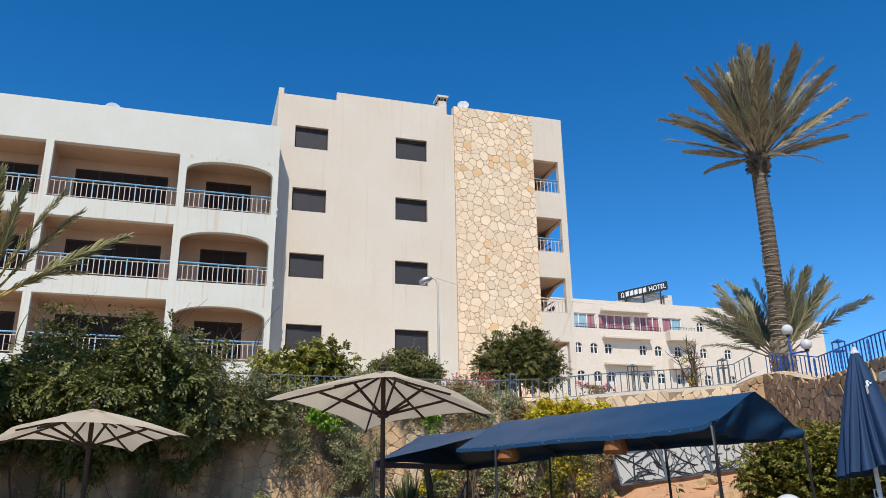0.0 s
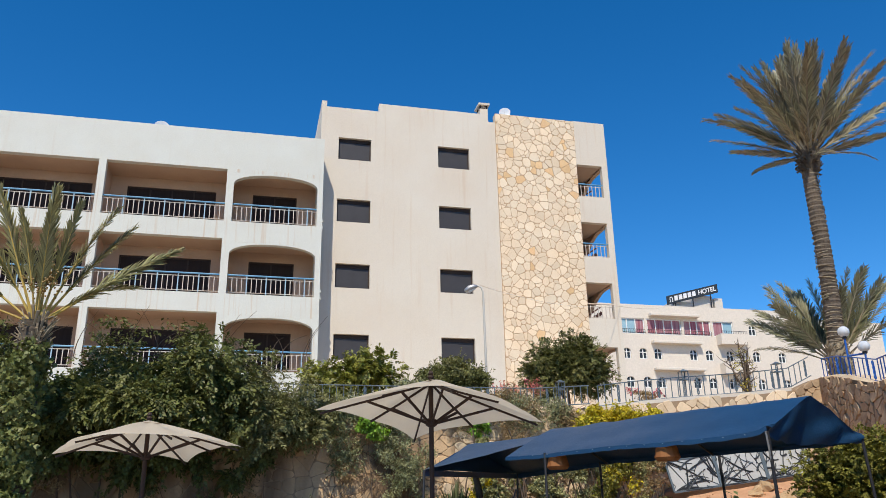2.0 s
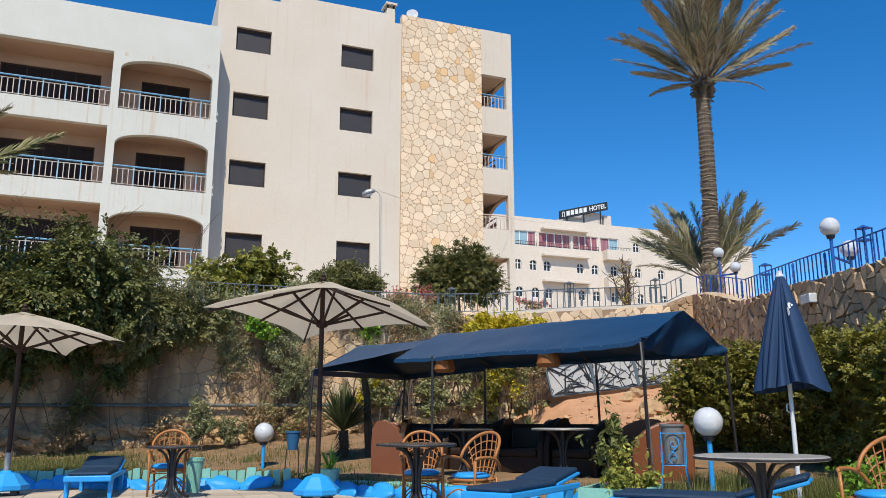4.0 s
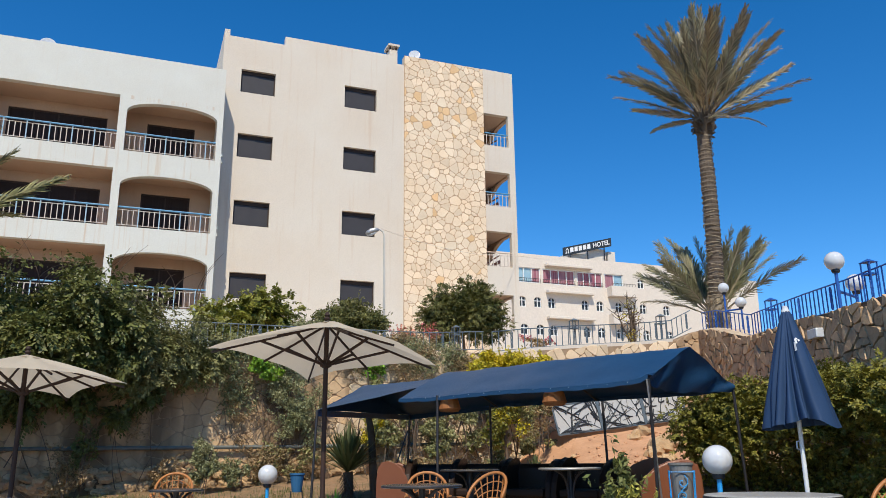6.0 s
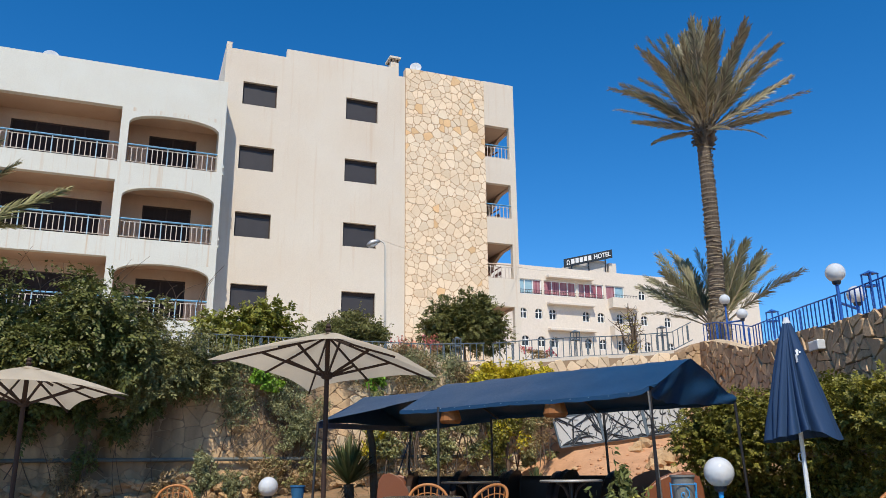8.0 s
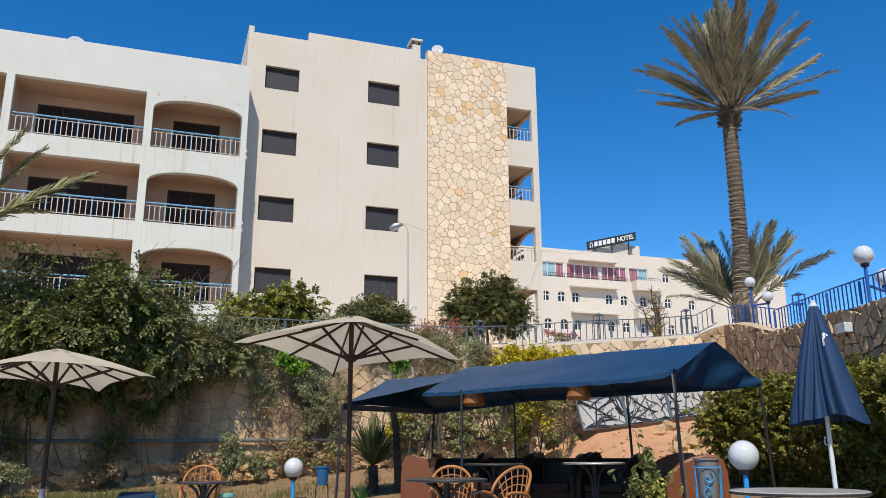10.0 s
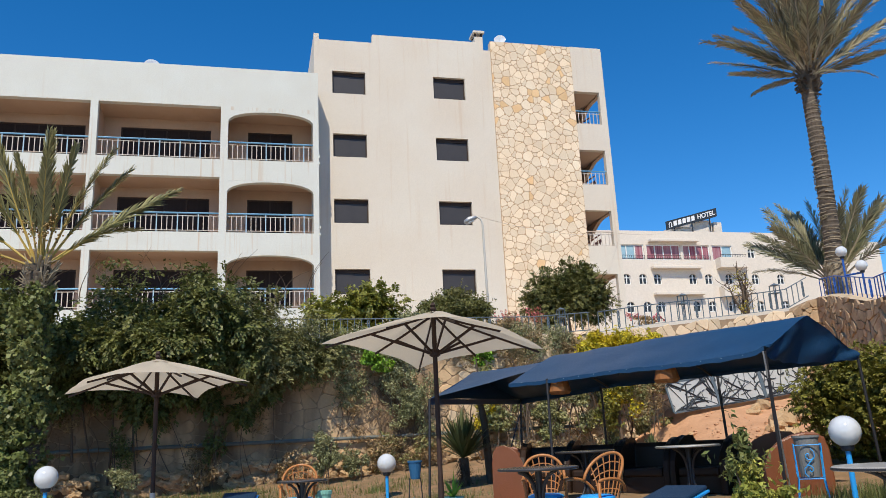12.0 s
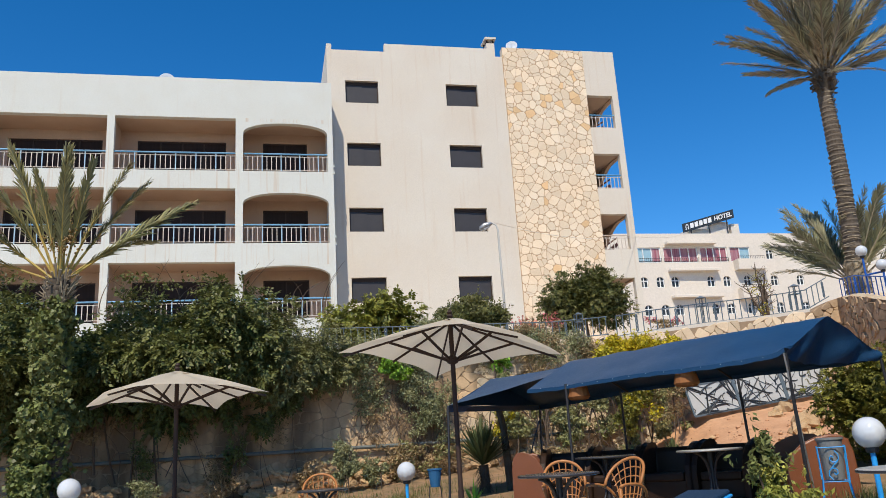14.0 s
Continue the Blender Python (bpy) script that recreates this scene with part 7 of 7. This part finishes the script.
sword_plant("yucca", "spiky green yucca on a short stem in front of the wall", 4.35, 16.9, 0.25, 190, 1.08, YUCCALEAF, 90, 0.62, 0.06)
sword_plant("agave", "small spiky plant in the pale green pot", 3.05, 12.6, 0.33, 16, 0.42, LEAFBRIGHT, 91)
sword_plant("agave", "small spiky plant at the foot of the bank", 9.3, 18.0, 0.8, 40, 0.45, YUCCALEAF, 92)
sword_plant("agave", "small spiky plant at the edge of the bed", -3.9, 15.2, 0.1, 40, 0.4, LEAFBRIGHT, 93)
cac = thing("cactus_stem", "dark upright cactus stem beside the yucca", "plant")
Mesh().tube([(4.92, 16.85, 0.2), (4.88, 16.85, 0.9), (4.84, 16.85, 1.6), (4.76, 16.85, 2.05)], [0.09, 0.085, 0.075, 0.065], 9).make("stem", BARK, cac)
bushes = [("grey_bush", (1.66, 19.4, 1.18), (0.36, 0.34, 0.46), LEAFOLIVE, 11000), ("grey_bush", (2.45, 19.8, 0.8), (0.25, 0.25, 0.35), LEAFOLIVE, 3000), ("grey_bush", (-2.7, 19.2, 0.8), (0.4, 0.35, 0.35), LEAFOLIVE, 1500),
          ("climbing_sprig", (-0.95, 20.2, 1.45), (0.2, 0.15, 0.5), LEAFIVY, 900), ("climbing_sprig", (-3.0, 20.0, 1.3), (0.25, 0.2, 0.6), LEAFDARK, 900), ("low_plant", (-1.2, 19.9, 0.75), (0.5, 0.2, 0.3), LEAFDRY, 900),
          ("low_plant", (-6.0, 18.6, 0.5), (0.7, 0.4, 0.3), LEAFHEDGE, 1800), ("low_plant", (0.9, 20.0, 0.8), (0.4, 0.2, 0.4), LEAFDRY, 700), ("low_plant", (6.6, 18.6, 0.9), (0.6, 0.4, 0.3), LEAFDRY, 1200), ("low_plant", (3.1, 20.0, 1.0), (0.4, 0.25, 0.4), LEAFDRY, 1000),
          ("low_plant", (8.4, 7.6, 0.35), (0.35, 0.3, 0.35), LEAFBRIGHT, 1200), ("low_plant", (-4.3, 16.9, 0.35), (1.0, 0.4, 0.25), LEAFIVY, 2500)]
for i, (nm, c, r, mat, n) in enumerate(bushes):
    t = thing(nm, {"grey_bush": "small grey-green bush at the foot of the wall", "climbing_sprig": "sprig of creeper climbing the shaded wall", "low_plant": "low scrubby plant in the flower bed"}[nm], "plant")
    rng = random.Random(300 + i)
    k = 0.32 if nm == "grey_bush" else 0.45
    B = [(c[0] + rng.gauss(0, r[0] * k), c[1] + rng.gauss(0, r[1] * k), c[2] + rng.gauss(0, r[2] * k), r[0] * 0.55, r[1] * 0.5, r[2] * 0.5) for _ in range(9)]
    foliage("leaves", mat, B, n, 0.06 if nm == "grey_bush" else 0.075, t, 300 + i, 0.45, 0.1)["kind"] = "stuff"
    s = Mesh()
    for q in range(3):
        s.tube([(c[0] + rng.uniform(-0.1, 0.1), c[1], max(0.05, height(c[0], c[1]) - 0.05)), (c[0] + rng.uniform(-0.2, 0.2), c[1], c[2] + r[2] * 0.4)], 0.012, 5)
    s.make("stemwork", TWIG, t)["kind"] = "stuff"
flw = thing("flowering_shrub", "pink and red flowering shrub behind the railing", "shrub")
foliage("blossom", FLOWER, [(7.6, 22.9, 4.85, 0.5, 0.2, 0.25), (8.4, 22.9, 4.95, 0.4, 0.2, 0.25), (10.9, 21.4, 4.6, 0.25, 0.2, 0.15), (11.6, 21.4, 4.55, 0.2, 0.2, 0.12)], 420, 0.065, flw, 94, 0.8, 0.1)["kind"] = "stuff"
foliage("leaves", LEAFDRY, [(7.6, 23.0, 4.6, 0.6, 0.25, 0.35), (8.4, 23.0, 4.6, 0.5, 0.25, 0.35), (11.2, 21.4, 4.45, 0.7, 0.25, 0.15)], 1800, 0.08, flw, 95, 0.5, 0.1)["kind"] = "stuff"
bare = thing("bare_shrub", "nearly leafless twiggy shrub on the wall's edge", "shrub")
mm = Mesh()
rng = random.Random(96)
for dx, dz in ((-0.05, 1.5), (-0.22, 1.2), (0.10, 1.25), (-0.45, 0.95), (0.05, 0.9)):
    p, pts = Vector((14.28 + 0.1 * dx, 20.68, 4.45)), []
    for i in range(9):
        pts.append(p.copy())
        p = p + Vector((dx / 8 + rng.gauss(0, 0.04), rng.gauss(0, 0.03), dz / 8))
    mm.tube(pts, [0.045 - 0.0042 * i for i in range(9)], 6)
    for i in range(2, 9):
        for _ in range(3):
            q = pts[i]
            e = q + Vector((rng.gauss(0, 0.20), rng.gauss(0, 0.1), rng.uniform(0.05, 0.32)))
            mm.tube(bezier(q, q.lerp(e, 0.5) + Vector((rng.gauss(0, 0.05), 0, -0.04)), e, 4), [0.012, 0.011, 0.009, 0.007, 0.004], 4)
mm.make("twigwork", TWIG, bare)["kind"] = "stuff"
foliage("leaves", LEAFYELLOW, [(14.2, 20.6, 4.75, 0.3, 0.15, 0.25), (14.2, 20.7, 5.5, 0.4, 0.2, 0.4)], 220, 0.07, bare, 97, 0.4, 0.1)["kind"] = "stuff"

# grass tufts
def grass(name, label, spots, count, ln, seed):
    rng = np.random.default_rng(seed)
    m = Mesh()
    for _ in range(count):
        x, y, r = spots[rng.integers(len(spots))]
        x, y = x + rng.normal() * r, y + rng.normal() * r
        if y < bed_edge(x) + 0.02:
            continue
        z = height(x, y)
        a, l, t = rng.uniform(0, 6.28), ln * rng.uniform(0.5, 1.3), rng.uniform(0.1, 0.6)
        d = Vector((math.cos(a) * t, math.sin(a) * t, 1)) * l
        s = Vector((-math.sin(a), math.cos(a), 0)) * 0.006
        m.add([(x - s.x, y - s.y, z - 0.02), (x + s.x, y + s.y, z - 0.02), (x + d.x, y + d.y, z + d.z)], [(0, 1, 2)])
    ob = m.make(name, GRASS)
    return tagged(ob, label, "grass", kind="stuff")


SP = [(x, bed_edge(x) + 0.5, 0.35) for x in np.arange(-3, 9.5, 0.5)] + [(8.0, 8.3, 0.5), (8.6, 7.5, 0.6), (7.2, 9.3, 0.5), (2.5, 14.8, 0.4), (1, 17, 1.5), (4, 16.5, 1.2), (1.5, 18.5, 0.5), (2.6, 17.6, 0.3), (0.8, 16.4, 0.3), (3.4, 18.4, 0.4), (3.6, 15.2, 0.3), (9, 9.5, 0.6), (-3.5, 16.8, 0.9)]
grass("grass_tufts", "tufts of green and straw grass in the flower bed", SP, 13000, 0.14, 7)
# grass sown thick here to darken the soil in place of a cast shadow
grass("shade_grass", "dark green grass along the bed by the planks, thick in place of cast shade", [(x, y, 0.4) for x in (-4.5, -3.6, -2.7, -1.8, -0.9, -0.2) for y in (16.4, 17.0, 17.6, 18.4, 19.2)], 16000, 0.13, 9)
grass("lawn_grass", "longer green grass below the closed umbrella", [(8.4, 8.2, 0.35), (8.9, 7.3, 0.6), (8.0, 9.4, 0.4), (8.3, 8.9, 0.5)], 5000, 0.26, 8)
litter = Mesh()
rng = random.Random(55)
for i in range(5200):
    x, y = rng.uniform(-4, 12), rng.uniform(14.5, 20.2)
    if y < bed_edge(x):
        continue
    z = height(x, y) + 0.012
    a, l = rng.uniform(0, 6.28), rng.uniform(0.02, 0.07)
    litter.add([(x, y, z), (x + l * math.cos(a), y + l * math.sin(a), z + 0.008), (x + l * math.cos(a + 0.6), y + l * math.sin(a + 0.6), z + 0.01)], [(0, 1, 2)])
tagged(litter.make("leaf_litter", FIBRE), "dry straw and fallen leaves on the soil", "litter", kind="stuff")

# ---- stones, planks and paving, piece by piece ----
edging = thing("plank_edging", "pale green wooden plank edging round the flower bed", "edging")
rng = random.Random(21)
plank = bpy.data.meshes.new("plank")
pm = Mesh()
pm.add([(-0.07, -0.015, -0.1), (0.07, -0.015, -0.1), (0.07, 0.015, -0.1), (-0.07, 0.015, -0.1), (-0.066, -0.015, 0.24), (0.07, -0.015, 0.255), (0.07, 0.015, 0.255), (-0.066, 0.015, 0.24)],
       [(0, 3, 2, 1), (4, 5, 6, 7), (0, 1, 5, 4), (1, 2, 6, 5), (2, 3, 7, 6), (3, 0, 4, 7)])
plank.from_pydata(pm.v, [], pm.f)
plank.materials.append(TEAL)
x = -5.5
while x < 2.7:
    ob = new("plank", plank)
    ob.parent = edging
    ob.matrix_basis = pose(x, bed_edge(x) - 0.02 + rng.uniform(-0.02, 0.02), 0.05 + rng.uniform(-0.04, 0.03), rng.uniform(-5, 5), rng.uniform(-6, 6), -24) @ Matrix.Diagonal((rng.uniform(0.8, 1.15), 1, 1, 1))
    x += 0.135
kerb = thing("green_kerb", "worn pale green kerb at the front of the canopy floor", "kerb")
for a, b in (((3.35, 12.95), (4.6, 11.75)), ((4.6, 11.75), (6.2, 10.15)), ((6.2, 10.15), (7.6, 8.85))):
    Mesh().beam((*a, 0.06), (*b, 0.06), 0.22, 0.2).make("kerb_stone", TEAL, kerb, bevel=0.02)


def rock_mesh(seed, squash=0.7, fine=3):
    r = random.Random(seed)
    bm = bmesh.new()
    bmesh.ops.create_icosphere(bm, subdivisions=fine, radius=1.0)
    o = Vector((r.uniform(0, 50), r.uniform(0, 50), r.uniform(0, 50)))
    for v in bm.verts:
        d = v.co.normalized()
        k = 1 + 0.35 * noise.noise(d * 1.3 + o) + (0.15 if fine > 2 else 0.55) * noise.noise(d * 3.4 + o)
        v.co = Vector((d.x * k, d.y * k, d.z * k * squash))
    me = bpy.data.meshes.new("rock")
    bm.to_mesh(me)
    if fine > 2:
        me.shade_smooth()
    bm.free()
    return me


painted = [rock_mesh(200 + i, 0.9) for i in range(6)]
for me in painted:
    me.materials.append(SKYBLUE)
border = thing("painted_stone_border", "bright blue painted boulders in front of the flower bed", "stone border")
x = -4.6
while x < 7.6:
    s = rng.uniform(0.15, 0.24)
    ob = new("painted_stone", painted[rng.randrange(6)])
    ob.parent = border
    slope = (bed_edge(x + 0.1) - bed_edge(x - 0.1)) / 0.2
    ob.matrix_basis = pose(x, bed_edge(x) - 0.26 + rng.uniform(-0.06, 0.06), s * 0.18, -28 + rng.uniform(-12, 12), rng.uniform(-14, 14), math.degrees(math.atan(slope)) + rng.uniform(-18, 18)) @ Matrix.Diagonal((s * 1.25, s * 0.45, s * 0.85, 1))
    x += s * rng.uniform(1.4, 2.0) / math.sqrt(1 + slope * slope) + (0.1 if rng.random() < 0.2 else 0)
natural = [rock_mesh(300 + i, 0.75, 2) for i in range(8)]
for me in natural:
    me.materials.append(ROCK)
rub = thing("rubble_foot", "loose pale rubble stones along the foot of the wall", "rubble")
for i in range(290):
    x = rng.uniform(-8, 6.5)
    s = rng.uniform(0.07, 0.16)
    y = 20.46 - abs(rng.gauss(0, 0.05))
    lay = rng.random()
    ob = new("rubble_stone", natural[rng.randrange(8)])
    ob.parent = rub
    ob.matrix_basis = pose(x, y, height(x, y) + s * 0.3 + lay * 0.5 * (y > 20.36), rng.uniform(-25, 25), rng.uniform(-25, 25), rng.uniform(-30, 30)) @ Matrix.Diagonal((s * 1.2, s * 0.6, s, 1))
for x, y, s in ((12.6, 18.6, 0.2), (13.1, 18.9, 0.22), (10.6, 18.4, 0.10), (13.6, 18.3, 0.16), (11.75, 16.6, 0.22), (12.25, 17.0, 0.34), (12.75, 17.3, 0.30), (11.6, 15.8, 0.20)):
    ob = new("boulder", natural[rng.randrange(8)])
    tagged(ob, "pale boulder lying on the clay bank", "boulder", "bank boulders")
    ob.matrix_basis = pose(x, y, height(x, y) + s * 0.3, 10, 5, rng.uniform(0, 360)) @ Matrix.Diagonal((s, s, s, 1))

clod = Mesh()
for i in range(170):
    x, y = rng.uniform(9.3, 15.5), rng.uniform(15.4, 19.2)
    s = 0.015 + 0.07 * rng.random() ** 2
    z = height(x, y)
    clod.lathe((x, y, z - s * 0.3), [(s * 0.8, 0), (s, s * 0.5), (s * 0.5, s * 0.95)], 5)
tagged(clod.make("clay_clods", CLAY), "loose clods of orange clay on the bank", "clods", kind="stuff")

# terrace floor
deck = thing("pavement", "beige and blue paved terrace beside the flower bed", "paving", kind="structure")
mm = Mesh()
mm.add([(-30, -30, -0.012), (30, -30, -0.012), (9.9, 6.0, -0.012), (8, 7.5, -0.012), (6, 9.5, -0.012), (4.5, 11.1, -0.012), (3.3, 12.3, -0.012), (2.4, 13.9, -0.012), (0.4, 14.65, -0.012), (-1.5, 15.6, -0.012), (-30, 26, -0.012)], [tuple(range(11))])
mm.make("bedding", PAVING, deck)
tile = {}
for nm, mat in (("a", PAVING), ("b", PAVEBLUE)):
    me = bpy.data.meshes.new("tile")
    tm = Mesh()
    tm.add([(-0.245, -0.245, -0.02), (0.245, -0.245, -0.02), (0.245, 0.245, -0.02), (-0.245, 0.245, -0.02), (-0.238, -0.238, 0.0), (0.238, -0.238, 0.0), (0.238, 0.238, 0.0), (-0.238, 0.238, 0.0)],
           [(4, 5, 6, 7), (0, 1, 5, 4), (1, 2, 6, 5), (2, 3, 7, 6), (3, 0, 4, 7)])
    me.from_pydata(tm.v, [], tm.f)
    me.materials.append(mat)
    tile[nm] = me
for i in range(-8, 14):
    for j in range(14, 31):
        x, y = 0.5 * i, 0.5 * j
        if y > bed_edge(x) - 0.28 or y < 7.0 or x < -3.8 + 0.0:
            continue
        ob = new("tile", tile["b" if j == 25 and -6 < i < 1 and i != -3 or j == 23 and i in (1, 2, 4) else "a"])
        ob.parent = deck
        ob.location = (x, y, 0.002 * rng.random())

rest = Mesh()
for i in range(-16, 24):
    for j in range(-10, 14):
        x, y = 0.5 * i, 0.5 * j
        rest.add([(x - 0.245, y - 0.245, -0.011), (x + 0.245, y - 0.245, -0.011), (x + 0.245, y + 0.245, -0.011), (x - 0.245, y + 0.245, -0.011),
                  (x - 0.238, y - 0.238, 0.0), (x + 0.238, y - 0.238, 0.0), (x + 0.238, y + 0.238, 0.0), (x - 0.238, y + 0.238, 0.0)],
                 [(4, 5, 6, 7), (0, 1, 5, 4), (1, 2, 6, 5), (2, 3, 7, 6), (3, 0, 4, 7)]) if y < bed_edge(x) - 0.3 else None
rest.make("terrace_tiles", PAVINGMANY, deck)["kind"] = "stuff"

# crazy stone panel of the tower
clad = Mesh().box(10.93, 15.05, TY - 0.05, TY - 0.002, 5.0, 20.0).make("stone_cladding", JOINT, tower, "cream crazy-stone cladding with brown joints")
rng = random.Random(5)
rest, count = Mesh(), 0
for poly in cells(4.12, 15.0, 0.315, 12, 0.58, 0.42):
    up = sum(p[1] for p in poly) / len(poly)
    gold = rng.random() < (0.13 if 10.8 < up < 13.6 else 0.012)
    res = stone_piece(poly, 0.011, 0.016, rng, lambda u, v, o: (10.93 + u, TY - 0.05 - o, 5.0 + v), 1.4, 0.055)
    if not res:
        continue
    if up > 4.2 and not gold:
        rest.add(*res)
    else:
        Mesh().add(*res).make("stone", STONEGOLD if gold else STONE, clad)
rest.make("stone_facing", STONEMANY, clad)["kind"] = "stuff"
# stones of the back retaining wall
many, old, corner, count = Mesh(), Mesh(), Mesh(), 0
for poly in crazy(23.6, 5.2, 0.06, 0.26, 13, 0.8):
    cx = sum(p[0] for p in poly) / len(poly) - 7.0
    lim = back_wall_top(cx) + 0.02
    poly = [(u, min(v, back_wall_top(u - 7.0) + 0.06)) for u, v in poly]
    if sum(p[1] for p in poly) / len(poly) > lim - 0.05:
        continue
    turned = cx > CORNER_X
    res = stone_piece(poly, 0.006, 0.06 if turned else 0.026, rng, lambda u, v, o: (-7.0 + u, 20.52 - o, v))
    if res and turned:
        corner.add(*res)
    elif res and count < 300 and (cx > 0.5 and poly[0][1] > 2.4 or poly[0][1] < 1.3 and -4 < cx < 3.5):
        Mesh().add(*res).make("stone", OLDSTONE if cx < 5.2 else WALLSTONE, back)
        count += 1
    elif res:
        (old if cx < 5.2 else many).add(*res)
corner.make("corner_facing", DARKSTONES, side, "brown stones turning the corner")["kind"] = "stuff"
many.make("stone_facing", CREAMSTONES, back)["kind"] = "stuff"
old.make("stone_facing", OLDSTONES, back, "old stained stones, colour darkened for shade below the hedge")["kind"] = "stuff"
# stones of the brown side wall
brown, shown = Mesh(), 0


def on_side(u, v, o):
    y = 20.6 - u * 0.9286
    return (side_wall_x(y) + 0.03 - o * 0.93, y + o * 0.36, v)


for poly in crazy(15.6 / 0.9286, 4.6, 0.05, 0.17, 14, 0.8):
    poly = [(u, v / 0.92) for u, v in poly]
    poly = [(u, min(v, side_wall_top(20.6 - u * 0.9286) + 0.05)) for u, v in poly]
    cu_ = sum(p[0] for p in poly) / len(poly)
    cv = sum(p[1] for p in poly) / len(poly)
    if cv > side_wall_top(20.6 - cu_ * 0.9286) - 0.03 or cv < 1.6:
        continue
    res = stone_piece(poly, 0.009, 0.06, rng, on_side, 2.3)
    if res:
        vs, fs = res
        fs = [tuple(reversed(f)) for f in fs]
        if cv > 2.4 and 3.5 < cu_ < 13.0 and shown < 300:
            Mesh().add(vs, fs).make("stone", DARKSTONE, side)
            shown += 1
        else:
            brown.add(vs, fs)
brown.make("lower_stones", DARKSTONES, side)["kind"] = "stuff"
